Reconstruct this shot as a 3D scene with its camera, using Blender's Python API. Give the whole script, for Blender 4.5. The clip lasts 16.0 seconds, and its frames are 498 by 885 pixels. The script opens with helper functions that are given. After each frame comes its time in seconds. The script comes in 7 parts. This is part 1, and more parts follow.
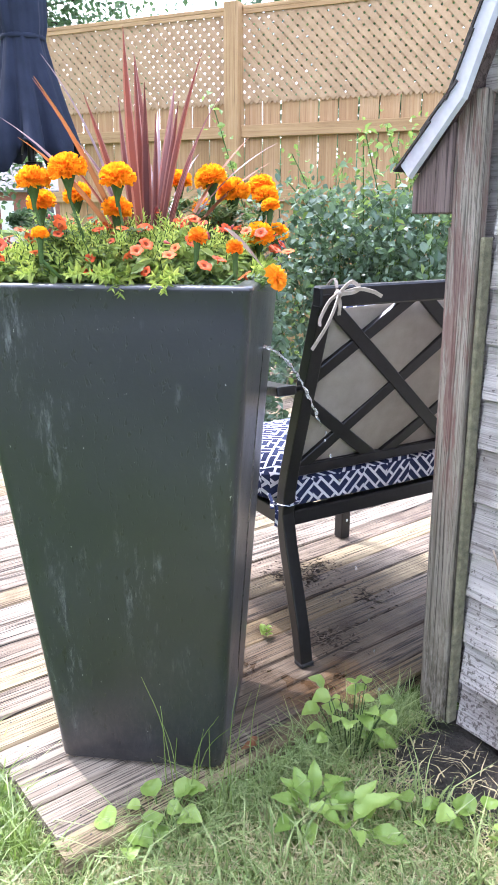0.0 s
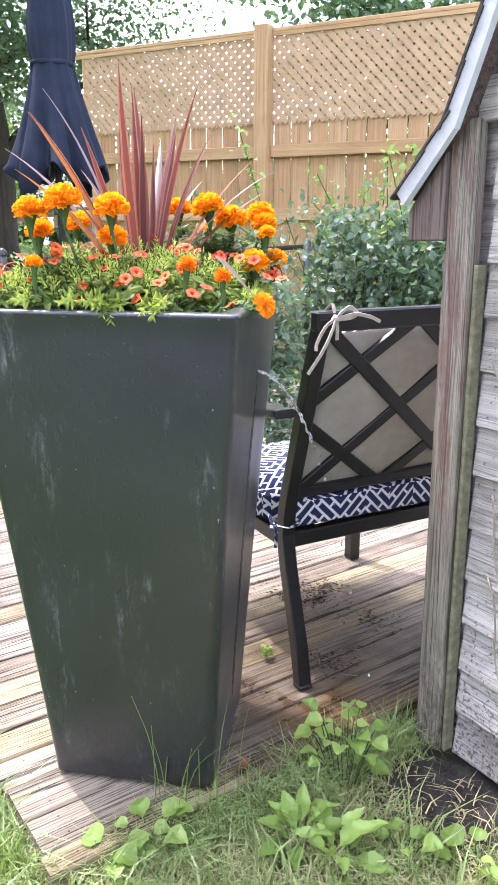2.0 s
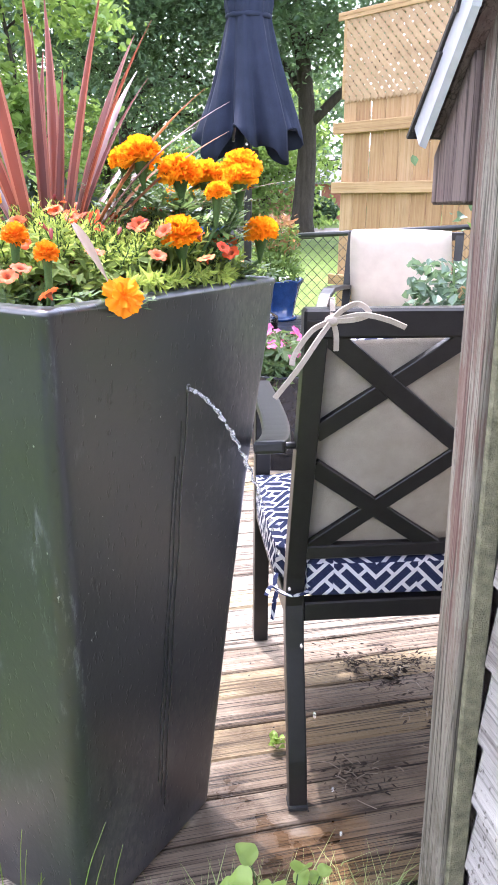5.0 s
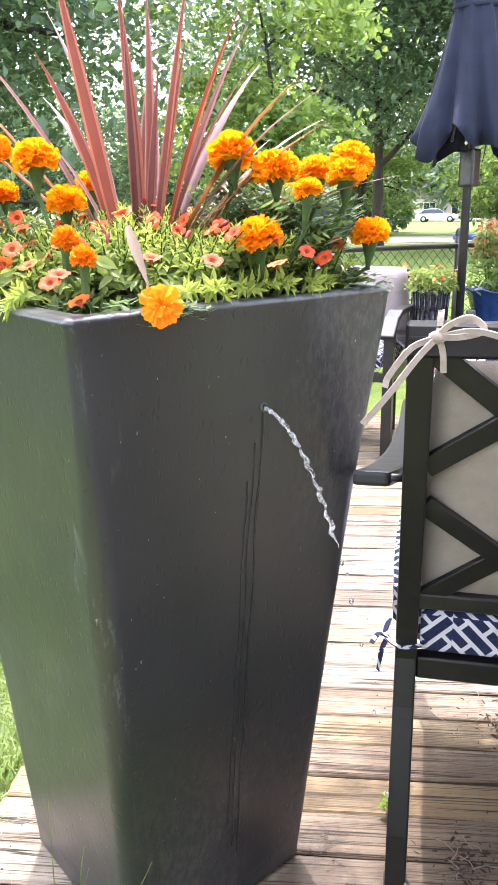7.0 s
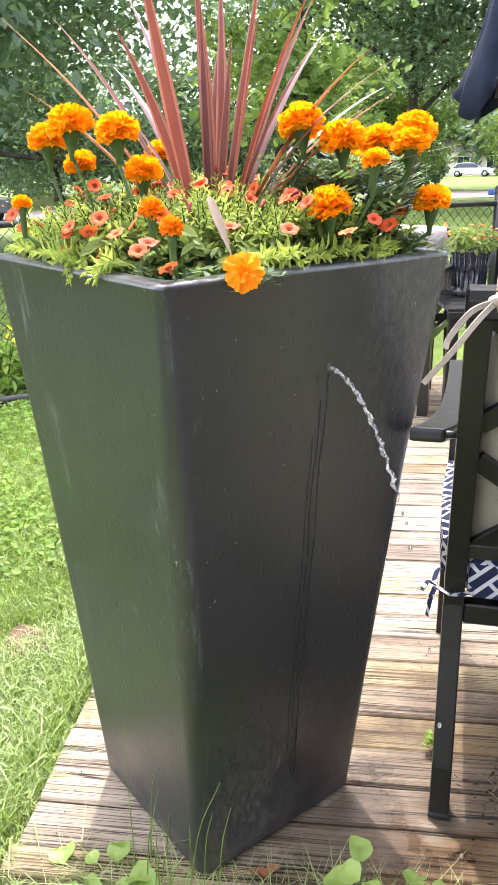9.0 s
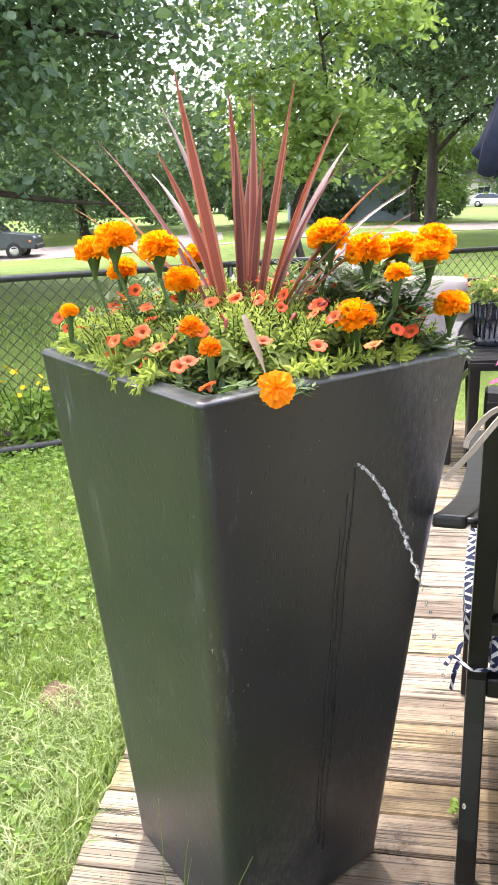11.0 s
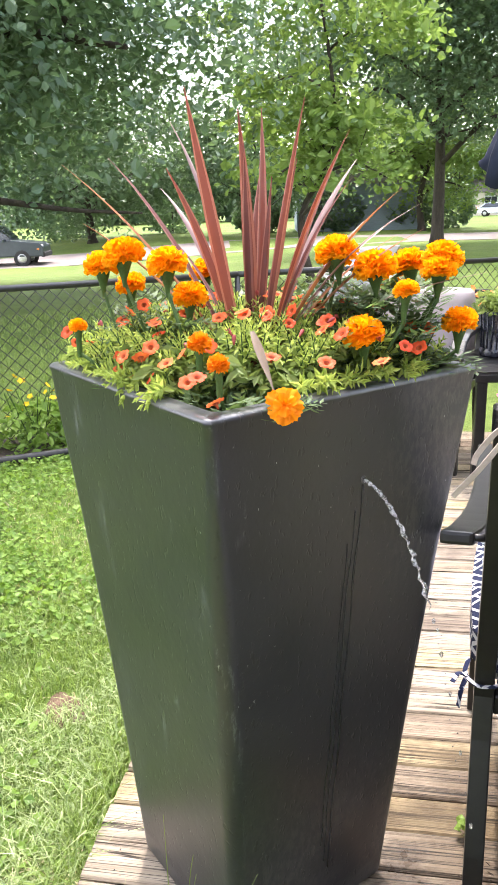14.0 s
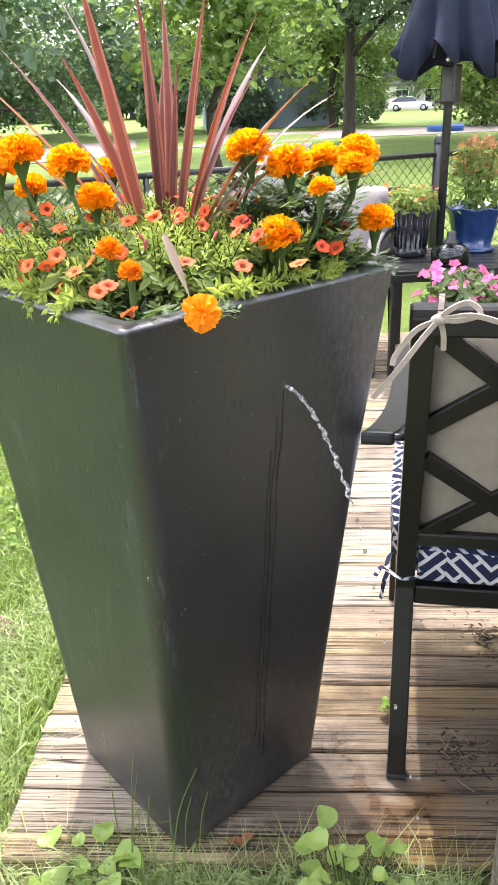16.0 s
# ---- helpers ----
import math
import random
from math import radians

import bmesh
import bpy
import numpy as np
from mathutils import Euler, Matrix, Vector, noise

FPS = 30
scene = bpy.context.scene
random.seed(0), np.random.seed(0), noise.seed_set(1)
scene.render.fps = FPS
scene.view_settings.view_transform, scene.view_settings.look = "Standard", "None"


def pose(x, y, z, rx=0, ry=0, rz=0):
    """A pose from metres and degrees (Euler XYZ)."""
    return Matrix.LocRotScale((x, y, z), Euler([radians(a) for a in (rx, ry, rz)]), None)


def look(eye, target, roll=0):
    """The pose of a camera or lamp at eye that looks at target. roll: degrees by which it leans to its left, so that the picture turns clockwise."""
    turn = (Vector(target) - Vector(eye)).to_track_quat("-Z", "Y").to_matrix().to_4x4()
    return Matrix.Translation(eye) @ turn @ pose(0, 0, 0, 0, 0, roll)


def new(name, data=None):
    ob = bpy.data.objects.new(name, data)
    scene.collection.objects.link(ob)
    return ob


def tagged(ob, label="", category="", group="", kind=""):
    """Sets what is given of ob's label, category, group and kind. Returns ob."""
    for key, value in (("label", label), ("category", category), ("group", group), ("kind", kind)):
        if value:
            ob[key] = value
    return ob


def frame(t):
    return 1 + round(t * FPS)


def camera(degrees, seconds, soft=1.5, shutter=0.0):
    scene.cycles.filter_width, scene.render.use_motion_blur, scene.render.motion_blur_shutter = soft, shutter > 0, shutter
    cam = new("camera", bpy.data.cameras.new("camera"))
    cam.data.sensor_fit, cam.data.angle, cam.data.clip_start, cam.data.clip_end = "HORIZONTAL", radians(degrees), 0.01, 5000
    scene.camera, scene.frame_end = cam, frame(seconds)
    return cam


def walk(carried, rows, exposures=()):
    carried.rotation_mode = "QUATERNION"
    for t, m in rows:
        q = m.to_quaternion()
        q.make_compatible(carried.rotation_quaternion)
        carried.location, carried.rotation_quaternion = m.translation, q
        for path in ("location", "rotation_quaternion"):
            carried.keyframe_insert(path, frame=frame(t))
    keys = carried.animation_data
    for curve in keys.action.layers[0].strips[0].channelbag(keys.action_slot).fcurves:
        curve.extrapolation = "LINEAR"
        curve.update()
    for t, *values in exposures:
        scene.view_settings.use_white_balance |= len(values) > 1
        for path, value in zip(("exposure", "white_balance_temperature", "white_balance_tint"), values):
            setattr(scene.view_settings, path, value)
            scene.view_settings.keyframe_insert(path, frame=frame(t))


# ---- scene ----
cam = camera(36.1, 16.0)
PATH = [
    (0, (0.37, -1.418, 1.066), (0.138, 0.485, 0.494), 0.2),
    (0.5, (0.367, -1.425, 1.071), (0.13, 0.479, 0.507), 0.4),
    (1, (0.375, -1.438, 1.073), (0.127, 0.468, 0.52), 0.5),
    (1.5, (0.407, -1.436, 1.077), (0.131, 0.468, 0.532), 0.5),
    (2, (0.45, -1.419, 1.087), (0.128, 0.481, 0.552), 0.3),
    (2.5, (0.481, -1.384, 1.087), (0.105, 0.508, 0.558), 0.3),
    (3, (0.526, -1.276, 1.085), (0.08, 0.6, 0.555), 0.6),
    (5.5, (0.861, -0.691, 1.055), (-0.304, 0.819, 0.454), 0.4),
    (6, (0.848, -0.612, 1.045), (-0.457, 0.78, 0.447), 0.5),
    (6.5, (0.878, -0.583, 1.051), (-0.521, 0.721, 0.465), -0.3),
    (7, (0.925, -0.567, 1.055), (-0.551, 0.655, 0.483), -0.9),
    (7.5, (0.93, -0.572, 1.052), (-0.565, 0.617, 0.46), -1.1),
    (8, (0.925, -0.589, 1.052), (-0.569, 0.584, 0.427), -1.0),
    (8.5, (0.933, -0.623, 1.058), (-0.555, 0.539, 0.397), -0.9),
    (9, (0.943, -0.651, 1.073), (-0.553, 0.495, 0.401), -1.2),
    (9.5, (0.947, -0.662, 1.095), (-0.557, 0.482, 0.44), -1.5),
    (10, (0.957, -0.681, 1.149), (-0.561, 0.452, 0.508), -1.5),
    (12.5, (0.965, -0.68, 1.191), (-0.608, 0.421, 0.634), -2.1),
    (13, (0.962, -0.684, 1.192), (-0.611, 0.418, 0.634), -2.1),
    (13.5, (0.963, -0.681, 1.193), (-0.607, 0.423, 0.629), -1.9),
    (14, (0.959, -0.68, 1.192), (-0.602, 0.427, 0.612), -1.6),
    (14.5, (0.956, -0.679, 1.193), (-0.595, 0.432, 0.592), -1.5),
    (15, (0.955, -0.679, 1.19), (-0.579, 0.443, 0.567), -1.6),
    (15.5, (0.952, -0.679, 1.189), (-0.535, 0.475, 0.512), -1.9),
    (16, (0.947, -0.671, 1.187), (-0.424, 0.539, 0.377), -2.1),
]
walk(cam, [(t, look(eye, target, roll)) for t, eye, target, roll in PATH],
     [(0.0, 2.46, 5700, 20), (3.0, 2.42, 6000, 21), (5.5, 2.88, 5900, 24), (6.2, 2.90, 6000, 20), (7.5, 2.76, 6450, 21), (9.0, 2.62, 6500, 17), (10.0, 2.44, 6600, 16), (14.0, 2.45, 6600, 16), (16.0, 2.48, 6550, 16)])

# ---- world and sun ----
SUN = Vector((-0.404, 0.229, 1.0)).normalized()
world = bpy.data.worlds.new("sky")
scene.world = world
world.use_nodes = True
wn = world.node_tree.nodes
sky = wn.new("ShaderNodeTexSky")
sky.sky_type, sky.sun_disc = "NISHITA", False
sky.sun_elevation = math.asin(SUN.z)
sky.sun_rotation = math.atan2(SUN.x, SUN.y)
sky.air_density, sky.dust_density = 1.2, 2.0
wn["Background"].inputs["Strength"].default_value = 0.15
# broken white cloud over the blue
wl = world.node_tree.links
way = wn.new("ShaderNodeTexCoord")
puffs = wn.new("ShaderNodeTexNoise")
puffs.inputs["Scale"].default_value, puffs.inputs["Detail"].default_value, puffs.inputs["Roughness"].default_value = 2.6, 6.0, 0.6
wl.new(way.outputs["Generated"], puffs.inputs["Vector"])
cover = wn.new("ShaderNodeMapRange")
cover.inputs["From Min"].default_value, cover.inputs["From Max"].default_value = 0.38, 0.60
wl.new(puffs.outputs["Fac"], cover.inputs["Value"])
grey = wn.new("ShaderNodeRGBToBW")
wl.new(sky.outputs[0], grey.inputs[0])
bright = wn.new("ShaderNodeMath")
bright.operation = "MULTIPLY"
bright.inputs[1].default_value = 2.3
wl.new(grey.outputs[0], bright.inputs[0])
over = wn.new("ShaderNodeMix")
over.data_type = "RGBA"
wl.new(cover.outputs[0], over.inputs[0])
wl.new(sky.outputs[0], over.inputs[6])
wl.new(bright.outputs[0], over.inputs[7])
wl.new(over.outputs[2], wn["Background"].inputs[0])
lamp = bpy.data.lights.new("sun", "SUN")
lamp.energy, lamp.angle, lamp.color = 1.0, radians(0.7), (1.0, 0.94, 0.86)
sun = new("sun", lamp)
sun.matrix_world = look(SUN * 30, (0, 0, 0))


# ---- materials ----
def shader(name):
    m = bpy.data.materials.new(name)
    m.use_nodes = True
    nt = m.node_tree
    return m, nt, nt.nodes["Principled BSDF"]


def link(nt, a, b):
    nt.links.new(a, b)


def ramp(nt, fac, stops):
    r = nt.nodes.new("ShaderNodeValToRGB")
    el = r.color_ramp.elements
    el[0].position, el[0].color = stops[0][0], (*stops[0][1], 1)
    el[1].position, el[1].color = stops[-1][0], (*stops[-1][1], 1)
    for p, c in stops[1:-1]:
        e = el.new(p)
        e.color = (*c, 1)
    link(nt, fac, r.inputs[0])
    return r.outputs[0]


def noise_of(nt, scale, detail=4, stretch=(1, 1, 1), rough=0.55, shift=None):
    tc = nt.nodes.new("ShaderNodeTexCoord")
    mp = nt.nodes.new("ShaderNodeMapping")
    mp.inputs["Scale"].default_value = stretch
    link(nt, tc.outputs["Object"], mp.inputs["Vector"])
    if shift is not None:
        link(nt, shift, mp.inputs["Location"])
    n = nt.nodes.new("ShaderNodeTexNoise")
    n.inputs["Scale"].default_value, n.inputs["Detail"].default_value, n.inputs["Roughness"].default_value = scale, detail, rough
    link(nt, mp.outputs[0], n.inputs["Vector"])
    return n.outputs["Fac"]


def math_of(nt, op, a, b):
    n = nt.nodes.new("ShaderNodeMath")
    n.operation = op
    for i, v in enumerate((a, b)):
        if isinstance(v, (int, float)):
            n.inputs[i].default_value = v
        else:
            link(nt, v, n.inputs[i])
    return n.outputs[0]


def blend(nt, fac, a, b, how="MIX"):
    n = nt.nodes.new("ShaderNodeMix")
    n.data_type, n.blend_type = "RGBA", how
    for i, v in ((0, fac), (6, a), (7, b)):
        if isinstance(v, (int, float)):
            n.inputs[i].default_value = v
        elif isinstance(v, tuple):
            n.inputs[i].default_value = (*v, 1)
        else:
            link(nt, v, n.inputs[i])
    return n.outputs[2]


def bumped(nt, bsdf, height, strength, distance):
    b = nt.nodes.new("ShaderNodeBump")
    b.inputs["Strength"].default_value, b.inputs["Distance"].default_value = strength, distance
    link(nt, height, b.inputs["Height"])
    link(nt, b.outputs[0], bsdf.inputs["Normal"])


def own_random(nt):
    return nt.nodes.new("ShaderNodeObjectInfo").outputs["Random"]


def island_random(nt):
    return nt.nodes.new("ShaderNodeNewGeometry").outputs["Random Per Island"]


def plain(name, lo, hi, scale=20, rough=0.6, metal=0.0, bump=0.0, dist=0.002, stretch=(1, 1, 1), spec=0.5, fine=None):
    """A surface that varies between two colours, with grain at a second scale."""
    m, nt, b = shader(name)
    f1 = noise_of(nt, scale, 5, stretch)
    f2 = noise_of(nt, fine or scale * 7, 3, stretch)
    f = math_of(nt, "ADD", math_of(nt, "MULTIPLY", f1, 0.7), math_of(nt, "MULTIPLY", f2, 0.3))
    link(nt, ramp(nt, f, [(0.32, lo), (0.68, hi)]), b.inputs["Base Color"])
    b.inputs["Roughness"].default_value, b.inputs["Metallic"].default_value = rough, metal
    b.inputs["Specular IOR Level"].default_value = spec
    if bump:
        bumped(nt, b, f2, bump, dist)
    return m


def leafy(name, lo, hi, through_col, clear=0.45, rough=0.45, spec=0.4, per="island"):
    """Leaves or petals that let light through; each one has its own tone."""
    m, nt, b = shader(name)
    r = island_random(nt) if per == "island" else own_random(nt)
    f = math_of(nt, "ADD", math_of(nt, "MULTIPLY", r, 0.75), math_of(nt, "MULTIPLY", noise_of(nt, 45, 2), 0.25))
    col = ramp(nt, f, [(0.1, lo), (0.9, hi)])
    link(nt, col, b.inputs["Base Color"])
    b.inputs["Roughness"].default_value, b.inputs["Specular IOR Level"].default_value = rough, spec
    t = nt.nodes.new("ShaderNodeBsdfTranslucent")
    link(nt, blend(nt, 0.65, col, through_col), t.inputs[0])
    mix = nt.nodes.new("ShaderNodeMixShader")
    mix.inputs[0].default_value = clear
    link(nt, b.outputs[0], mix.inputs[1])
    link(nt, t.outputs[0], mix.inputs[2])
    link(nt, mix.outputs[0], nt.nodes["Material Output"].inputs[0])
    return m


def timber(name, dark, mid, light, grain=1.0, rough=0.8, per="object", crack=0.6, stain=None, bump=0.5):
    """Wood with its grain along the local x axis."""
    m, nt, b = shader(name)
    r = own_random(nt) if per == "object" else island_random(nt)
    sh = nt.nodes.new("ShaderNodeCombineXYZ")
    for i, k in enumerate((37.0, 11.0, 5.0)):
        link(nt, math_of(nt, "MULTIPLY", r, k), sh.inputs[i])
    g1 = noise_of(nt, 9 * grain, 6, (0.25, 9, 9), 0.6, sh.outputs[0])
    g2 = noise_of(nt, 30 * grain, 4, (0.12, 9, 9), 0.7, sh.outputs[0])
    blot = noise_of(nt, 3.5, 4, (1, 2.5, 1), 0.6, sh.outputs[0])
    f = math_of(nt, "ADD", math_of(nt, "MULTIPLY", g1, 0.6), math_of(nt, "MULTIPLY", blot, 0.4))
    f = math_of(nt, "ADD", f, math_of(nt, "MULTIPLY", math_of(nt, "SUBTRACT", r, 0.5), 0.16))
    col = ramp(nt, f, [(0.3, dark), (0.5, mid), (0.68, light)])
    lines = ramp(nt, g2, [(0.37, (1 - crack,) * 3), (0.435, (1, 1, 1))])
    col = blend(nt, 1.0, col, lines, "MULTIPLY")
    split = math_of(nt, "ABSOLUTE", math_of(nt, "SUBTRACT", noise_of(nt, 3.2, 3, (0.16, 9, 9), 0.5, sh.outputs[0]), 0.5), 0.0)
    checks = ramp(nt, split, [(0.005, (1 - crack,) * 3), (0.016, (1, 1, 1))])
    fine_split = math_of(nt, "ABSOLUTE", math_of(nt, "SUBTRACT", noise_of(nt, 7.5, 2, (0.10, 9, 9), 0.4, sh.outputs[0]), 0.5), 0.0)
    checks = blend(nt, 1.0, checks, ramp(nt, fine_split, [(0.004, (1 - 0.8 * crack,) * 3), (0.020, (1, 1, 1))]), "MULTIPLY")
    col = blend(nt, 1.0, col, checks, "MULTIPLY")
    if stain:
        s = ramp(nt, noise_of(nt, 2.2, 5, (1, 1, 1), 0.65, sh.outputs[0]), [(0.52, (0, 0, 0)), (0.66, (1, 1, 1))])
        col = blend(nt, math_of(nt, "MULTIPLY", s, 0.75), col, stain)
    link(nt, col, b.inputs["Base Color"])
    b.inputs["Roughness"].default_value, b.inputs["Specular IOR Level"].default_value = rough, 0.25
    bumped(nt, b, math_of(nt, "ADD", math_of(nt, "MULTIPLY", g1, 0.5), g2), bump, 0.004)
    return m


def yellowed(m):
    """A board here and there is yellower than its neighbours."""
    nt = m.node_tree
    b = nt.nodes["Principled BSDF"]
    hue = ramp(nt, own_random(nt), [(0.10, (1.0, 0.96, 0.92)), (0.30, (1, 1, 1)), (0.68, (1, 1, 1)), (0.80, (1.08, 1.02, 0.80))])
    link(nt, blend(nt, 1.0, b.inputs["Base Color"].links[0].from_socket, hue, "MULTIPLY"), b.inputs["Base Color"])


def tint_patch(m, at, radius, tint=(0.60, 0.54, 0.49), gloss=0.4):
    """Boards multiplied by a tint and smoothed by gloss inside a ragged patch."""
    nt = m.node_tree
    b = nt.nodes["Principled BSDF"]
    pos = nt.nodes.new("ShaderNodeNewGeometry").outputs["Position"]
    off = nt.nodes.new("ShaderNodeVectorMath")
    off.operation = "DISTANCE"
    off.inputs[1].default_value = (*at, 0)
    link(nt, pos, off.inputs[0])
    n = nt.nodes.new("ShaderNodeTexNoise")
    n.inputs["Scale"].default_value, n.inputs["Detail"].default_value, n.inputs["Roughness"].default_value = 7.0, 6, 0.65
    link(nt, pos, n.inputs["Vector"])
    d = math_of(nt, "ADD", off.outputs["Value"], math_of(nt, "MULTIPLY", math_of(nt, "SUBTRACT", n.outputs["Fac"], 0.5), 0.55))
    wet = ramp(nt, d, [(radius * 0.75, (1, 1, 1)), (radius * 1.15, (0, 0, 0))])
    dry = b.inputs["Base Color"].links[0].from_socket
    soaked = blend(nt, 1.0, dry, tint, "MULTIPLY")
    link(nt, blend(nt, wet, dry, soaked), b.inputs["Base Color"])
    was = b.inputs["Roughness"].links[0].from_socket if b.inputs["Roughness"].links else 0.85
    link(nt, math_of(nt, "SUBTRACT", was, math_of(nt, "MULTIPLY", wet, gloss)), b.inputs["Roughness"])


def peeling(m):
    """Flakes of old red paint in the middle of a post and moss at its foot."""
    nt = m.node_tree
    b = nt.nodes["Principled BSDF"]
    tc = nt.nodes.new("ShaderNodeTexCoord")
    xyz = nt.nodes.new("ShaderNodeSeparateXYZ")
    link(nt, tc.outputs["Object"], xyz.inputs[0])
    wood = b.inputs["Base Color"].links[0].from_socket
    flakes = ramp(nt, noise_of(nt, 16, 6, (0.25, 2.2, 2.2), 0.75), [(0.47, (0, 0, 0)), (0.56, (1, 1, 1))])
    reach = ramp(nt, math_of(nt, "ADD", xyz.outputs[0], 0.65), [(0.42, (0, 0, 0)), (0.62, (1, 1, 1)), (1.3, (0.8, 0.8, 0.8))])
    col = blend(nt, math_of(nt, "MULTIPLY", math_of(nt, "MULTIPLY", flakes, reach), 0.7), wood, (0.17, 0.078, 0.068))
    moss = ramp(nt, noise_of(nt, 38, 5, (0.6, 1.4, 1.4), 0.7), [(0.44, (0, 0, 0)), (0.58, (1, 1, 1))])
    foot = ramp(nt, math_of(nt, "ADD", xyz.outputs[0], 0.65), [(0.03, (1, 1, 1)), (0.34, (0, 0, 0))])
    col = blend(nt, math_of(nt, "MULTIPLY", math_of(nt, "MULTIPLY", moss, foot), 0.8), col, (0.062, 0.052, 0.026))
    link(nt, col, b.inputs["Base Color"])


def planter_plastic():
    m, nt, b = shader("planter_plastic")
    tc = nt.nodes.new("ShaderNodeTexCoord")
    xyz = nt.nodes.new("ShaderNodeSeparateXYZ")
    link(nt, tc.outputs["Object"], xyz.inputs[0])
    big, fine = noise_of(nt, 5, 5), noise_of(nt, 60, 3)
    col = ramp(nt, big, [(0.3, (0.0076, 0.0092, 0.0130)), (0.7, (0.0126, 0.0150, 0.0205))])
    # chalky scuffs on the side that faces the grass
    streak = ramp(nt, noise_of(nt, 42, 7, (1, 1, 0.2), 0.85), [(0.53, (0, 0, 0)), (0.63, (1, 1, 1))])
    zone = ramp(nt, noise_of(nt, 9, 4, (1, 1, 0.4), 0.7), [(0.52, (0, 0, 0)), (0.64, (1, 1, 1))])
    front = ramp(nt, math_of(nt, "ADD", xyz.outputs[1], 0.5), [(0.335, (1, 1, 1)), (0.36, (0, 0, 0))])
    wear = math_of(nt, "MULTIPLY", math_of(nt, "MULTIPLY", streak, zone), front)
    col = blend(nt, math_of(nt, "MULTIPLY", wear, 0.45), col, (0.20, 0.22, 0.22))
    speck = ramp(nt, noise_of(nt, 150, 2, (1, 1, 0.6)), [(0.755, (0, 0, 0)), (0.775, (1, 1, 1))])
    col = blend(nt, math_of(nt, "MULTIPLY", speck, 0.8), col, (0.36, 0.38, 0.36))
    dots = noise_of(nt, 120, 2, (1, 1, 0.45))
    pits = ramp(nt, dots, [(0.64, (1, 1, 1)), (0.69, (0.35, 0.35, 0.35))])
    col = blend(nt, 1.0, col, pits, "MULTIPLY")
    # dried splashes of soil round the foot, and a mottled patch high on the wet side
    mottle = ramp(nt, noise_of(nt, 110, 5, (1, 1, 0.45), 0.75), [(0.45, (0, 0, 0)), (0.58, (1, 1, 1))])
    low = ramp(nt, xyz.outputs[2], [(0.05, (1, 1, 1)), (0.40, (0, 0, 0))])
    patch = ramp(nt, noise_of(nt, 3.1, 3), [(0.38, (0, 0, 0)), (0.52, (1, 1, 1))])
    high = ramp(nt, xyz.outputs[2], [(0.55, (0, 0, 0)), (0.72, (1, 1, 1))])
    rear = ramp(nt, math_of(nt, "ADD", xyz.outputs[1], math_of(nt, "MULTIPLY", big, 0.25)), [(0.19, (0, 0, 0)), (0.27, (1, 1, 1))])
    dirt = math_of(nt, "MAXIMUM", math_of(nt, "MULTIPLY", low, math_of(nt, "MULTIPLY", patch, math_of(nt, "SUBTRACT", 1.0, math_of(nt, "MULTIPLY", front, 0.8)))), math_of(nt, "MULTIPLY", math_of(nt, "MULTIPLY", high, rear), 0.55))
    dirt = math_of(nt, "MULTIPLY", dirt, mottle)
    col = blend(nt, math_of(nt, "MULTIPLY", dirt, 0.34), col, (0.19, 0.17, 0.15))
    # the level rim painted paler, as if it mirrored the sky
    rim = ramp(nt, xyz.outputs[2], [(0.9475, (0, 0, 0)), (0.9495, (1, 1, 1))])
    col = blend(nt, math_of(nt, "MULTIPLY", rim, 0.7), col, (0.085, 0.092, 0.10))
    link(nt, col, b.inputs["Base Color"])
    dull = math_of(nt, "ADD", math_of(nt, "MULTIPLY", wear, 0.4), math_of(nt, "MULTIPLY", dirt, 0.25))
    link(nt, ramp(nt, math_of(nt, "ADD", math_of(nt, "MULTIPLY", big, 0.8), dull), [(0.3, (0.31,) * 3), (0.8, (0.50,) * 3)]), b.inputs["Roughness"])
    b.inputs["Specular IOR Level"].default_value = 0.88
    # a thin film of dust
    b.inputs["Sheen Weight"].default_value, b.inputs["Sheen Roughness"].default_value = 0.025, 0.45
    relief = math_of(nt, "ADD", fine, math_of(nt, "MULTIPLY", big, 2.0))
    bumped(nt, b, math_of(nt, "SUBTRACT", relief, math_of(nt, "MULTIPLY", ramp(nt, dots, [(0.62, (0, 0, 0)), (0.70, (1, 1, 1))]), 1.2)), 0.24, 0.002)
    return m


def lawn():
    m, nt, b = shader("lawn")
    f1, f2 = noise_of(nt, 0.35, 4), noise_of(nt, 7, 6)
    f3 = noise_of(nt, 60, 3)
    f = math_of(nt, "ADD", math_of(nt, "MULTIPLY", f1, 0.4), math_of(nt, "ADD", math_of(nt, "MULTIPLY", f2, 0.35), math_of(nt, "MULTIPLY", f3, 0.25)))
    col = ramp(nt, f, [(0.3, (0.058, 0.100, 0.022)), (0.5, (0.112, 0.165, 0.036)), (0.7, (0.185, 0.235, 0.058))])
    dirt = ramp(nt, noise_of(nt, 1.6, 5), [(0.62, (0, 0, 0)), (0.72, (1, 1, 1))])
    col = blend(nt, math_of(nt, "MULTIPLY", dirt, 0.6), col, (0.15, 0.11, 0.07))
    link(nt, col, b.inputs["Base Color"])
    b.inputs["Roughness"].default_value, b.inputs["Specular IOR Level"].default_value = 0.9, 0.15
    bumped(nt, b, f3, 0.8, 0.02)
    return m


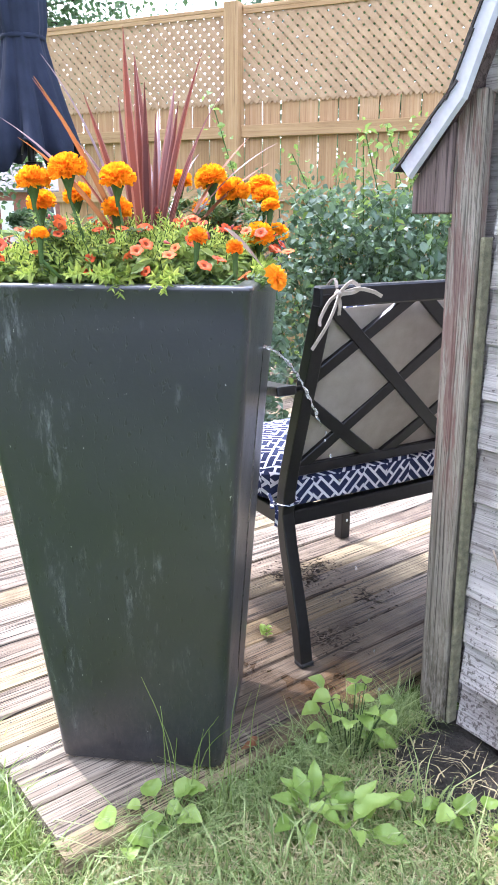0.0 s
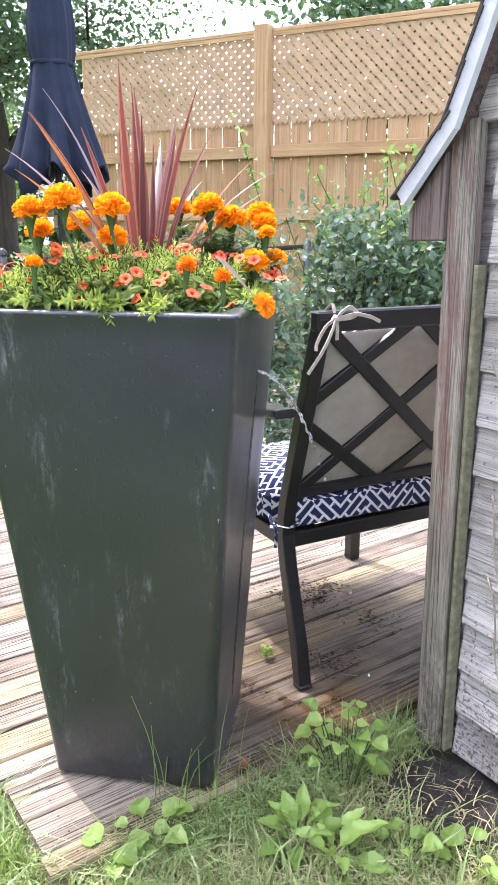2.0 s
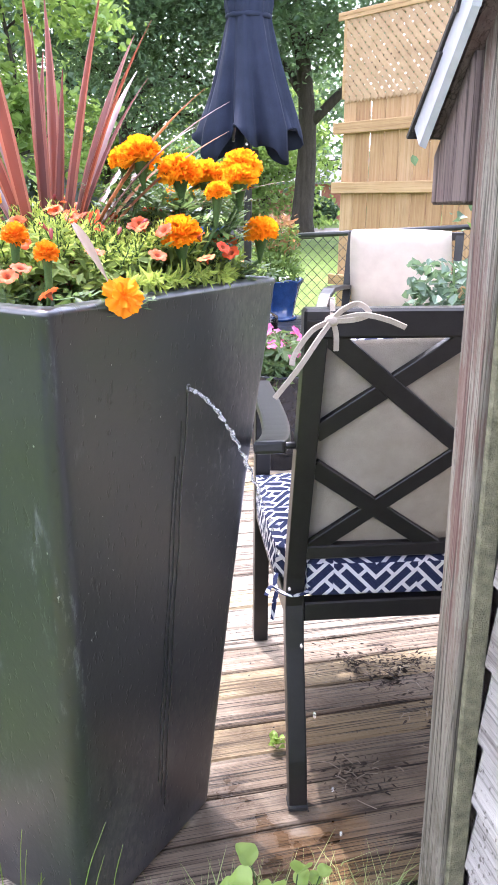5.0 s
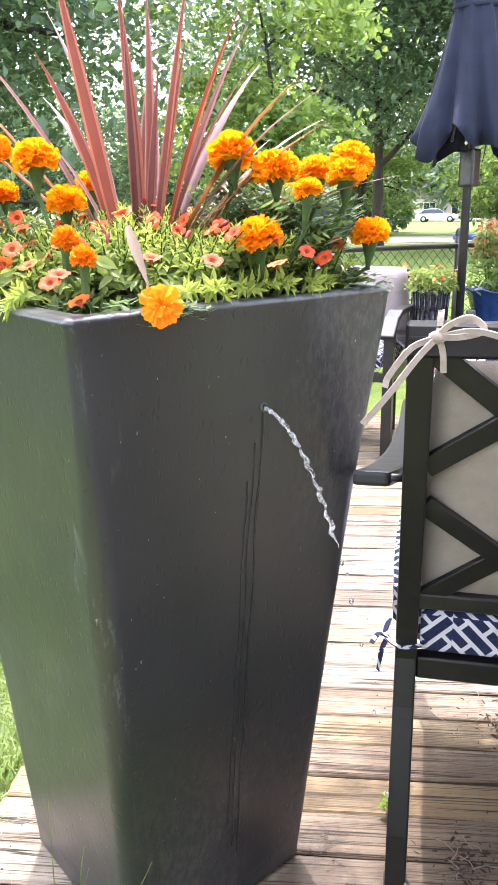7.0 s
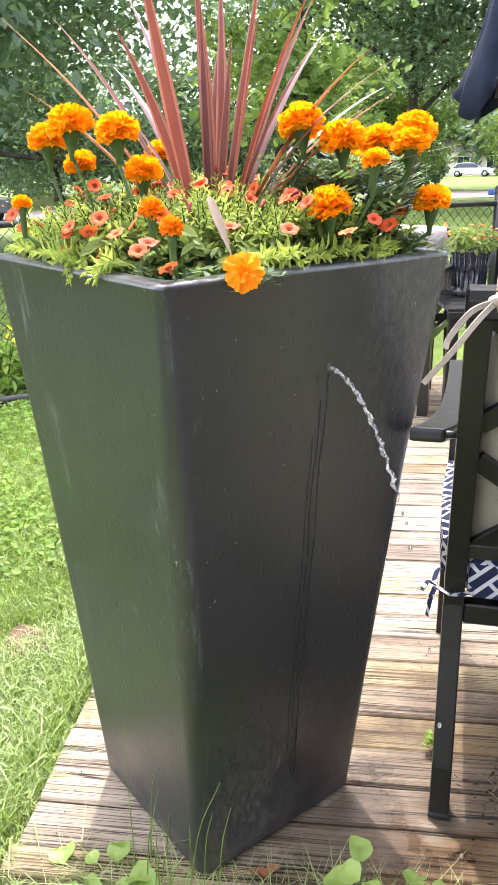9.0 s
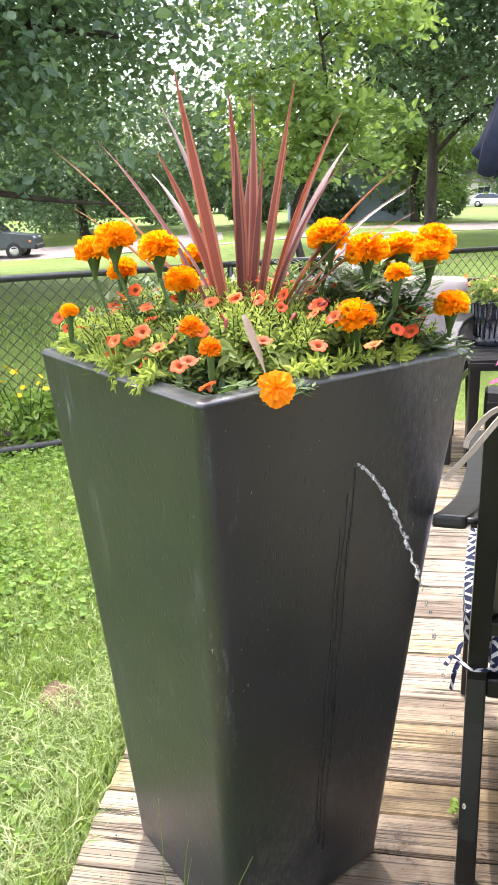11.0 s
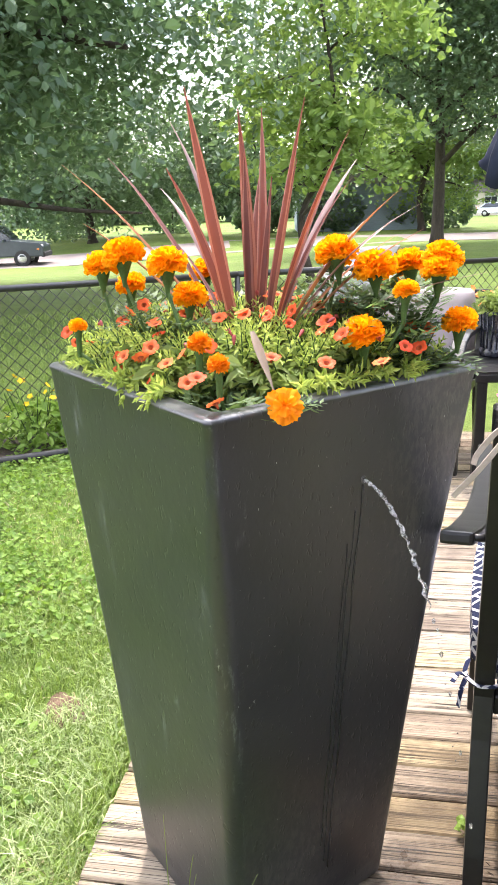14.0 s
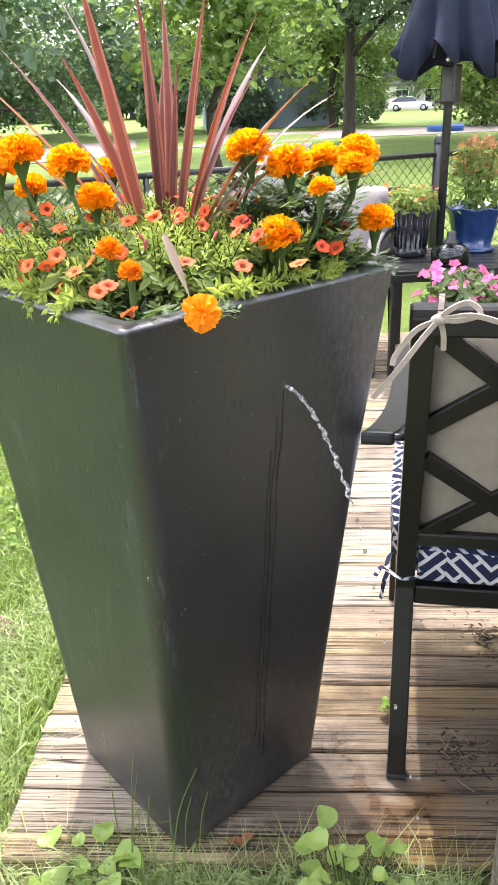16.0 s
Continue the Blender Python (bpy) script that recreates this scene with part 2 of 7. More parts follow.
def cushion_cloth():
    """Navy cloth with a white lattice of broken lines."""
    m, nt, b = shader("cushion_pattern")
    tc = nt.nodes.new("ShaderNodeTexCoord")
    masks = []
    for turn, off in ((0.79, 0.0), (-0.79, 0.37)):
        mp = nt.nodes.new("ShaderNodeMapping")
        mp.inputs["Rotation"].default_value = (0, 0, turn)
        mp.inputs["Location"].default_value = (off, off, 0)
        link(nt, tc.outputs["UV"], mp.inputs["Vector"])
        br = nt.nodes.new("ShaderNodeTexBrick")
        br.offset, br.squash = 0.5, 1.0
        br.inputs["Scale"].default_value = 1.0
        br.inputs["Brick Width"].default_value, br.inputs["Row Height"].default_value = 0.062, 0.0215
        br.inputs["Mortar Size"].default_value = 0.0036
        br.inputs["Mortar Smooth"].default_value = 0.1
        link(nt, mp.outputs[0], br.inputs["Vector"])
        masks.append(br.outputs["Fac"])
    cell = nt.nodes.new("ShaderNodeTexChecker")
    cell.inputs["Scale"].default_value = 13.0
    link(nt, tc.outputs["UV"], cell.inputs["Vector"])
    mix = blend(nt, cell.outputs["Fac"], masks[0], masks[1])
    weave = noise_of(nt, 400, 2)
    navy = ramp(nt, weave, [(0.3, (0.012, 0.017, 0.05)), (0.7, (0.028, 0.036, 0.085))])
    col = blend(nt, mix, navy, (0.62, 0.62, 0.66))
    link(nt, col, b.inputs["Base Color"])
    b.inputs["Roughness"].default_value, b.inputs["Specular IOR Level"].default_value = 0.9, 0.2
    bumped(nt, b, noise_of(nt, 14, 4), 0.5, 0.01)
    return m


def clear(name, tint, rough=0.03, ior=1.33):
    m, nt, b = shader(name)
    b.inputs["Base Color"].default_value = (*tint, 1)
    b.inputs["Transmission Weight"].default_value, b.inputs["Roughness"].default_value, b.inputs["IOR"].default_value = 1.0, rough, ior
    return m


DECK = timber("weathered_deck_wood", (0.160, 0.128, 0.096), (0.320, 0.266, 0.204), (0.440, 0.375, 0.296), 1.0, 0.85, "object", 0.88, (0.11, 0.085, 0.066), 1.0)
yellowed(DECK)
# boards soaked by the falling water
tint_patch(DECK, (0.47, 0.44), 0.42, (0.50, 0.45, 0.40))
# a darker, slightly smoother patch at the planter's right foot
tint_patch(DECK, (0.27, 0.03), 0.19, (0.52, 0.48, 0.45), 0.2)
# a small patch tinted warmer by the chair's foot
tint_patch(DECK, (0.40, 0.13), 0.12, (1.18, 1.0, 0.76), 0.0)
FENCE = timber("new_fence_wood", (0.315, 0.195, 0.094), (0.405, 0.262, 0.134), (0.485, 0.333, 0.183), 0.6, 0.75, "object", 0.18, None, 0.2)
GREYWOOD = timber("grey_siding_wood", (0.27, 0.245, 0.228), (0.44, 0.41, 0.39), (0.57, 0.54, 0.52), 0.9, 0.9, "object", 0.35, (0.13, 0.10, 0.085), 0.9)
def specked(m, tint=(0.055, 0.043, 0.036)):
    """Splashes of dried soil, thick near the ground and thin above."""
    nt = m.node_tree
    b = nt.nodes["Principled BSDF"]
    pos = nt.nodes.new("ShaderNodeNewGeometry").outputs["Position"]
    z = nt.nodes.new("ShaderNodeSeparateXYZ")
    link(nt, pos, z.inputs[0])
    n = nt.nodes.new("ShaderNodeTexNoise")
    n.inputs["Scale"].default_value, n.inputs["Detail"].default_value, n.inputs["Roughness"].default_value = 110.0, 5, 0.65
    link(nt, pos, n.inputs["Vector"])
    reach = ramp(nt, z.outputs[2], [(0.0, (0.10,) * 3), (0.40, (0, 0, 0))])
    spots = ramp(nt, math_of(nt, "ADD", n.outputs["Fac"], reach), [(0.615, (0, 0, 0)), (0.655, (1, 1, 1))])
    col = blend(nt, math_of(nt, "MULTIPLY", spots, 0.70), b.inputs["Base Color"].links[0].from_socket, tint)
    link(nt, col, b.inputs["Base Color"])


specked(GREYWOOD)
POSTWOOD = timber("peeling_post_wood", (0.13, 0.112, 0.088), (0.245, 0.215, 0.172), (0.37, 0.335, 0.28), 2.2, 0.9, "object", 0.6, None, 1.0)
peeling(POSTWOOD)
BROWNWOOD = timber("dark_eave_wood", (0.075, 0.052, 0.047), (0.135, 0.100, 0.090), (0.205, 0.160, 0.145), 1.2, 0.85, "object", 0.5, (0.15, 0.065, 0.06), 0.6)
MOSS = plain("mossy_wood", (0.10, 0.095, 0.058), (0.27, 0.255, 0.165), 60, 0.95, bump=0.9, dist=0.004)
PLASTIC = planter_plastic()
LAWN = lawn()
SOIL = plain("soil", (0.02, 0.014, 0.01), (0.07, 0.05, 0.036), 40, 0.95, bump=1.0, dist=0.01)
MUD = plain("wet_mud", (0.012, 0.010, 0.008), (0.05, 0.04, 0.032), 24, 0.6, bump=1.0, dist=0.012)
IRON = plain("dark_bronze_metal", (0.009, 0.0088, 0.0092), (0.016, 0.0155, 0.0155), 60, 0.36, 0.0, 0.1, 0.001, spec=0.45)
BLACKPIPE = plain("black_coated_steel", (0.012, 0.013, 0.014), (0.028, 0.029, 0.03), 40, 0.3)
TAUPE = plain("taupe_cloth", (0.30, 0.265, 0.225), (0.38, 0.34, 0.29), 25, 0.95, bump=0.35, fine=500, dist=0.003, spec=0.15)
CREAM = plain("cream_cloth", (0.52, 0.45, 0.39), (0.62, 0.55, 0.48), 12, 0.95, bump=0.2, fine=400, dist=0.003, spec=0.15)
MAUVE = plain("mauve_cloth", (0.36, 0.31, 0.31), (0.44, 0.39, 0.385), 12, 0.95, bump=0.2, fine=400, dist=0.003, spec=0.15)
RIBBON = plain("beige_ribbon", (0.38, 0.325, 0.27), (0.52, 0.46, 0.395), 60, 0.9, bump=0.3, fine=500, spec=0.15)
PATTERN = cushion_cloth()
NAVY = plain("navy_canvas", (0.008, 0.012, 0.025), (0.018, 0.024, 0.046), 9, 0.85, bump=0.3, fine=300, dist=0.002, spec=0.25)
SHINGLE = plain("dark_shingle", (0.02, 0.018, 0.017), (0.07, 0.06, 0.055), 80, 0.95, bump=1.0, dist=0.004)
DRIP = plain("galvanised_trim", (0.38, 0.39, 0.42), (0.52, 0.535, 0.57), 14, 0.55, 0.25, 0.05)
CORDY = leafy("cordyline_leaf", (0.060, 0.019, 0.019), (0.135, 0.044, 0.037), (0.50, 0.12, 0.06), 0.24, 0.42, 0.4, "object")
CORDY_EDGE = leafy("cordyline_leaf_edge", (0.17, 0.062, 0.052), (0.27, 0.115, 0.09), (0.6, 0.2, 0.1), 0.26, 0.40, 0.5, "object")
WITHERED_LEAF = leafy("withered_leaf", (0.16, 0.12, 0.09), (0.27, 0.21, 0.165), (0.5, 0.38, 0.25), 0.2, 0.7, 0.2, "object")
# Burgundy leaves with the sky's reflection put into the colour.
CORDY_PALE = leafy("skylit_cordyline_leaf", (0.19, 0.110, 0.108), (0.32, 0.225, 0.22), (0.55, 0.30, 0.25), 0.2, 0.38, 0.6, "object")
CORDY_DRY = leafy("dry_cordyline_leaf", (0.22, 0.085, 0.04), (0.33, 0.16, 0.085), (0.6, 0.25, 0.08), 0.25, 0.55, 0.3, "object")
ORANGE = leafy("marigold_petal", (0.97, 0.36, 0.002), (1.0, 0.54, 0.010), (1.0, 0.46, 0.0), 0.46, 0.6, 0.2)
ORANGE_OPEN = leafy("open_marigold_petal", (0.90, 0.23, 0.002), (1.0, 0.38, 0.008), (1.0, 0.38, 0.0), 0.26, 0.6, 0.2)
YELLOW = leafy("yellow_petal", (0.80, 0.42, 0.01), (0.92, 0.6, 0.02), (1.0, 0.6, 0.0), 0.3, 0.6, 0.2)
CORAL = leafy("coral_petal", (0.60, 0.060, 0.022), (0.86, 0.175, 0.050), (0.95, 0.25, 0.06), 0.25, 0.55, 0.2, "object")
PINK = leafy("pink_petal", (0.75, 0.10, 0.32), (0.90, 0.30, 0.52), (0.95, 0.25, 0.5), 0.3, 0.5, 0.2)
THROAT = plain("flower_throat", (0.22, 0.02, 0.008), (0.45, 0.09, 0.008), 90, 0.7)
CALIB = leafy("calibrachoa_leaf", (0.085, 0.135, 0.040), (0.27, 0.345, 0.115), (0.50, 0.64, 0.13), 0.36, 0.5, 0.3)
CALIB_TIP = leafy("young_calibrachoa_leaf", (0.145, 0.225, 0.050), (0.50, 0.580, 0.165), (0.64, 0.76, 0.13), 0.40, 0.5, 0.3)
BUD = leafy("closed_bud", (0.22, 0.030, 0.038), (0.42, 0.10, 0.085), (0.7, 0.2, 0.15), 0.2, 0.55, 0.3, "object")
WITHERED = leafy("withering_marigold_petal", (0.78, 0.20, 0.004), (0.95, 0.36, 0.012), (0.9, 0.3, 0.0), 0.3, 0.65, 0.2)
FERNY = leafy("marigold_leaf", (0.045, 0.085, 0.04), (0.13, 0.19, 0.085), (0.28, 0.42, 0.10), 0.32, 0.5, 0.35)
STEM = plain("green_stem", (0.032, 0.068, 0.016), (0.080, 0.138, 0.034), 50, 0.6, spec=0.25)
GRASS = leafy("grass_blade", (0.062, 0.115, 0.022), (0.27, 0.36, 0.100), (0.46, 0.64, 0.11), 0.36, 0.42, 0.5)
# Grass copy in a lighter colour, making up for too dark shade by the deck.
NEAR_GRASS = leafy("lightened_grass_blade", (0.125, 0.190, 0.060), (0.45, 0.53, 0.24), (0.52, 0.66, 0.20), 0.36, 0.42, 0.5)
# Straw, its colour made paler to lift the shaded grass by the deck.
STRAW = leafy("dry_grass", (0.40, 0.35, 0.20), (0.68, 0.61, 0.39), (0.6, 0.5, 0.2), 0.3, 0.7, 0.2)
CLOVER = leafy("clover_leaf", (0.060, 0.130, 0.020), (0.235, 0.36, 0.075), (0.40, 0.60, 0.08), 0.36, 0.5, 0.3)
WEED = leafy("weed_leaf", (0.165, 0.275, 0.050), (0.37, 0.51, 0.135), (0.46, 0.62, 0.12), 0.36, 0.42, 0.5, "object")
ROSE = leafy("rose_leaf", (0.045, 0.085, 0.062), (0.165, 0.235, 0.165), (0.24, 0.38, 0.14), 0.28, 0.42, 0.55)
ROSE_TIP = leafy("young_rose_leaf", (0.10, 0.18, 0.06), (0.24, 0.34, 0.11), (0.4, 0.55, 0.10), 0.36, 0.45, 0.4)
TREE_A = leafy("tree_leaf", (0.042, 0.080, 0.055), (0.105, 0.158, 0.098), (0.28, 0.44, 0.14), 0.33, 0.42, 0.4)
TREE_B = leafy("bright_tree_leaf", (0.060, 0.112, 0.034), (0.165, 0.245, 0.075), (0.44, 0.62, 0.12), 0.42, 0.45, 0.4)
BARK = plain("bark", (0.024, 0.019, 0.015), (0.068, 0.055, 0.043), 9, 0.95, bump=1.0, dist=0.03, stretch=(1, 1, 0.2))
ROAD = plain("road_concrete", (0.165, 0.135, 0.125), (0.215, 0.18, 0.165), 0.8, 0.9, bump=0.2)
CONCRETE = plain("driveway_concrete", (0.22, 0.215, 0.21), (0.29, 0.285, 0.28), 1.5, 0.9, bump=0.2)
def broken_water():
    """Clear water whitened by the air in it."""
    m = clear("water", (1, 1, 1), 0.12, 1.33)
    nt = m.node_tree
    foam = nt.nodes.new("ShaderNodeBsdfDiffuse")
    foam.inputs[0].default_value = (0.92, 0.93, 0.94, 1)
    mix = nt.nodes.new("ShaderNodeMixShader")
    link(nt, ramp(nt, noise_of(nt, 180, 3), [(0.44, (0.03,) * 3), (0.62, (0.36,) * 3)]), mix.inputs[0])
    link(nt, nt.nodes["Principled BSDF"].outputs[0], mix.inputs[1])
    link(nt, foam.outputs[0], mix.inputs[2])
    link(nt, mix.outputs[0], nt.nodes["Material Output"].inputs[0])
    return m


WATER = broken_water()
SMOKED = clear("smoked_glass", (0.30, 0.32, 0.34), 0.06, 1.45)
GLAZE_BLUE = plain("blue_glaze", (0.006, 0.022, 0.085), (0.015, 0.05, 0.16), 18, 0.12, spec=0.7)
GLAZE_DARK = plain("dark_glaze", (0.008, 0.009, 0.014), (0.022, 0.024, 0.035), 30, 0.2, spec=0.6)
BLUE_VINYL = plain("blue_vinyl", (0.02, 0.08, 0.3), (0.04, 0.14, 0.42), 8, 0.5)
CARGLASS = plain("car_glass", (0.01, 0.012, 0.014), (0.02, 0.024, 0.028), 5, 0.05, spec=0.9)
RUBBER = plain("tyre_rubber", (0.012, 0.012, 0.012), (0.025, 0.025, 0.025), 30, 0.8)
ALLOY = plain("alloy", (0.35, 0.35, 0.36), (0.5, 0.5, 0.51), 20, 0.3, 0.8)
BLACKPAINT = plain("black_car_paint", (0.006, 0.007, 0.009), (0.012, 0.014, 0.017), 6, 0.3, spec=0.35)
SLATEPAINT = plain("slate_car_paint", (0.018, 0.026, 0.032), (0.030, 0.040, 0.048), 6, 0.28, spec=0.5)
SILVERPAINT = plain("silver_car_paint", (0.42, 0.45, 0.48), (0.55, 0.58, 0.61), 6, 0.25, 0.3)
LAMPRED = plain("amber_lens", (0.5, 0.16, 0.04), (0.6, 0.22, 0.06), 20, 0.2)
LAMPCLEAR = plain("headlight_lens", (0.5, 0.5, 0.52), (0.65, 0.65, 0.67), 20, 0.1, spec=0.8)
SLATE_WALL = plain("slate_blue_siding", (0.16, 0.20, 0.25), (0.22, 0.27, 0.33), 3, 0.8, stretch=(1, 1, 6))
BEIGE_WALL = plain("beige_siding", (0.52, 0.48, 0.41), (0.64, 0.60, 0.53), 3, 0.8, stretch=(1, 1, 6))
BRICK_WALL = plain("far_brick", (0.20, 0.075, 0.055), (0.30, 0.12, 0.09), 6, 0.9)
WHITE_TRIM = plain("white_paint", (0.70, 0.70, 0.68), (0.80, 0.80, 0.78), 10, 0.6)
ROOFING = plain("roof_shingle", (0.12, 0.11, 0.11), (0.20, 0.185, 0.18), 4, 0.95)
EDGING = plain("black_edging", (0.012, 0.012, 0.012), (0.03, 0.03, 0.03), 20, 0.6)


ASPHALT = plain("asphalt", (0.035, 0.037, 0.042), (0.06, 0.063, 0.07), 12, 0.9, bump=0.5)
SIDING = plain("pale_grey_siding", (0.50, 0.52, 0.55), (0.62, 0.64, 0.67), 2, 0.7, stretch=(0.3, 1, 8), bump=0.3)


# ---- building helpers ----
def thing(name, label, category, m=None, group="", kind=""):
    ob = new(name)
    ob.empty_display_size = 0.05
    if m is not None:
        ob.matrix_world = m
    return tagged(ob, label, category, group, kind)


def mesh_of(name, verts, faces, material, smooth=False):
    me = bpy.data.meshes.new(name)
    me.from_pydata([tuple(v) for v in verts], [], faces)
    if material:
        me.materials.append(material)
    if smooth:
        me.polygons.foreach_set("use_smooth", [True] * len(me.polygons))
    me.update()
    return me


def part(name, bm, material, parent, label="", smooth=False):
    """Links a bmesh (or a ready mesh) as one object under a thing or a part."""
    if isinstance(bm, bpy.types.Mesh):
        me = bm
    else:
        me = bpy.data.meshes.new(name)
        bm.to_mesh(me)
        bm.free()
        if material:
            me.materials.append(material)
        if smooth:
            me.polygons.foreach_set("use_smooth", [True] * len(me.polygons))
    ob = new(name, me)
    ob.parent = parent
    if label:
        tagged(ob, label)
    return ob


def lone(name, bm, material, label, category, kind="", smooth=False, group=""):
    return tagged(part(name, bm, material, None, "", smooth), label, category, group, kind)


def box(size, at=(0, 0, 0), bevel=0.0, m=None, bm=None, seg=1):
    """A box of that size round a point, its edges bevelled."""
    own = bmesh.new()
    bmesh.ops.create_cube(own, size=1.0, matrix=Matrix.Diagonal((*size, 1)))
    if bevel:
        bmesh.ops.bevel(own, geom=own.edges[:], offset=bevel, segments=seg, profile=0.6, affect="EDGES")
    own.transform((m or Matrix.Identity(4)) @ Matrix.Translation(at))
    if bm is None:
        return own
    me = bpy.data.meshes.new("tmp")
    own.to_mesh(me)
    own.free()
    bm.from_mesh(me)
    bpy.data.meshes.remove(me)
    return bm


def beam(a, b, width, depth, bevel=0.002, up=(0, 0, 1)):
    """A bar of rectangular section from a to b; local x runs along it in the mesh's own space."""
    a, b = Vector(a), Vector(b)
    x = (b - a).normalized()
    y = Vector(up).cross(x)
    y = y.normalized() if y.length > 1e-4 else Vector((1, 0, 0))
    z = x.cross(y)
    m = Matrix((x, y, z)).transposed().to_4x4()
    m.translation = (a + b) / 2
    return box(((b - a).length, width, depth), bevel=bevel, m=m)


def plank(name, size, place, material, parent, label="", bevel=0.003):
    """A board whose grain runs along its own x axis, put in its place."""
    ob = part(name, box(size, (0, 0, 0), bevel), material, parent, label)
    ob.matrix_basis = place
    return ob


def tube_data(points, radii, seg=8, cap=True):
    pts = [Vector(p) for p in points]
    verts, faces = [], []
    side = None
    for i, p in enumerate(pts):
        d = (pts[min(i + 1, len(pts) - 1)] - pts[max(i - 1, 0)]).normalized()
        if side is None:
            side = d.orthogonal().normalized()
        side = (side - d * side.dot(d)).normalized()
        other = d.cross(side)
        r = radii[i] if isinstance(radii, (list, tuple)) else radii
        for k in range(seg):
            a = 2 * math.pi * k / seg
            verts.append(p + (side * math.cos(a) + other * math.sin(a)) * r)
    for i in range(len(pts) - 1):
        for k in range(seg):
            k2 = (k + 1) % seg
            faces.append((i * seg + k, i * seg + k2, (i + 1) * seg + k2, (i + 1) * seg + k))
    if cap:
        faces.append(tuple(range(seg - 1, -1, -1)))
        faces.append(tuple((len(pts) - 1) * seg + k for k in range(seg)))
    return verts, faces


def tube(name, points, radii, material, parent, seg=8, label=""):
    return part(name, mesh_of(name, *tube_data(points, radii, seg), material, True), None, parent, label)


def lathe(profile, seg=24):
    """Turns a list of (radius, height) round the z axis."""
    verts = [(r * math.cos(2 * math.pi * k / seg), r * math.sin(2 * math.pi * k / seg), z) for r, z in profile for k in range(seg)]
    faces = [(i * seg + k, i * seg + (k + 1) % seg, (i + 1) * seg + (k + 1) % seg, (i + 1) * seg + k) for i in range(len(profile) - 1) for k in range(seg)]
    return verts, faces


def square_lathe(profile, corner, seg=4):
    """Rounded squares of (half side, height) stacked into a shell."""
    verts, n = [], 4 * (seg + 3)
    for half, z in profile:
        c = min(corner(z) if callable(corner) else corner, half * 0.9)
        for q in range(4):
            cx, cy = ((1, 1), (-1, 1), (-1, -1), (1, -1))[q]
            for k in range(-1, seg + 2):
                a = math.pi / 2 * (q + min(max(k, 0), seg) / seg)
                run = 0.006 * ((k > seg) - (k < 0))
                verts.append((cx * (half - c) + c * math.cos(a) - run * math.sin(a), cy * (half - c) + c * math.sin(a) + run * math.cos(a), z))
    faces = [(i * n + k, i * n + (k + 1) % n, (i + 1) * n + (k + 1) % n, (i + 1) * n + k) for i in range(len(profile) - 1) for k in range(n)]
    return verts, faces, n


def blades(rng, xy, z, height, width, lean=0.5):
    """Grass: each blade a bent, tapering strip of five corners."""
    n = len(xy)
    h = height * rng.uniform(0.5, 1.25, n)
    az, turn = rng.uniform(0, 2 * np.pi, n), rng.uniform(0, 2 * np.pi, n)
    bend = lean * rng.uniform(0.2, 1.3, n) * h
    d = np.stack([np.cos(az), np.sin(az)], 1)
    w = np.stack([np.cos(turn), np.sin(turn)], 1) * (width * rng.uniform(0.6, 1.3, n))[:, None]
    v = np.zeros((n, 5, 3))
    zz = np.broadcast_to(z, n)
    for i, (up, out, half) in enumerate(((0, 0, -1), (0, 0, 1), (0.55, 0.3, 0.8), (0.55, 0.3, -0.8), (0.97, 1.0, 0))):
        v[:, i, :2] = xy + d * (bend * out)[:, None] + w * half
        v[:, i, 2] = zz + h * up * (1 - 0.3 * lean * (i == 4))
    base = (np.arange(n) * 5)[:, None]
    quads, tris = base + [0, 1, 2, 3], base + [3, 2, 4]
    return v.reshape(-1, 3), quads.tolist() + tris.tolist()


def leaf_cloud(rng, centres, size, flat=0.35, fold=0.25, aspect=0.55):
    """Leaves: folded diamonds at the centres, turned at random, more level than upright."""
    n = len(centres)
    s = size * rng.uniform(0.6, 1.3, n)
    az, tip = rng.uniform(0, 2 * np.pi, n), rng.normal(0, 1 - flat, n) * 0.9
    roll = rng.normal(0, 0.6, n)
    along = np.stack([np.cos(az) * np.cos(tip), np.sin(az) * np.cos(tip), np.sin(tip)], 1)
    level = np.stack([-np.sin(az), np.cos(az), 0 * az], 1)
    upward = np.cross(along, level)
    side = level * np.cos(roll)[:, None] + upward * np.sin(roll)[:, None]
    nor = np.cross(along, side)
    a, sd, nn = along * s[:, None], side * (s * aspect)[:, None], nor * (s * fold * aspect)[:, None]
    v = np.stack([centres - a * 0.5, centres - a * 0.05 + sd * 0.5 + nn, centres + a * 0.28 + sd * 0.38 + nn * 0.7, centres + a * 0.55,
                  centres + a * 0.28 - sd * 0.38 + nn * 0.7, centres - a * 0.05 - sd * 0.5 + nn], 1)
    base = (np.arange(n) * 6)[:, None]
    return v.reshape(-1, 3), (base + [0, 1, 2, 3]).tolist() + (base + [0, 3, 4, 5]).tolist()


def fast_mesh(name, verts, faces, material, smooth=False):
    me = bpy.data.meshes.new(name)
    me.from_pydata(np.asarray(verts).tolist(), [], faces)
    me.materials.append(material)
    if smooth:
        me.polygons.foreach_set("use_smooth", [True] * len(me.polygons))
    me.update()
    return me


def joined(pieces):
    verts, faces, at = [], [], 0
    for v, f in pieces:
        verts += [tuple(p) for p in v]
        faces += [tuple(i + at for i in q) for q in f]
        at += len(v)
    return verts, faces


# ---- ground, road ----
def smooth_step(t):
    t = min(max(t, 0.0), 1.0)
    return t * t * (3 - 2 * t)


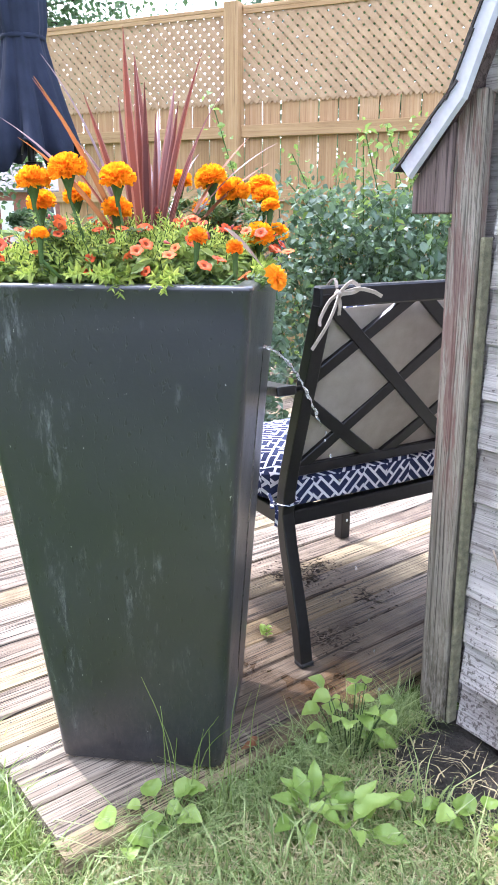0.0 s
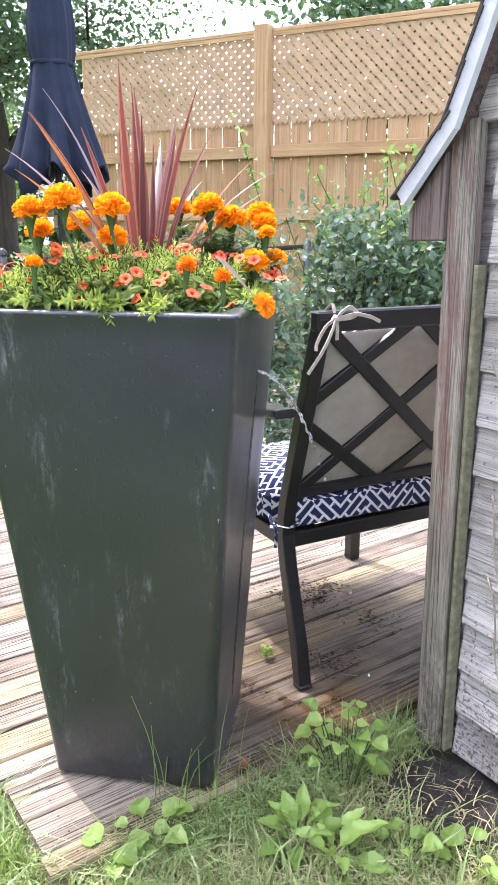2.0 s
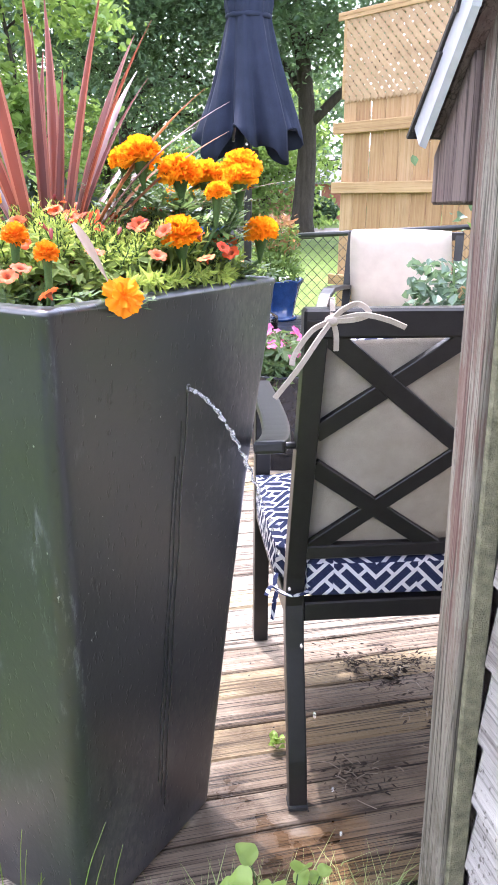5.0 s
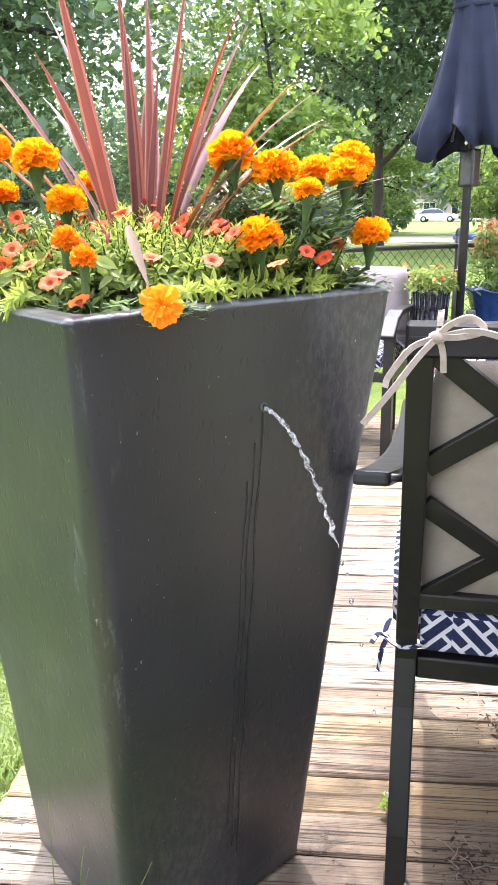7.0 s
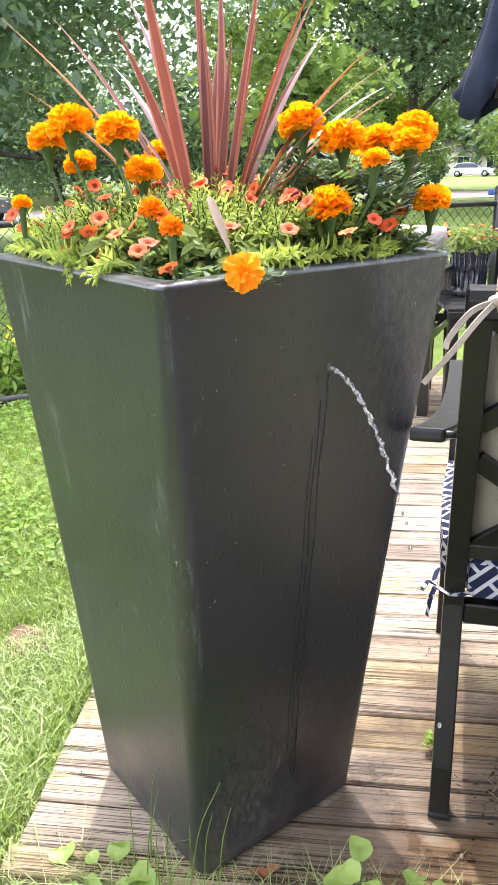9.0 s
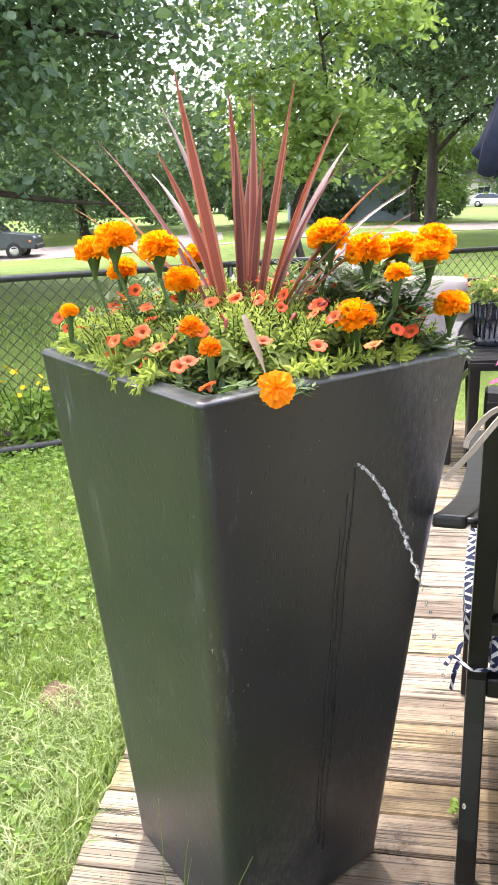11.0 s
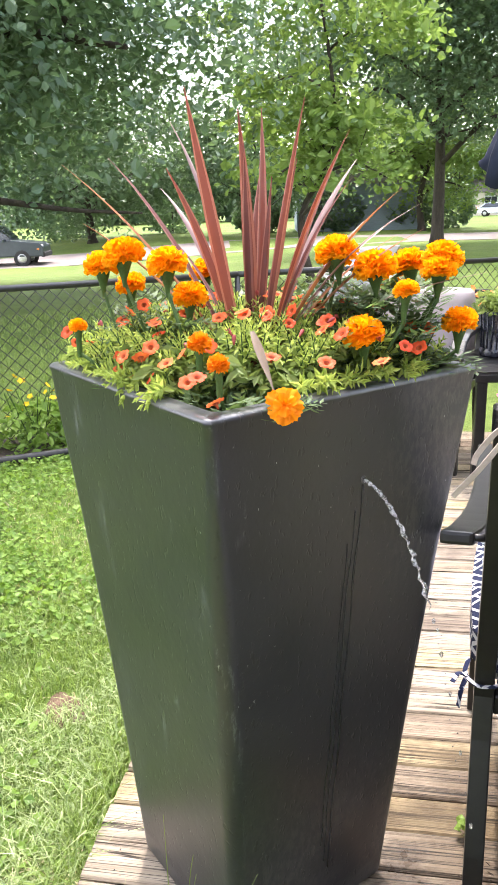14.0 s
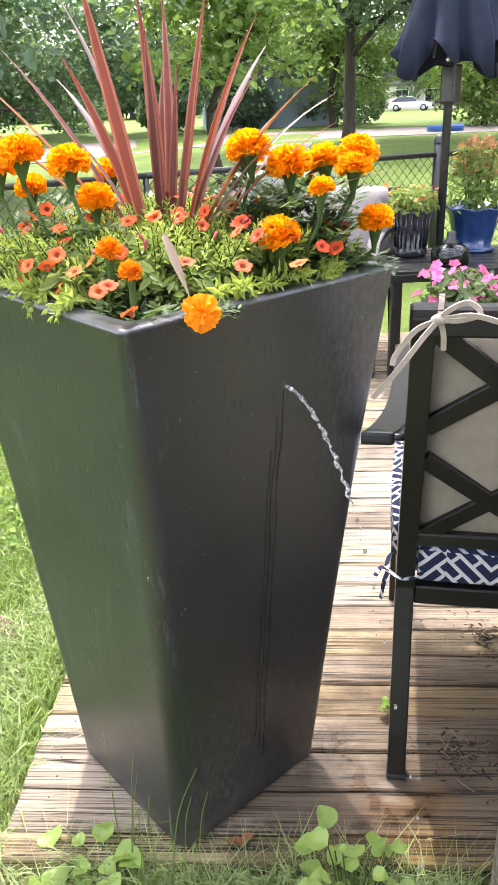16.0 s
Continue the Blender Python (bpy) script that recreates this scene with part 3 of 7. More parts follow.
def ground_height(x, y):
    far = max(0.0, math.hypot(x, y) - 12.0)
    dip = 0.72 * smooth_step((-x - 12) / 18) * smooth_step((24 - y) / 13)
    return -0.055 - dip + 0.012 * math.sin(x * 0.9 + 1.0) * math.cos(y * 0.8) * min(1.0, math.hypot(x + 0.2, y + 0.2) / 3) - 0.0004 * min(far, 60)


def build_ground():
    ring = [0.0] + [0.25 * 1.13 ** k for k in range(72)]
    seg, verts, faces = 96, [(0, 0, -0.055)], []
    for r in ring[1:]:
        for k in range(seg):
            x, y = r * math.cos(2 * math.pi * k / seg), r * math.sin(2 * math.pi * k / seg)
            verts.append((x, y, ground_height(x, y)))
    for k in range(seg):
        faces.append((0, 1 + k, 1 + (k + 1) % seg))
    for i in range(len(ring) - 2):
        a, b = 1 + i * seg, 1 + (i + 1) * seg
        faces += [(a + k, b + k, b + (k + 1) % seg, a + (k + 1) % seg) for k in range(seg)]
    lone("ground", mesh_of("ground", verts, faces, LAWN, True), None, "mown green lawn with clover and bare spots", "ground", "structure")


build_ground()


def ribbon_on_ground(name, line, width, thick, material, label, category):
    """A strip of paving along a line of places, with real edges."""
    verts, faces = [], []
    pts = [Vector((x, y, 0)) for x, y in line]
    for i, p in enumerate(pts):
        d = (pts[min(i + 1, len(pts) - 1)] - pts[max(i - 1, 0)]).normalized()
        side = Vector((-d.y, d.x, 0)) * width
        for q, up in ((p, thick), (p + side, thick), (p + side, -0.1), (p, -0.1)):
            verts.append((q.x, q.y, ground_height(q.x, q.y) + up))
    for i in range(len(pts) - 1):
        for k in range(4):
            faces.append((i * 4 + k, i * 4 + (k + 1) % 4, i * 4 + 4 + (k + 1) % 4, i * 4 + 4 + k))
    faces += [(0, 1, 2, 3), tuple(len(verts) - 4 + k for k in range(4))]
    return lone(name, mesh_of(name, verts, faces, material), None, label, category, "structure")


ribbon_on_ground("road", [(-37, -40), (-35.5, -10), (-33.0, 3), (-31.3, 7.5), (-29.3, 11.5), (-26.3, 15.5), (-22.6, 19.0), (-18.8, 22.3), (-14.5, 28), (-7, 36), (6, 44), (30, 52)], 7.0, 0.02, ROAD, "pale concrete street past the lawns", "road")
ribbon_on_ground("driveway", [(-5.9, 6.3), (-8.0, 8.6), (-12.5, 13.2), (-18.4, 19.8)], 1.3, 0.02, CONCRETE, "narrow grey concrete drive across the lawn", "driveway")

# Unseen wall, added so the planter's front has something pale to reflect.
lone("reflected_wall", box((13.0, 0.2, 3.4), (1.5, -6.2, 1.6), 0.01), SIDING, "unseen pale grey wall added for the planter to reflect", "wall", "structure")

# Unseen dark slab, added to keep green lawn out of the planter's reflection.
lone("pavement", box((8.0, 4.1, 0.1), (2.6, -4.0, -0.085), 0.01), ASPHALT, "unseen dark slab added to darken the planter's reflection", "pavement", "structure")

# ---- deck ----
DA, DB = Vector((0.7071, 0.7071, 0)), Vector((-0.7071, 0.7071, 0))
deck = thing("deck", "low weathered wooden deck of pinkish grey boards", "deck", None, "", "structure")

# ---- wooden fence ----
FENCE_AT = pose(-0.572, 5.398, -0.084, 0, 0, -17.8) @ Matrix.Scale(1.08, 4)


def build_fence():
    fence = thing("wood_fence", "new tan timber fence with lattice panels above the pickets", "fence", FENCE_AT, "", "structure")
    for x in (0.0, 2.75):
        plank("post", (2.66, 0.115, 0.115), pose(x, -0.05, 1.23, 0, -90, 0), FENCE, fence)
    for a, b in ((-1.82, -0.06), (0.06, 2.69)):
        for z in (1.675, 1.205, 0.44):
            part("rail", box((b - a, 0.04, 0.088), ((a + b) / 2, -0.03, z), 0.003), FENCE, fence)
        part("cap_rail", box((b - a, 0.05, 0.028), ((a + b) / 2, -0.005, 2.53), 0.003), FENCE, fence)
        part("trim", box((b - a, 0.014, 0.03), ((a + b) / 2, -0.022, 2.50), 0.002), FENCE, fence)
    part("trim", box((0.03, 0.03, 0.62), (-1.745, -0.005, 2.21), 0.002), FENCE, fence)
    rng = random.Random(4)
    shared = []
    for k in range(5):
        w = 0.141 + 0.002 * rng.uniform(-1, 1)
        bm = box((1.97, 0.017, w), (0, 0, 0), 0.002)
        me = bpy.data.meshes.new("picket")
        bm.to_mesh(me)
        bm.free()
        me.materials.append(FENCE_UP)
        shared.append(me)
    x = -1.68
    while x < 2.72:
        ob = part("picket", shared[rng.randrange(5)], None, fence)
        ob.matrix_basis = pose(x, 0.006 + rng.uniform(0, 0.004), 0.93 + rng.uniform(-0.008, 0.008), 0, -90 + rng.uniform(-0.25, 0.25), 0)
        x += 0.1515
    z0, z1 = 1.88, 2.515
    for xa, xb in ((-1.74, -0.055), (0.055, 2.69)):
        for layer, sign in ((0, -1), (1, 1)):
            x = xa - (z1 - z0)
            while x < xb + (z1 - z0):
                pts = lattice_strip(x, sign, xa, xb, z0, z1)
                if pts:
                    (ax, az), (bx, bz) = pts
                    part("lattice_strip", beam((ax, -0.013 + 0.008 * layer, az), (bx, -0.013 + 0.008 * layer, bz), 0.007, 0.0385, 0.0), FENCE_SLANT, fence)
                x += 0.0765


def lattice_strip(x, sign, xa, xb, z0, z1):
    """The ends of a slanting strip that crosses the bottom at x, cut to its panel."""
    a, b = (x, z0), (x + sign * (z1 - z0), z1)
    out = []
    for px, pz in (a, b):
        if px < xa:
            pz, px = z0 + (xa - x) * sign, xa
        elif px > xb:
            pz, px = z0 + (xb - x) * sign, xb
        out.append((px, pz))
    (ax, az), (bx, bz) = out
    if min(az, bz) < z0 - 1e-6 or max(az, bz) > z1 + 1e-6 or math.hypot(ax - bx, az - bz) < 0.06:
        return None
    return out


FENCE_UP = timber("fence_picket_wood", (0.30, 0.176, 0.087), (0.395, 0.246, 0.127), (0.475, 0.32, 0.183), 0.6, 0.75, "object", 0.15, None, 0.2)
FENCE_SLANT = plain("lattice_wood", (0.325, 0.21, 0.118), (0.46, 0.318, 0.19), 9, 0.8, bump=0.2)
build_fence()


# ---- chain-link fence ----
def build_chain_fence():
    fence = thing("chain_link_fence", "black chain-link fence with a round top rail", "fence", None, "", "structure")
    line = [Vector((-4.10, -3.25, 0.82)), Vector((-2.88, 1.99, 0.83)), Vector((-2.40, 4.15, 0.82)), Vector((-0.126, 4.62, 0.97))]
    for a, b in zip(line[:-1], line[1:]):
        tube("top_rail", [a, b], 0.019, BLACKPIPE, fence, 10)
    for p, r, up in ((line[0], 0.022, 0.03), (line[1], 0.017, 0.0), (line[2], 0.034, 0.085), (line[3], 0.03, 0.05)):
        tube("post", [(p.x, p.y, -0.12), (p.x, p.y, p.z + up)], r, BLACKPIPE, fence, 12)
    v, f = lathe([(0.001, 0.045), (0.022, 0.036), (0.036, 0.012), (0.037, -0.01)], 14)
    cap = part("post_cap", mesh_of("post_cap", v, f, BLACKPIPE, True), None, fence)
    cap.location = (line[2].x, line[2].y, line[2].z + 0.085)
    for a, b in zip(line[:-1], line[1:]):
        d = Vector((b.x - a.x, b.y - a.y, 0))
        length, d = d.length, d.normalized()
        pieces = []
        height, s = 0.86, -0.86
        while s < length:
            for sign in (1, -1):
                lo, hi = (s, s + height) if sign > 0 else (s + height, s)
                ends = []
                for q, zz in ((lo, 0.0), (hi, 1.0)):
                    ends.append((q, zz))
                (q0, t0), (q1, t1) = ends
                cut = lambda q: min(max(q, 0.0), length)
                c0, c1 = cut(q0), cut(q1)
                if abs(c0 - c1) < 0.02:
                    continue
                u0, u1 = (c0 - q0) / (q1 - q0), (c1 - q0) / (q1 - q0)
                top = lambda q: a.z + (b.z - a.z) * q / length
                pa = Vector((a.x, a.y, 0)) + d * c0 + Vector((0, 0, top(c0) - height + height * u0))
                pb = Vector((a.x, a.y, 0)) + d * c1 + Vector((0, 0, top(c1) - height + height * u1))
                pieces.append(tube_data([pa, pb], 0.0024, 3, False))
            s += 0.074
        v, f = joined(pieces)
        tagged(part("wire_mesh", mesh_of("wire_mesh", v, f, BLACKPIPE), None, fence), kind="stuff")


build_chain_fence()


# ---- planter ----
LEAN = Matrix(((1, 0, -0.0195, 0), (0, 1, 0.0275, 0), (0, 0, 1, 0), (0, 0, 0, 1)))
PLANTER_AT = Matrix.Translation((0, 0, 0.008))


def slanted(me):
    me.transform(LEAN)
    return me



def build_planter():
    pot = thing("planter", "tall tapered charcoal plastic planter, scuffed, on the deck boards", "planter", PLANTER_AT)
    prof = [(0.150, 0.0), (0.162, 0.001), (0.166, 0.005)]
    for k in range(1, 20):
        t = k / 20
        prof.append((0.166 + 0.080 * t - 0.002 * math.sin(math.pi * t), 0.005 + 0.935 * t))
    prof += [(0.2455, 0.938), (0.2475, 0.943), (0.2470, 0.947), (0.244, 0.950), (0.219, 0.950), (0.215, 0.947), (0.213, 0.91), (0.208, 0.86)]
    v, f, n = square_lathe(prof, lambda z: 0.024 - 0.012 * smooth_step((z - 0.62) / 0.32), 5)
    f.append(tuple(range(n - 1, -1, -1)))
    part("body", slanted(mesh_of("body", v, f, PLASTIC, True)), None, pot)
    rng = np.random.default_rng(3)
    g = 14
    sv = [(-0.212 + 0.424 * i / g, -0.212 + 0.424 * j / g, 0.90 + 0.012 * rng.random()) for i in range(g + 1) for j in range(g + 1)]
    sf = [(i * (g + 1) + j, (i + 1) * (g + 1) + j, (i + 1) * (g + 1) + j + 1, i * (g + 1) + j + 1) for i in range(g) for j in range(g)]
    part("soil", slanted(mesh_of("soil", sv, sf, SOIL, True)), None, pot, "dark potting soil")
    v, f = lathe([(0.003, -0.006), (0.003, 0.0006), (0.0045, 0.0012), (0.0055, 0.0006), (0.006, -0.004)], 16)
    ring = part("drain_ring", mesh_of("drain_ring", v, f, PLASTIC, True), None, pot, "small round overflow hole")
    ring.matrix_basis = Matrix.Translation(LEAN @ Vector((0.2348, 0.0205, 0.815))) @ pose(0, 0, 0, 0, 87, 0)
    for y, w, a, b in ((0.0205, 0.0018, 0.808, 0.10), (0.0095, 0.0013, 0.77, 0.12), (0.0005, 0.0011, 0.72, 0.16)):
        rows = 24
        sv, sf = [], []
        r2 = random.Random(int(abs(y) * 1e4))
        for k in range(rows + 1):
            z = a + (b - a) * k / rows
            t = (z - 0.005) / 0.935
            x = 0.166 + 0.080 * t - 0.002 * math.sin(math.pi * t) + 0.0006
            dy = 0.0015 * math.sin(k * 0.9) + r2.uniform(-0.0006, 0.0006) - 0.006 * (1 - t)
            ww = w * r2.uniform(0.6, 1.2)
            sv += [(x, y + dy - ww, z), (x + 0.0006, y + dy, z), (x, y + dy + ww, z)]
        for k in range(rows):
            sf += [(3 * k, 3 * k + 1, 3 * k + 4, 3 * k + 3), (3 * k + 1, 3 * k + 2, 3 * k + 5, 3 * k + 4)]
        part("water_trail", slanted(mesh_of("water_trail", sv, sf, WET, True)), None, pot, "wet streak below the hole")


WET = plain("wet_plastic", (0.014, 0.016, 0.018), (0.024, 0.026, 0.029), 50, 0.2, spec=0.6)
build_planter()


def build_water():
    p0, v0 = Vector((0.2185, 0.043, 0.822)), Vector((0.68, 0.10, -0.10))
    place = lambda t: p0 + v0 * t + Vector((0, 0, -4.905 * t * t))
    rng = random.Random(8)
    jet = thing("water_jet", "thin clear jet of water breaking into drops", "water")
    pts, radii = [], []
    for k in range(46):
        t = -0.02 + 0.192 * k / 45
        wob = 0.0022 * (k / 45) * math.sin(k * 1.9)
        pts.append(place(t) + Vector((wob, wob, 0)))
        radii.append((0.0026 + 0.0009 * math.sin(k * 0.95) * (0.4 + k / 45) + 0.0005 * math.sin(k * 2.3)) * (1.0 if k < 42 else (46 - k) / 5))
    tube("stream", pts, radii, WATER, jet, 10)
    for t in (0.178, 0.188, 0.203, 0.226, 0.262, 0.30, 0.338, 0.36, 0.385):
        bm = bmesh.new()
        bmesh.ops.create_icosphere(bm, subdivisions=2, radius=1.0)
        drop = part("drop", bm, WATER, jet, smooth=True)
        s = rng.uniform(0.0022, 0.0036)
        drop.matrix_basis = Matrix.Translation(place(t) + Vector((rng.uniform(-1, 1) * 0.006, rng.uniform(-1, 1) * 0.006, 0))) @ Matrix.Diagonal((s, s, s * rng.uniform(1.1, 1.9), 1))


build_water()


# ---- plants in the planter ----
def strap_leaf(tip, base, width, droop, seed, fold=0.55):
    """A sword-shaped leaf from base to tip, folded along its middle, bending as it goes."""
    rng = random.Random(seed)
    base, tip = Vector(base), Vector(tip)
    run = tip - base
    out = Vector((run.x, run.y, 0))
    out_len = out.length
    out = out.normalized() if out.length > 0.01 else Vector((1, 0, 0))
    turn = rng.uniform(-0.35, 0.35)
    side_bow = out.cross(Vector((0, 0, 1))) * rng.uniform(-0.011, 0.011)
    rows, verts, faces = 14, [], []
    for k in range(rows + 1):
        t = k / rows
        p = base + run * t + Vector((0, 0, droop * 4 * t * (1 - t))) - out * (droop * 2.0 * t * (1 - t))
        d = run.normalized()
        side = d.cross(Vector((0, 0, 1)))
        side = side.normalized() if out_len > 0.12 else (Vector((0.83, 0.55, 0)) - d * d.dot(Vector((0.83, 0.55, 0)))).normalized()
        side = Matrix.Rotation(turn + 0.5 * t * rng.choice((-1, 1)) * 0.1, 3, d) @ side
        nor = d.cross(side)
        w = width * (0.38 + 0.62 * math.sin(min(1.0, t * 1.7) * math.pi / 2)) * (1 - max(0.0, (t - 0.45) / 0.55) ** 1.8)
        w = max(w, 0.0006)
        p = p + side_bow * 4 * t * (1 - t)
        verts += [p - side * w, p - side * w * 0.62 - nor * w * fold * 0.30, p - nor * w * fold, p + side * w * 0.62 - nor * w * fold * 0.30, p + side * w]
    for k in range(rows):
        faces += [(5 * k + j, 5 * k + j + 1, 5 * k + j + 6, 5 * k + j + 5) for j in range(4)]
    return verts, faces


def build_cordyline():
    plant = thing("cordyline", "spiky burgundy cordyline rising from the middle of the planter", "plant")
    # tip, half width, finish
    tips = [((0.003, -0.093, 1.354), 0.0125, "red"), ((-0.018, 0.052, 1.337), 0.0115, "red"), ((-0.005, 0.0, 1.332), 0.0120, "red"), ((0.013, -0.004, 1.285), 0.0100, "red"),
            ((0.108, 0.030, 1.335), 0.0070, "red"), ((0.025, 0.188, 1.306), 0.0115, "red"), ((-0.026, 0.253, 1.269), 0.0115, "pale"), ((0.145, 0.078, 1.293), 0.0085, "red"),
            ((0.190, 0.135, 1.217), 0.0085, "dry"), ((0.234, 0.126, 1.196), 0.0060, "pale"), ((0.217, 0.150, 1.162), 0.0085, "dry"), ((-0.133, -0.146, 1.272), 0.0110, "red"),
            ((-0.095, -0.236, 1.260), 0.0085, "dry"), ((-0.165, -0.019, 1.330), 0.0080, "pale"), ((-0.261, 0.013, 1.233), 0.0095, "pale"), ((-0.146, -0.189, 1.181), 0.0080, "dry"),
            ((0.047, 0.315, 1.190), 0.0090, "pale"), ((-0.170, 0.160, 1.205), 0.0090, "red"), ((-0.055, 0.300, 1.170), 0.0090, "red"), ((0.020, 0.040, 1.240), 0.0080, "red"), ((-0.120, -0.060, 1.160), 0.0090, "red"),
            ((0.060, 0.055, 1.262), 0.0095, "red"), ((-0.060, 0.085, 1.275), 0.0100, "red"), ((-0.070, -0.085, 1.255), 0.0095, "red"), ((0.095, 0.130, 1.235), 0.0090, "red"), ((0.130, 0.185, 1.150), 0.0080, "dry")]
    mats = {"red": CORDY, "pale": CORDY_PALE, "dry": CORDY_DRY}
    words = {"red": "", "pale": "burgundy leaf, its sky reflection painted silvery pink", "dry": "dry bronze leaf"}
    for k, ((x, y, z), w, how) in enumerate(tips):
        a = math.atan2(y, x)
        reach = min(1.0, math.hypot(y, x) / 0.15)
        foot = (0.006 + 0.016 * math.cos(a) * reach, 0.006 + 0.016 * math.sin(a) * reach, 0.93)
        v, f = strap_leaf((x, y, z), foot, w * (0.70 if how == 'pale' else 0.84), (0.030 if how == 'pale' else 0.022) * reach if reach > 0.7 else 0.004, k)
        me = mesh_of("leaf", v, f, mats[how], True)
        me.materials.append(CORDY_EDGE)
        for p in me.polygons:
            p.material_index = 1 if how == "red" and p.index % 4 in (0, 3) else 0
        part("leaf", me, None, plant, words[how])
    for k, (tip, base, w) in enumerate((((0.237, -0.128, 0.980), (0.168, -0.110, 1.045), 0.0058), ((0.26, 0.24, 1.10), (0.0, 0.0, 0.95), 0.006))):
        v, f = strap_leaf(tip, base, w, 0.012 if k == 0 else 0.02, 60 + k)
        part("leaf", mesh_of("leaf", v, f, WITHERED_LEAF, True), None, plant, "faded bent leaf")


build_cordyline()


def bloom_mesh(seed, radius, material, petals=170, broad=1.0):
    """A pom of ruffled petals in rings, flat below and domed above."""
    rng = random.Random(seed)
    pieces = []
    for k in range(petals + 40):
        inner = 0.74 if k >= petals else 1.0
        u = (k + 0.5) / petals if k < petals else (k - petals + 0.5) / 40
        elev = math.asin(max(-1.0, min(1.0, 1 - 1.42 * u))) + rng.uniform(-0.1, 0.1)
        az = k * 2.39996 + rng.uniform(-0.15, 0.15)
        d = Vector((math.cos(az) * math.cos(elev), math.sin(az) * math.cos(elev), math.sin(elev) * 0.80))
        base = d * radius * 0.35
        tip = d * radius * inner * rng.uniform(0.88, 1.12)
        side = d.cross(Vector((0, 0, 1)))
        side = side.normalized() if side.length > 0.1 else Vector((1, 0, 0))
        side = (Matrix.Rotation(rng.uniform(-0.7, 0.7), 3, d.normalized()) @ side) * radius * broad * rng.uniform(0.16, 0.24)
        up = d.cross(side).normalized() * radius * rng.uniform(-0.12, 0.16)
        mid = base.lerp(tip, 0.62)
        verts = [base - side * 0.3, base + side * 0.3, mid - side + up * 0.4, mid + up * 1.1, mid + side - up * 0.2,
                 tip - side * 0.8 + up, tip - side * 0.28 - up * 0.6, tip + side * 0.3 + up * 1.2, tip + side * 0.85 - up * 0.4]
        faces = [(0, 3, 2), (0, 1, 3), (1, 4, 3), (2, 3, 6, 5), (3, 7, 6), (3, 4, 8, 7)]
        pieces.append((verts, faces))
    core = bmesh.new()
    bmesh.ops.create_icosphere(core, subdivisions=2, radius=radius * 0.6, matrix=Matrix.Diagonal((1, 1, 0.75, 1)))
    pieces.append(([v.co.copy() for v in core.verts], [[v.index for v in f.verts] for f in core.faces]))
    core.free()
    v, f = joined(pieces)
    return mesh_of("bloom", v, f, material)


def open_bloom_mesh(radius, material):
    """A flat open flower: two rings of broad ruffled petals round a small ragged middle."""
    rng = random.Random(31)
    pieces = []
    for ring, (count, reach, rise) in enumerate(((7, 1.0, 0.10), (5, 0.60, 0.34), (5, 0.28, 0.42))):
        for k in range(count):
            a = 2 * math.pi * (k + 0.5 * ring + rng.uniform(-0.15, 0.15)) / count
            out, side = Vector((math.cos(a), math.sin(a), 0)), Vector((-math.sin(a), math.cos(a), 0))
            ln, wd = radius * reach * rng.uniform(0.88, 1.08), radius * (0.37, 0.26, 0.12)[ring]
            verts, faces, across = [], [], 7
            for i in range(5):
                t = i / 4
                for j in range(across):
                    u = 2 * j / (across - 1) - 1
                    wide = wd * (0.25 + 0.75 * math.sin(min(1.0, t * 1.25) * math.pi / 2))
                    far = ln * t * (1 - 0.16 * u * u * t) + 0.05 * ln * math.cos(u * 9 + k) * t
                    z = radius * (rise * math.sin(t * 1.6) - 0.12 * t * t * (ring == 0)) + 0.13 * radius * t * math.sin(u * 5 + k * 2) + rng.uniform(-0.015, 0.015) * radius
                    verts.append(out * far + side * wide * u + Vector((0, 0, z)))
            for i in range(4):
                faces += [(i * across + j, i * across + j + 1, (i + 1) * across + j + 1, (i + 1) * across + j) for j in range(across - 1)]
            pieces.append((verts, faces))
    v, f = joined(pieces)
    return mesh_of("bloom", v, f, material, True)


def feather_leaf(rng, base, out, length):
    """A feathery compound leaf: a rib with narrow leaflets on both sides."""
    pieces = []
    base, out = Vector(base), Vector(out).normalized()
    side = out.cross(Vector((0, 0, 1)))
    side = side.normalized() if side.length > 0.1 else Vector((1, 0, 0))
    for k in range(1, 7):
        t = k / 6
        p = base + out * length * t + Vector((0, 0, -0.25 * length * t * t))
        for s in (-1, 1):
            ln = length * 0.42 * (1.1 - 0.6 * abs(t - 0.4))
            d = (out * 0.6 + side * s + Vector((0, 0, rng.uniform(-0.3, 0.3)))).normalized()
            w = d.cross(Vector((0, 0, 1))).normalized() * ln * 0.16
            pieces.append(([p, p + d * ln * 0.5 + w, p + d * ln, p + d * ln * 0.5 - w], [(0, 1, 2, 3)]))
    return pieces


MARIGOLDS = [(-0.135, -0.168, 1.118, 0.032), (-0.080, -0.159, 1.135, 0.036), (-0.006, -0.129, 1.123, 0.034), (-0.125, 0.012, 1.099, 0.031), (-0.022, -0.084, 1.074, 0.030),
             (0.113, 0.084, 1.130, 0.036), (0.150, 0.125, 1.109, 0.036), (0.128, 0.221, 1.107, 0.034), (0.195, 0.218, 1.119, 0.034), (0.205, 0.199, 1.102, 0.030),
             (0.223, 0.113, 1.082, 0.021), (0.071, 0.229, 1.079, 0.027), (0.208, 0.046, 1.028, 0.034), (0.224, 0.227, 1.027, 0.031), (0.258, -0.128, 0.967, 0.029),
             (0.133, -0.167, 1.031, 0.018), (0.195, -0.180, 1.014, 0.016), (-0.106, -0.228, 1.036, 0.016), (-0.143, -0.118, 1.085, 0.028), (0.040, 0.140, 1.128, 0.030)]


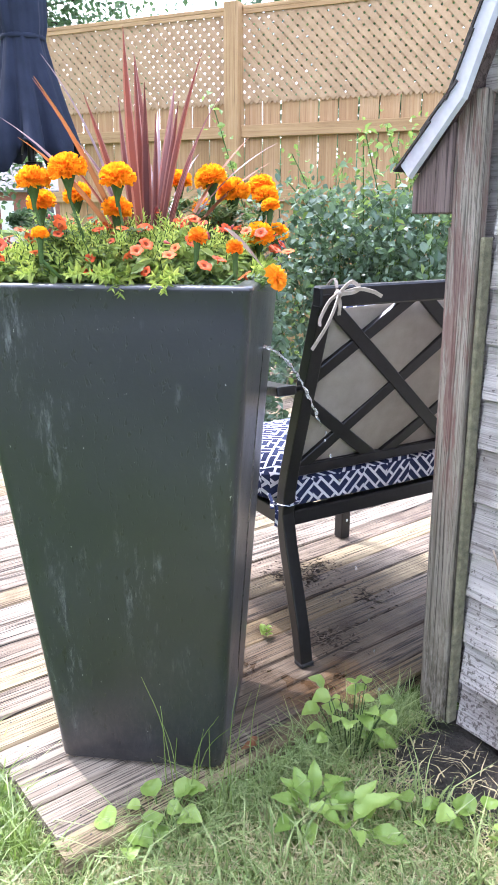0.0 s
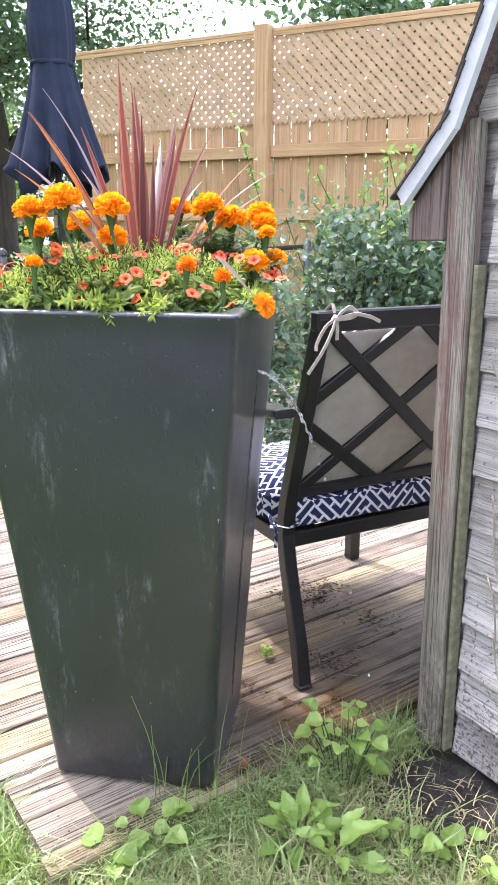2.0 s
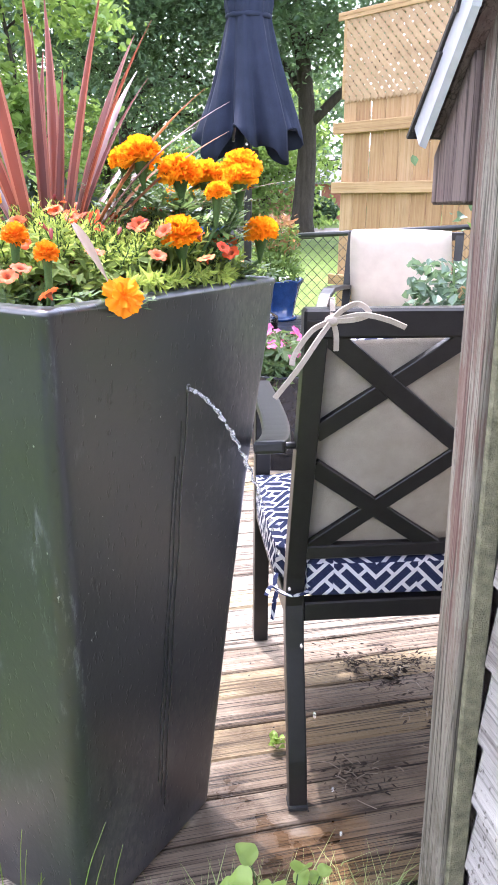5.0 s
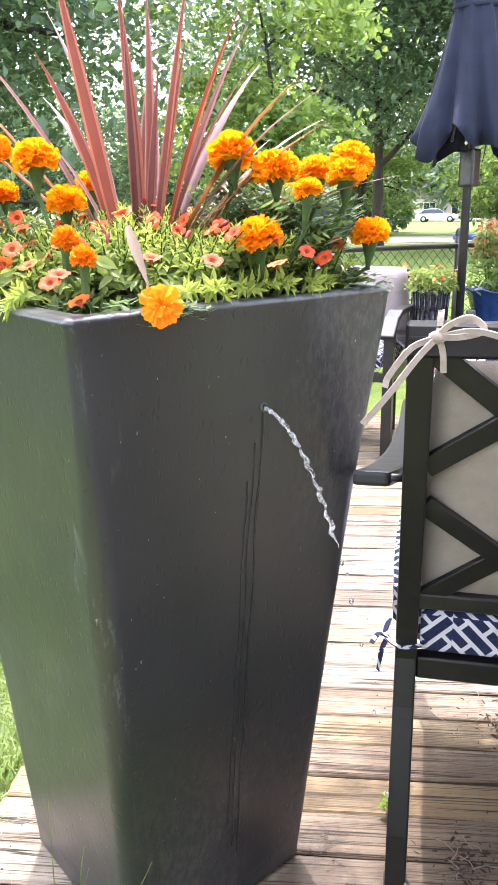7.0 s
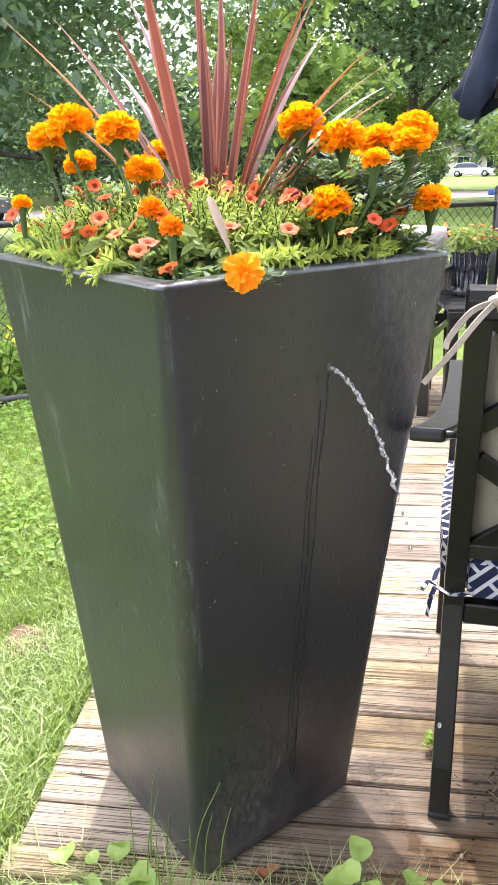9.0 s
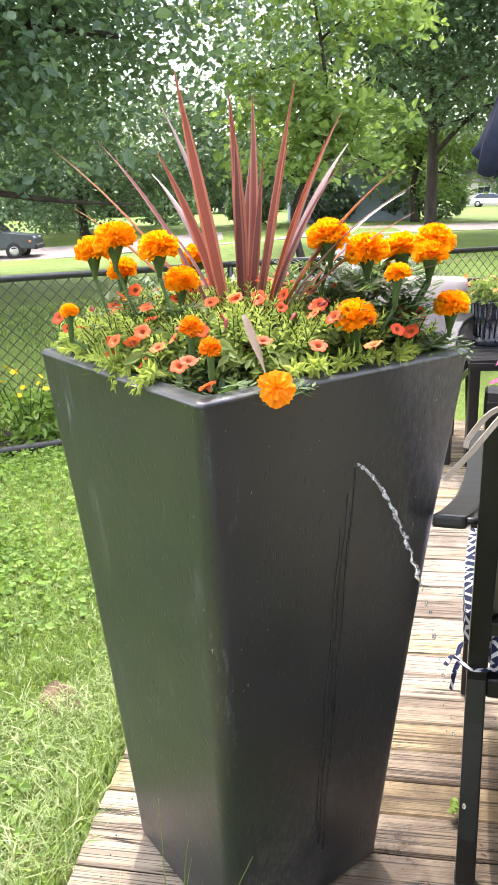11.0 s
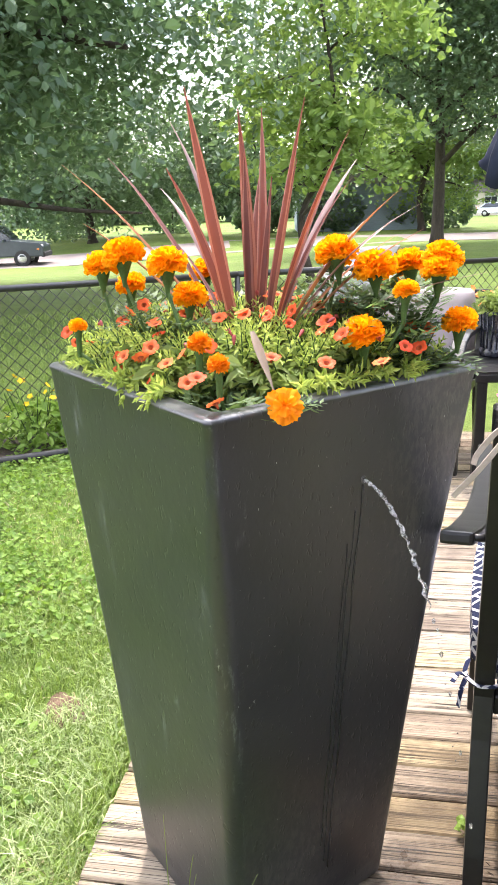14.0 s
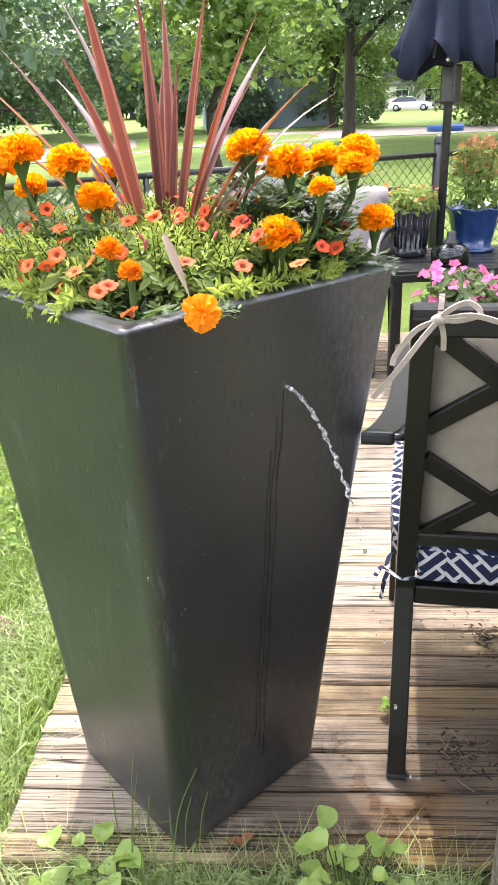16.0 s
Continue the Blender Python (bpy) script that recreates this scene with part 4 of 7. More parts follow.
def build_marigolds():
    rng = random.Random(12)
    shapes = [bloom_mesh(k, 1.0, ORANGE) for k in range(5)]
    flat, ragged = open_bloom_mesh(1.0, ORANGE_OPEN), bloom_mesh(8, 1.0, WITHERED, 70, 1.25)
    for k, (x, y, z, r) in enumerate(MARIGOLDS):
        big, wilted = r > 0.025, k in (15, 16)
        label = "flat open orange marigold hanging over the planter's rim" if k == 14 else "withering deep orange marigold with drooping petals" if wilted else \
            "bright orange double marigold on a green stem" if big else "small half-open orange marigold"
        plant = thing("marigold", label, "flower", Matrix.Translation((x, y, z)), "marigolds in the planter")
        bloom = tagged(part("bloom", flat if k == 14 else ragged if wilted else shapes[k % 5], None, plant), kind="stuff")
        tiltx, tilty = rng.uniform(-13, 13), rng.uniform(-13, 13)
        if k == 14:
            tiltx, tilty = 0, 0
        s = r * (1.0 if k == 14 else 0.84)
        bloom.matrix_basis = pose(0, 0, 0, tiltx, tilty, rng.uniform(0, 360)) @ Matrix.Diagonal((s, s, s * (1.0 if k == 14 else 1.35 if wilted else 1.05), 1))
        if k == 14:
            bloom.matrix_basis = Vector((0.70, -0.58, 0.34)).to_track_quat("Z", "Y").to_matrix().to_4x4() @ Matrix.Scale(r * 0.86, 4)
        v, f = lathe([(0.0026, -0.046), (0.0042, -0.034), (r * 0.27, -0.018), (r * 0.37, -0.008), (r * 0.36, -0.002)], 10)
        cup = part("calyx", mesh_of("calyx", v, f, STEM, True), None, plant)
        cup.matrix_basis = pose(0, 0, 0, tiltx * 0.4, tilty * 0.4, 0) if k != 14 else pose(-0.004, 0.003, -0.002, 0, 0, 0) @ Vector((0.70, -0.58, 0.1)).to_track_quat("Z", "Y").to_matrix().to_4x4() @ Matrix.Scale(0.6, 4)
        foot = Vector((x * 0.72 - x, y * 0.72 - y, 0.925 - z))
        low = Vector((0, 0, -0.040)) if k != 14 else Vector((-0.020, 0.015, -0.002))
        mid = low.lerp(foot, 0.5) + Vector((rng.uniform(-0.008, 0.008), rng.uniform(-0.008, 0.008), 0))
        tube("stem", [low, mid, foot], 0.0026, STEM, plant, 6)
        pieces = []
        for j in range(15 if big else 5):
            t = rng.uniform(0.25, 0.95)
            a = rng.uniform(0, 6.283)
            pieces += feather_leaf(rng, low.lerp(foot, t), (math.cos(a), math.sin(a), rng.uniform(0.1, 0.7)), rng.uniform(0.035, 0.06))
        v, f = joined(pieces)
        part("foliage", mesh_of("foliage", v, f, FERNY), None, plant)


build_marigolds()


def mound_height(x, y):
    """The height of the trailing plants over the planter, in its own axes."""
    return 0.957 + 0.066 * max(0.0, 1 - (x * x + y * y) / 0.10) + 0.018 * math.sin(x * 31 + 1) * math.cos(y * 27)


def trumpet_mesh():
    rings = [(0.0012, -0.010), (0.0028, -0.004), (0.0058, 0.0003), (0.0115, 0.0024), (0.0165, 0.0014)]
    seg, verts, faces = 30, [], []
    for i, (r, z) in enumerate(rings):
        for k in range(seg):
            a = 2 * math.pi * k / seg
            lobe = 1 - 0.20 * (1 - abs(math.cos(2.5 * a)) ** 0.6) * (i / 4) ** 2
            verts.append((r * lobe * math.cos(a), r * lobe * math.sin(a), z + 0.0012 * math.sin(10 * a) * (i == 4)))
    for i in range(len(rings) - 1):
        faces += [(i * seg + k, i * seg + (k + 1) % seg, (i + 1) * seg + (k + 1) % seg, (i + 1) * seg + k) for k in range(seg)]
    me = mesh_of("flower", verts, faces, CORAL, True)
    me.materials.append(THROAT)
    for p in me.polygons:
        p.material_index = 1 if p.index < 2 * seg else 0
    return me


def sprig_leaves(rng, base, way, length, count, size):
    """Lance leaves in a spiral up a short stem: leaf verts for each, and the stem's line."""
    way = way / np.linalg.norm(way)
    level = np.cross(way, (0.3, 0.9, 0.1))
    level /= np.linalg.norm(level)
    other = np.cross(way, level)
    pieces = []
    for k in range(count):
        t = (k + 0.5) / count
        a = k * 2.4 + rng.uniform(-0.4, 0.4)
        out = level * math.cos(a) + other * math.sin(a)
        along = out * (1.0 - 0.55 * t) + way * (0.35 + 0.6 * t)
        along /= np.linalg.norm(along)
        side = np.cross(along, way)
        side /= max(1e-6, np.linalg.norm(side))
        nor = np.cross(side, along)
        ln = size * (1.15 - 0.55 * t) * rng.uniform(0.8, 1.2)
        p = base + way * length * t - np.array((0, 0, 0.10 * length * t * t))
        w = side * ln * 0.19
        up = nor * ln * 0.07
        pieces.append((p, p + along * ln * 0.42 + w + up, p + along * ln - nor * ln * 0.12, p + along * ln * 0.42 - w + up, p + along * ln * 0.45 - up))
    return pieces


def leaf_pieces(pieces):
    verts = np.array(pieces).reshape(-1, 3)
    base = (np.arange(len(pieces)) * 5)[:, None]
    faces = [list(f) for k in ((0, 1, 4), (1, 2, 4), (2, 3, 4), (3, 0, 4)) for f in (base + list(k)).tolist()]
    return verts, faces


def build_calibrachoa():
    rng = np.random.default_rng(21)
    plant = thing("calibrachoa", "trailing lime-green calibrachoa with coral flowers filling the planter", "plant", PLANTER_AT)

    def bare(x, y):  # the front corner, where only soil and rim show
        return (x > 0.12) & (y < -0.11) & (x - y > 0.325)

    n = 6500
    xy = rng.uniform(-0.232, 0.232, (n, 2))
    patch = np.sin(xy[:, 0] * 23 + 2) * np.sin(xy[:, 1] * 19 + 1)
    xy = xy[~bare(xy[:, 0], xy[:, 1]) & (patch > -0.75) & ~((xy[:, 0] > 0.215) & (rng.random(n) < 0.75))]
    z = np.array([mound_height(x, y) for x, y in xy]) - 0.008 - rng.random(len(xy)) ** 2 * 0.05 + rng.normal(0, 0.007, len(xy))
    edge = np.maximum(np.abs(xy[:, 0]), np.abs(xy[:, 1]))
    z = np.where(edge > 0.205, np.maximum(z, 0.956), z)
    v, f = leaf_cloud(rng, np.column_stack([xy, z]), 0.020 * rng.uniform(0.7, 1.25, len(xy)), 0.35, 0.3, 0.46)
    tagged(part("foliage", slanted(fast_mesh("foliage", v, f, CALIB)), None, plant), kind="stuff")
    shoots, stems = [], []
    for k in range(560):
        x, y = rng.uniform(-0.225, 0.215, 2)
        if bare(x + 0.02, y - 0.02) or (x > 0.09 and y > 0.10 and k % 3):
            continue
        base = np.array((x, y, mound_height(x, y) - 0.012))
        way = np.array((0.5 * x / 0.24, 0.5 * y / 0.24, 1.0)) + np.append(rng.normal(0, 0.38, 2), 0)
        if x < -0.19:
            way[0] = abs(way[0]) * 0.3
        length = rng.uniform(0.022, 0.060)
        shoots += sprig_leaves(rng, base, way, length, 12, rng.uniform(0.012, 0.019))
        stems.append(tube_data([base, base + way / np.linalg.norm(way) * length], [0.0011, 0.0007], 4, False))
    for k in range(64):  # shoots that lean over the rim
        if k < 44:
            x = rng.uniform(-0.205, 0.115)
            if x < 0.0 and k % 5:
                continue
            hang = 0.9 if 0.02 < x < 0.11 else 0.08
            base, way = np.array((x, -0.225, 0.966)), np.array((rng.normal(0, 0.35), -1.0, 0.15 - hang * rng.uniform(0.3, 1.3)))
        else:
            base, way = np.array((0.228, rng.uniform(-0.10, 0.13), 0.966)), np.array((1.0, rng.normal(0, 0.5), 0.25 - rng.uniform(0.0, 0.7)))
        length = rng.uniform(0.018, 0.042) if k < 44 else rng.uniform(0.012, 0.026)
        shoots += sprig_leaves(rng, base, way, length, 11, 0.019)
    v, f = leaf_pieces(shoots)
    tagged(part("young_foliage", slanted(fast_mesh("young_foliage", v, f, CALIB_TIP)), None, plant, "pale yellow-green shoots"), kind="stuff")
    v, f = joined(stems)
    tagged(part("stem", slanted(mesh_of("stem", v, f, STEM)), None, plant), kind="stuff")
    under = np.column_stack([rng.uniform(-0.22, 0.22, (1500, 2)), rng.uniform(0.915, 0.950, 1500)])
    v, f = leaf_cloud(rng, under, 0.024, 0.3, 0.3, 0.4)
    tagged(part("shaded_foliage", slanted(fast_mesh("shaded_foliage", v, f, FERNY)), None, plant), kind="stuff")
    ferns, r = [], random.Random(14)
    for k in range(260):
        if k < 200:
            base = (r.uniform(0.04, 0.215), r.uniform(0.05, 0.225), r.uniform(0.95, 1.065))
        else:
            base = (r.uniform(-0.20, -0.04), r.uniform(-0.16, 0.02), r.uniform(0.965, 1.03))
        a = r.uniform(0, 6.283)
        ferns += feather_leaf(r, base, (math.cos(a), math.sin(a), r.uniform(0.1, 1.1)), r.uniform(0.045, 0.080))
    for y, ln in ((0.155, 0.060), (0.185, 0.072), (0.205, 0.062), (0.222, 0.05)):
        ferns += feather_leaf(r, (0.205, y, 0.972), (1.0, r.uniform(-0.2, 0.3), -0.05), ln)
    v, f = joined(ferns)
    tagged(part("feathery_foliage", slanted(mesh_of("feathery_foliage", v, f, FERNY)), None, plant), kind="stuff")
    back = LEAN.inverted()
    flower = trumpet_mesh()
    r = random.Random(6)
    places = [(-0.20, -0.08), (-0.21, -0.18), (0.02, -0.20), (-0.19, 0.01), (-0.187, 0.09), (-0.157, -0.165), (-0.003, 0.06), (-0.125, 0.2), (0.188, 0.034), (0.163, 0.022),
              (0.205, 0.085), (0.218, 0.123), (0.136, 0.22), (0.083, -0.047), (0.036, 0.072), (-0.135, -0.115), (0.067, -0.138), (0.22, -0.02), (0.235, 0.06), (0.20, 0.17)]
    spots = []
    for x, y in places:
        p = back @ Vector((x + 0.03, y - 0.035, 1.0))
        spots.append((p.x, p.y, mound_height(p.x, p.y) + 0.030))
    for x, z in ((-0.144, 1.035), (-0.059, 1.01), (-0.078, 0.985), (-0.048, 0.955), (-0.085, 0.965), (-0.013, 0.99), (0.013, 0.965), (0.075, 1.01), (0.109, 0.975), (0.132, 0.985), (0.172, 0.96), (-0.173, 1.02), (-0.229, 0.985)):
        spots.append((x + 0.06, -0.225 if z < 1.0 else -0.17, z + 0.005))
    for _ in range(40):
        x, y = r.uniform(-0.235, 0.21), r.uniform(-0.23, 0.23)
        spots.append((x, y, mound_height(x, y) + 0.030))
    for k, (x, y, z) in enumerate(LEAN @ Vector(p) for p in spots):
        ob = part("flower", flower, None, plant)
        s = r.uniform(0.56, 0.80)
        ob.matrix_basis = pose(x, y, z, r.uniform(15, 62), 0, r.uniform(-35, 75) if k % 5 else r.uniform(0, 360)) @ Matrix.Diagonal((s, s, s, 1))

    v, f = lathe([(0.0, -0.001), (0.0016, 0.0), (0.0022, 0.004), (0.0034, 0.010), (0.0040, 0.014), (0.0024, 0.018), (0.0, 0.0195)], 8)
    closed = mesh_of("bud", v, f, BUD, True)
    for _ in range(24):
        x, y = r.uniform(-0.225, 0.20), r.uniform(-0.225, 0.20)
        if bare(x, y):
            continue
        p = LEAN @ Vector((x, y, mound_height(x, y) + 0.026))
        ob = part("bud", closed, None, plant, "closed dark pink bud")
        ob.matrix_basis = pose(p.x, p.y, p.z, r.uniform(20, 80), 0, r.uniform(0, 360)) @ Matrix.Scale(0.75, 4)


build_calibrachoa()


# ---- armchair ----
CHAIR_AT = Matrix(((0.79, -0.613, 0, 0.241), (0.613, 0.79, 0, 0.311), (0, 0, 1, 0), (0, 0, 0, 1)))


def back_at(w, z, off=0.0):
    return (w, -0.02 - (z - 0.494) * 0.28 + off, z)


def swept_bar(path, wide, deep, bevel=0.003):
    """A rectangular tube along points in the plane across w."""
    bm = bmesh.new()
    rows = []
    for i, p in enumerate(path):
        a, b = Vector(path[max(i - 1, 0)]), Vector(path[min(i + 1, len(path) - 1)])
        d = (b - a).normalized()
        side = Vector((1, 0, 0))
        nor = d.cross(side).normalized()
        p = Vector(p)
        rows.append([bm.verts.new(p + side * sx * wide / 2 + nor * sn * deep / 2) for sx, sn in ((-1, -1), (1, -1), (1, 1), (-1, 1))])
    for r0, r1 in zip(rows[:-1], rows[1:]):
        for k in range(4):
            bm.faces.new((r0[k], r0[(k + 1) % 4], r1[(k + 1) % 4], r1[k]))
    bm.faces.new(rows[0][::-1])
    bm.faces.new(rows[-1])
    bmesh.ops.recalc_face_normals(bm, faces=bm.faces[:])
    sharp = [e for e in bm.edges if len(e.link_faces) == 2 and e.calc_face_angle(0) > 1.0]
    bmesh.ops.bevel(bm, geom=sharp, offset=bevel, segments=2, profile=0.6, affect="EDGES")
    return bm


def build_armchair():
    chair = thing("armchair", "black metal patio armchair with a crossed lattice back", "chair", CHAIR_AT)
    for w in (0.008, 0.542):
        leg = [(w, -0.097, 0.0), (w, -0.078, 0.09), (w, -0.048, 0.19), (w, -0.018, 0.29), (w, 0.0, 0.37), (w, -0.006, 0.43), (w, -0.02, 0.494), (w, -0.072, 0.68), (w, -0.137, 0.912)]
        part("rear_leg", swept_bar(leg, 0.034, 0.032), IRON, chair)
        splay = 0.030 if w > 0.3 else 0.0
        part("front_leg", swept_bar([(w + splay, 0.487, 0.0), (w + splay, 0.487, 0.30), (w + splay, 0.487, 0.648)], 0.036, 0.04), IRON, chair)
        out = -1 if w < 0.3 else 1
        arm = []
        for k in range(15):
            t = k / 14
            arm.append((w + out * (0.002 + 0.0585 * math.exp(-3.4 * t)), -0.091 + 0.630 * t, 0.698 - 0.045 * (1 - math.exp(-3.0 * t))))
        part("armrest", swept_bar(arm, 0.052, 0.022, 0.006), IRON, chair)
        pin = part("pin", mesh_of("pin", *tube_data([(w + out * 0.010, -0.078, 0.697), (w + out * 0.045, -0.078, 0.697)], 0.006, 10), IRON, True), None, chair)
        part("side_rail", box((0.03, 0.46, 0.04), (w, 0.245, 0.358), 0.003), IRON, chair)
        part("foot_cap", box((0.037, 0.036, 0.012), (w, -0.097, 0.007), 0.003), RUBBER, chair)
    part("top_rail", beam(back_at(-0.012, 0.902), back_at(0.562, 0.902), 0.032, 0.044, 0.004), IRON, chair)
    part("lower_rail", beam(back_at(0.02, 0.480), back_at(0.53, 0.480), 0.022, 0.026, 0.003), IRON, chair)
    part("rear_seat_rail", box((0.50, 0.03, 0.038), (0.275, 0.0, 0.356), 0.003), IRON, chair)
    part("front_seat_rail", box((0.50, 0.03, 0.038), (0.275, 0.487, 0.356), 0.003), IRON, chair)
    for k in range(5):
        part("seat_slat", box((0.06, 0.46, 0.012), (0.075 + 0.10 * k, 0.245, 0.369), 0.002), IRON, chair)
    bars = ((0.028, 0.884, 0.522, 0.482), (0.522, 0.884, 0.028, 0.482), (0.022, 0.716, 0.268, 0.897), (0.528, 0.716, 0.282, 0.897), (0.022, 0.656, 0.268, 0.474), (0.528, 0.656, 0.282, 0.474))
    for k, (wa, za, wb, zb) in enumerate(bars):
        off = 0.0012 * (k % 3)
        p, q = Vector(back_at(wa, za, off)), Vector(back_at(wb, zb, off))
        part("lattice_bar", beam(p, q, 0.012, 0.031, 0.0015, (q - p).normalized().cross(Vector((0, 0.963, 0.27)))), IRON, chair)
    return chair


def box_uv(me, scale=1.0):
    uv = me.uv_layers.new(name="UVMap")
    for p in me.polygons:
        n = [abs(c) for c in p.normal]
        k = n.index(max(n))
        for li in p.loop_indices:
            c = me.vertices[me.loops[li].vertex_index].co
            a, b = ((c.y, c.z), (c.x, c.z), (c.x, c.y))[k]
            uv.data[li].uv = (a * scale, b * scale)


def pillow(size, puff, seed, sub=10):
    """A soft, slightly lumpy cushion with thin edges."""
    bm = bmesh.new()
    bmesh.ops.create_cube(bm, size=1.0)
    bmesh.ops.subdivide_edges(bm, edges=bm.edges[:], cuts=sub, use_grid_fill=True)
    for v in bm.verts:
        x, y, z = v.co * 2
        edge = max(abs(x), abs(y))
        bulge = 1 - 0.45 * edge ** 6 + puff * (1 - x * x) * (1 - y * y)
        round_x, round_y = 1 - 0.035 * y * y, 1 - 0.035 * x * x
        lump = noise.noise(Vector((x * 2.2 + seed, y * 2.2, z))) * 0.05
        v.co = (x / 2 * round_x * size[0], y / 2 * round_y * size[1], z / 2 * size[2] * (bulge + lump))
    bmesh.ops.recalc_face_normals(bm, faces=bm.faces[:])
    return bm


def ribbon_strip(name, pts, width, parent, up=(0, 0, 1), label=""):
    verts, faces = [], []
    P = [Vector(p) for p in pts]
    for i, p in enumerate(P):
        d = (P[min(i + 1, len(P) - 1)] - P[max(i - 1, 0)]).normalized()
        s = d.cross(Vector(up))
        s = (s.normalized() if s.length > 0.1 else Vector((1, 0, 0))) * width / 2
        n = d.cross(s).normalized() * 0.0012
        verts += [p - s + n, p + s + n, p + s - n, p - s - n]
    for i in range(len(P) - 1):
        for k in range(4):
            faces.append((4 * i + k, 4 * i + (k + 1) % 4, 4 * i + 4 + (k + 1) % 4, 4 * i + 4 + k))
    faces += [(3, 2, 1, 0), tuple(len(verts) - 4 + k for k in range(4))]
    return part(name, mesh_of(name, verts, faces, RIBBON, False), None, parent, label)


def smooth_line(pts, per=5):
    """Points along a Catmull-Rom curve."""
    P = [Vector(p) for p in pts]
    P = [P[0] * 2 - P[1]] + P + [P[-1] * 2 - P[-2]]
    out = []
    for i in range(1, len(P) - 2):
        for k in range(per):
            t = k / per
            out.append(0.5 * (2 * P[i] + (P[i + 1] - P[i - 1]) * t + (2 * P[i - 1] - 5 * P[i] + 4 * P[i + 1] - P[i + 2]) * t * t + (3 * P[i] - P[i - 1] - 3 * P[i + 1] + P[i + 2]) * t ** 3))
    return out + [P[-2]]


def build_cushions():
    seat = thing("seat_cushion", "navy and white patterned seat cushion on the armchair", "cushion", CHAIR_AT)
    bm = pillow((0.590, 0.49, 0.112), 0.04, 1)
    bm.transform(Matrix.Translation((0.275, 0.222, 0.423)))
    for v in bm.verts:
        if v.co.y < 0.03:
            v.co.x = min(max(v.co.x, 0.029), 0.521)
    me = bpy.data.meshes.new("pad")
    bm.to_mesh(me)
    bm.free()
    me.materials.append(PATTERN)
    me.polygons.foreach_set("use_smooth", [True] * len(me.polygons))
    box_uv(me)
    part("pad", me, None, seat)
    for k, pts in enumerate((((0.03, 0.02, 0.415), (0.035, -0.02, 0.405), (0.0, -0.026, 0.398), (-0.025, 0.0, 0.402), (-0.02, 0.03, 0.415)),
                             ((-0.022, -0.005, 0.402), (-0.030, -0.022, 0.385), (-0.034, -0.026, 0.352)),
                             ((-0.022, -0.005, 0.402), (-0.036, -0.010, 0.408), (-0.046, -0.026, 0.400)))):
        ob = ribbon_strip("tie", smooth_line(pts), 0.008, seat)
        ob.data.materials[0] = PATTERN
        box_uv(ob.data)
    back = thing("back_cushion", "taupe-backed patterned cushion tied to the chair's back", "cushion", CHAIR_AT)
    bm = pillow((0.51, 0.43, 0.05), 0.25, 5)
    tilt = pose(0.275, -0.037, 0.672, 90 + 15.6, 0, 0)
    bm.transform(tilt)
    me = bpy.data.meshes.new("pad")
    bm.to_mesh(me)
    bm.free()
    me.materials.append(PATTERN)
    me.materials.append(TAUPE)
    me.polygons.foreach_set("use_smooth", [True] * len(me.polygons))
    rear = Vector((0, -1, -0.2)).normalized()
    for p in me.polygons:
        p.material_index = 1 if p.normal.dot(rear) > 0.55 else 0
    box_uv(me)
    part("pad", me, None, back)
    kx, ky, kz = 0.026, -0.158, 0.908
    bm = bmesh.new()
    bmesh.ops.create_icosphere(bm, subdivisions=2, radius=0.0095)
    for v in bm.verts:
        v.co = Vector((v.co.x * 1.2, v.co.y * 0.7, v.co.z * 0.9)) + Vector((kx, ky, kz))
    part("knot", bm, RIBBON, back, "beige ribbon knot", True)
    for pts in (((kx, ky, kz), (kx + 0.04, ky - 0.012, kz + 0.010), (kx + 0.075, ky - 0.018, kz + 0.004), (kx + 0.105, ky - 0.015, kz - 0.008)),
                ((kx, ky, kz), (kx + 0.014, ky - 0.005, kz + 0.016), (kx + 0.038, ky + 0.003, kz + 0.024), (kx + 0.055, ky, kz + 0.010), (kx + 0.03, ky - 0.01, kz + 0.003), (kx, ky, kz)),
                ((kx, ky, kz), (kx - 0.022, ky - 0.02, kz - 0.022), (kx - 0.05, ky - 0.03, kz - 0.06), (kx - 0.085, ky - 0.03, kz - 0.105)),
                ((kx, ky, kz), (kx - 0.03, ky - 0.01, kz - 0.012), (kx - 0.055, ky - 0.015, kz - 0.045), (kx - 0.06, ky - 0.02, kz - 0.06)),
                ((kx + 0.002, ky + 0.005, kz), (kx + 0.004, ky + 0.02, kz + 0.03), (kx + 0.006, ky + 0.05, kz + 0.012)),
                ((kx + 0.002, ky + 0.002, kz), (kx + 0.008, ky + 0.004, kz - 0.02), (kx + 0.01, ky + 0.008, kz - 0.045))):
        ribbon_strip("ribbon", smooth_line(pts), 0.0078, back, (0, 1, 0.3), "loose beige ribbon")


build_armchair()
build_cushions()


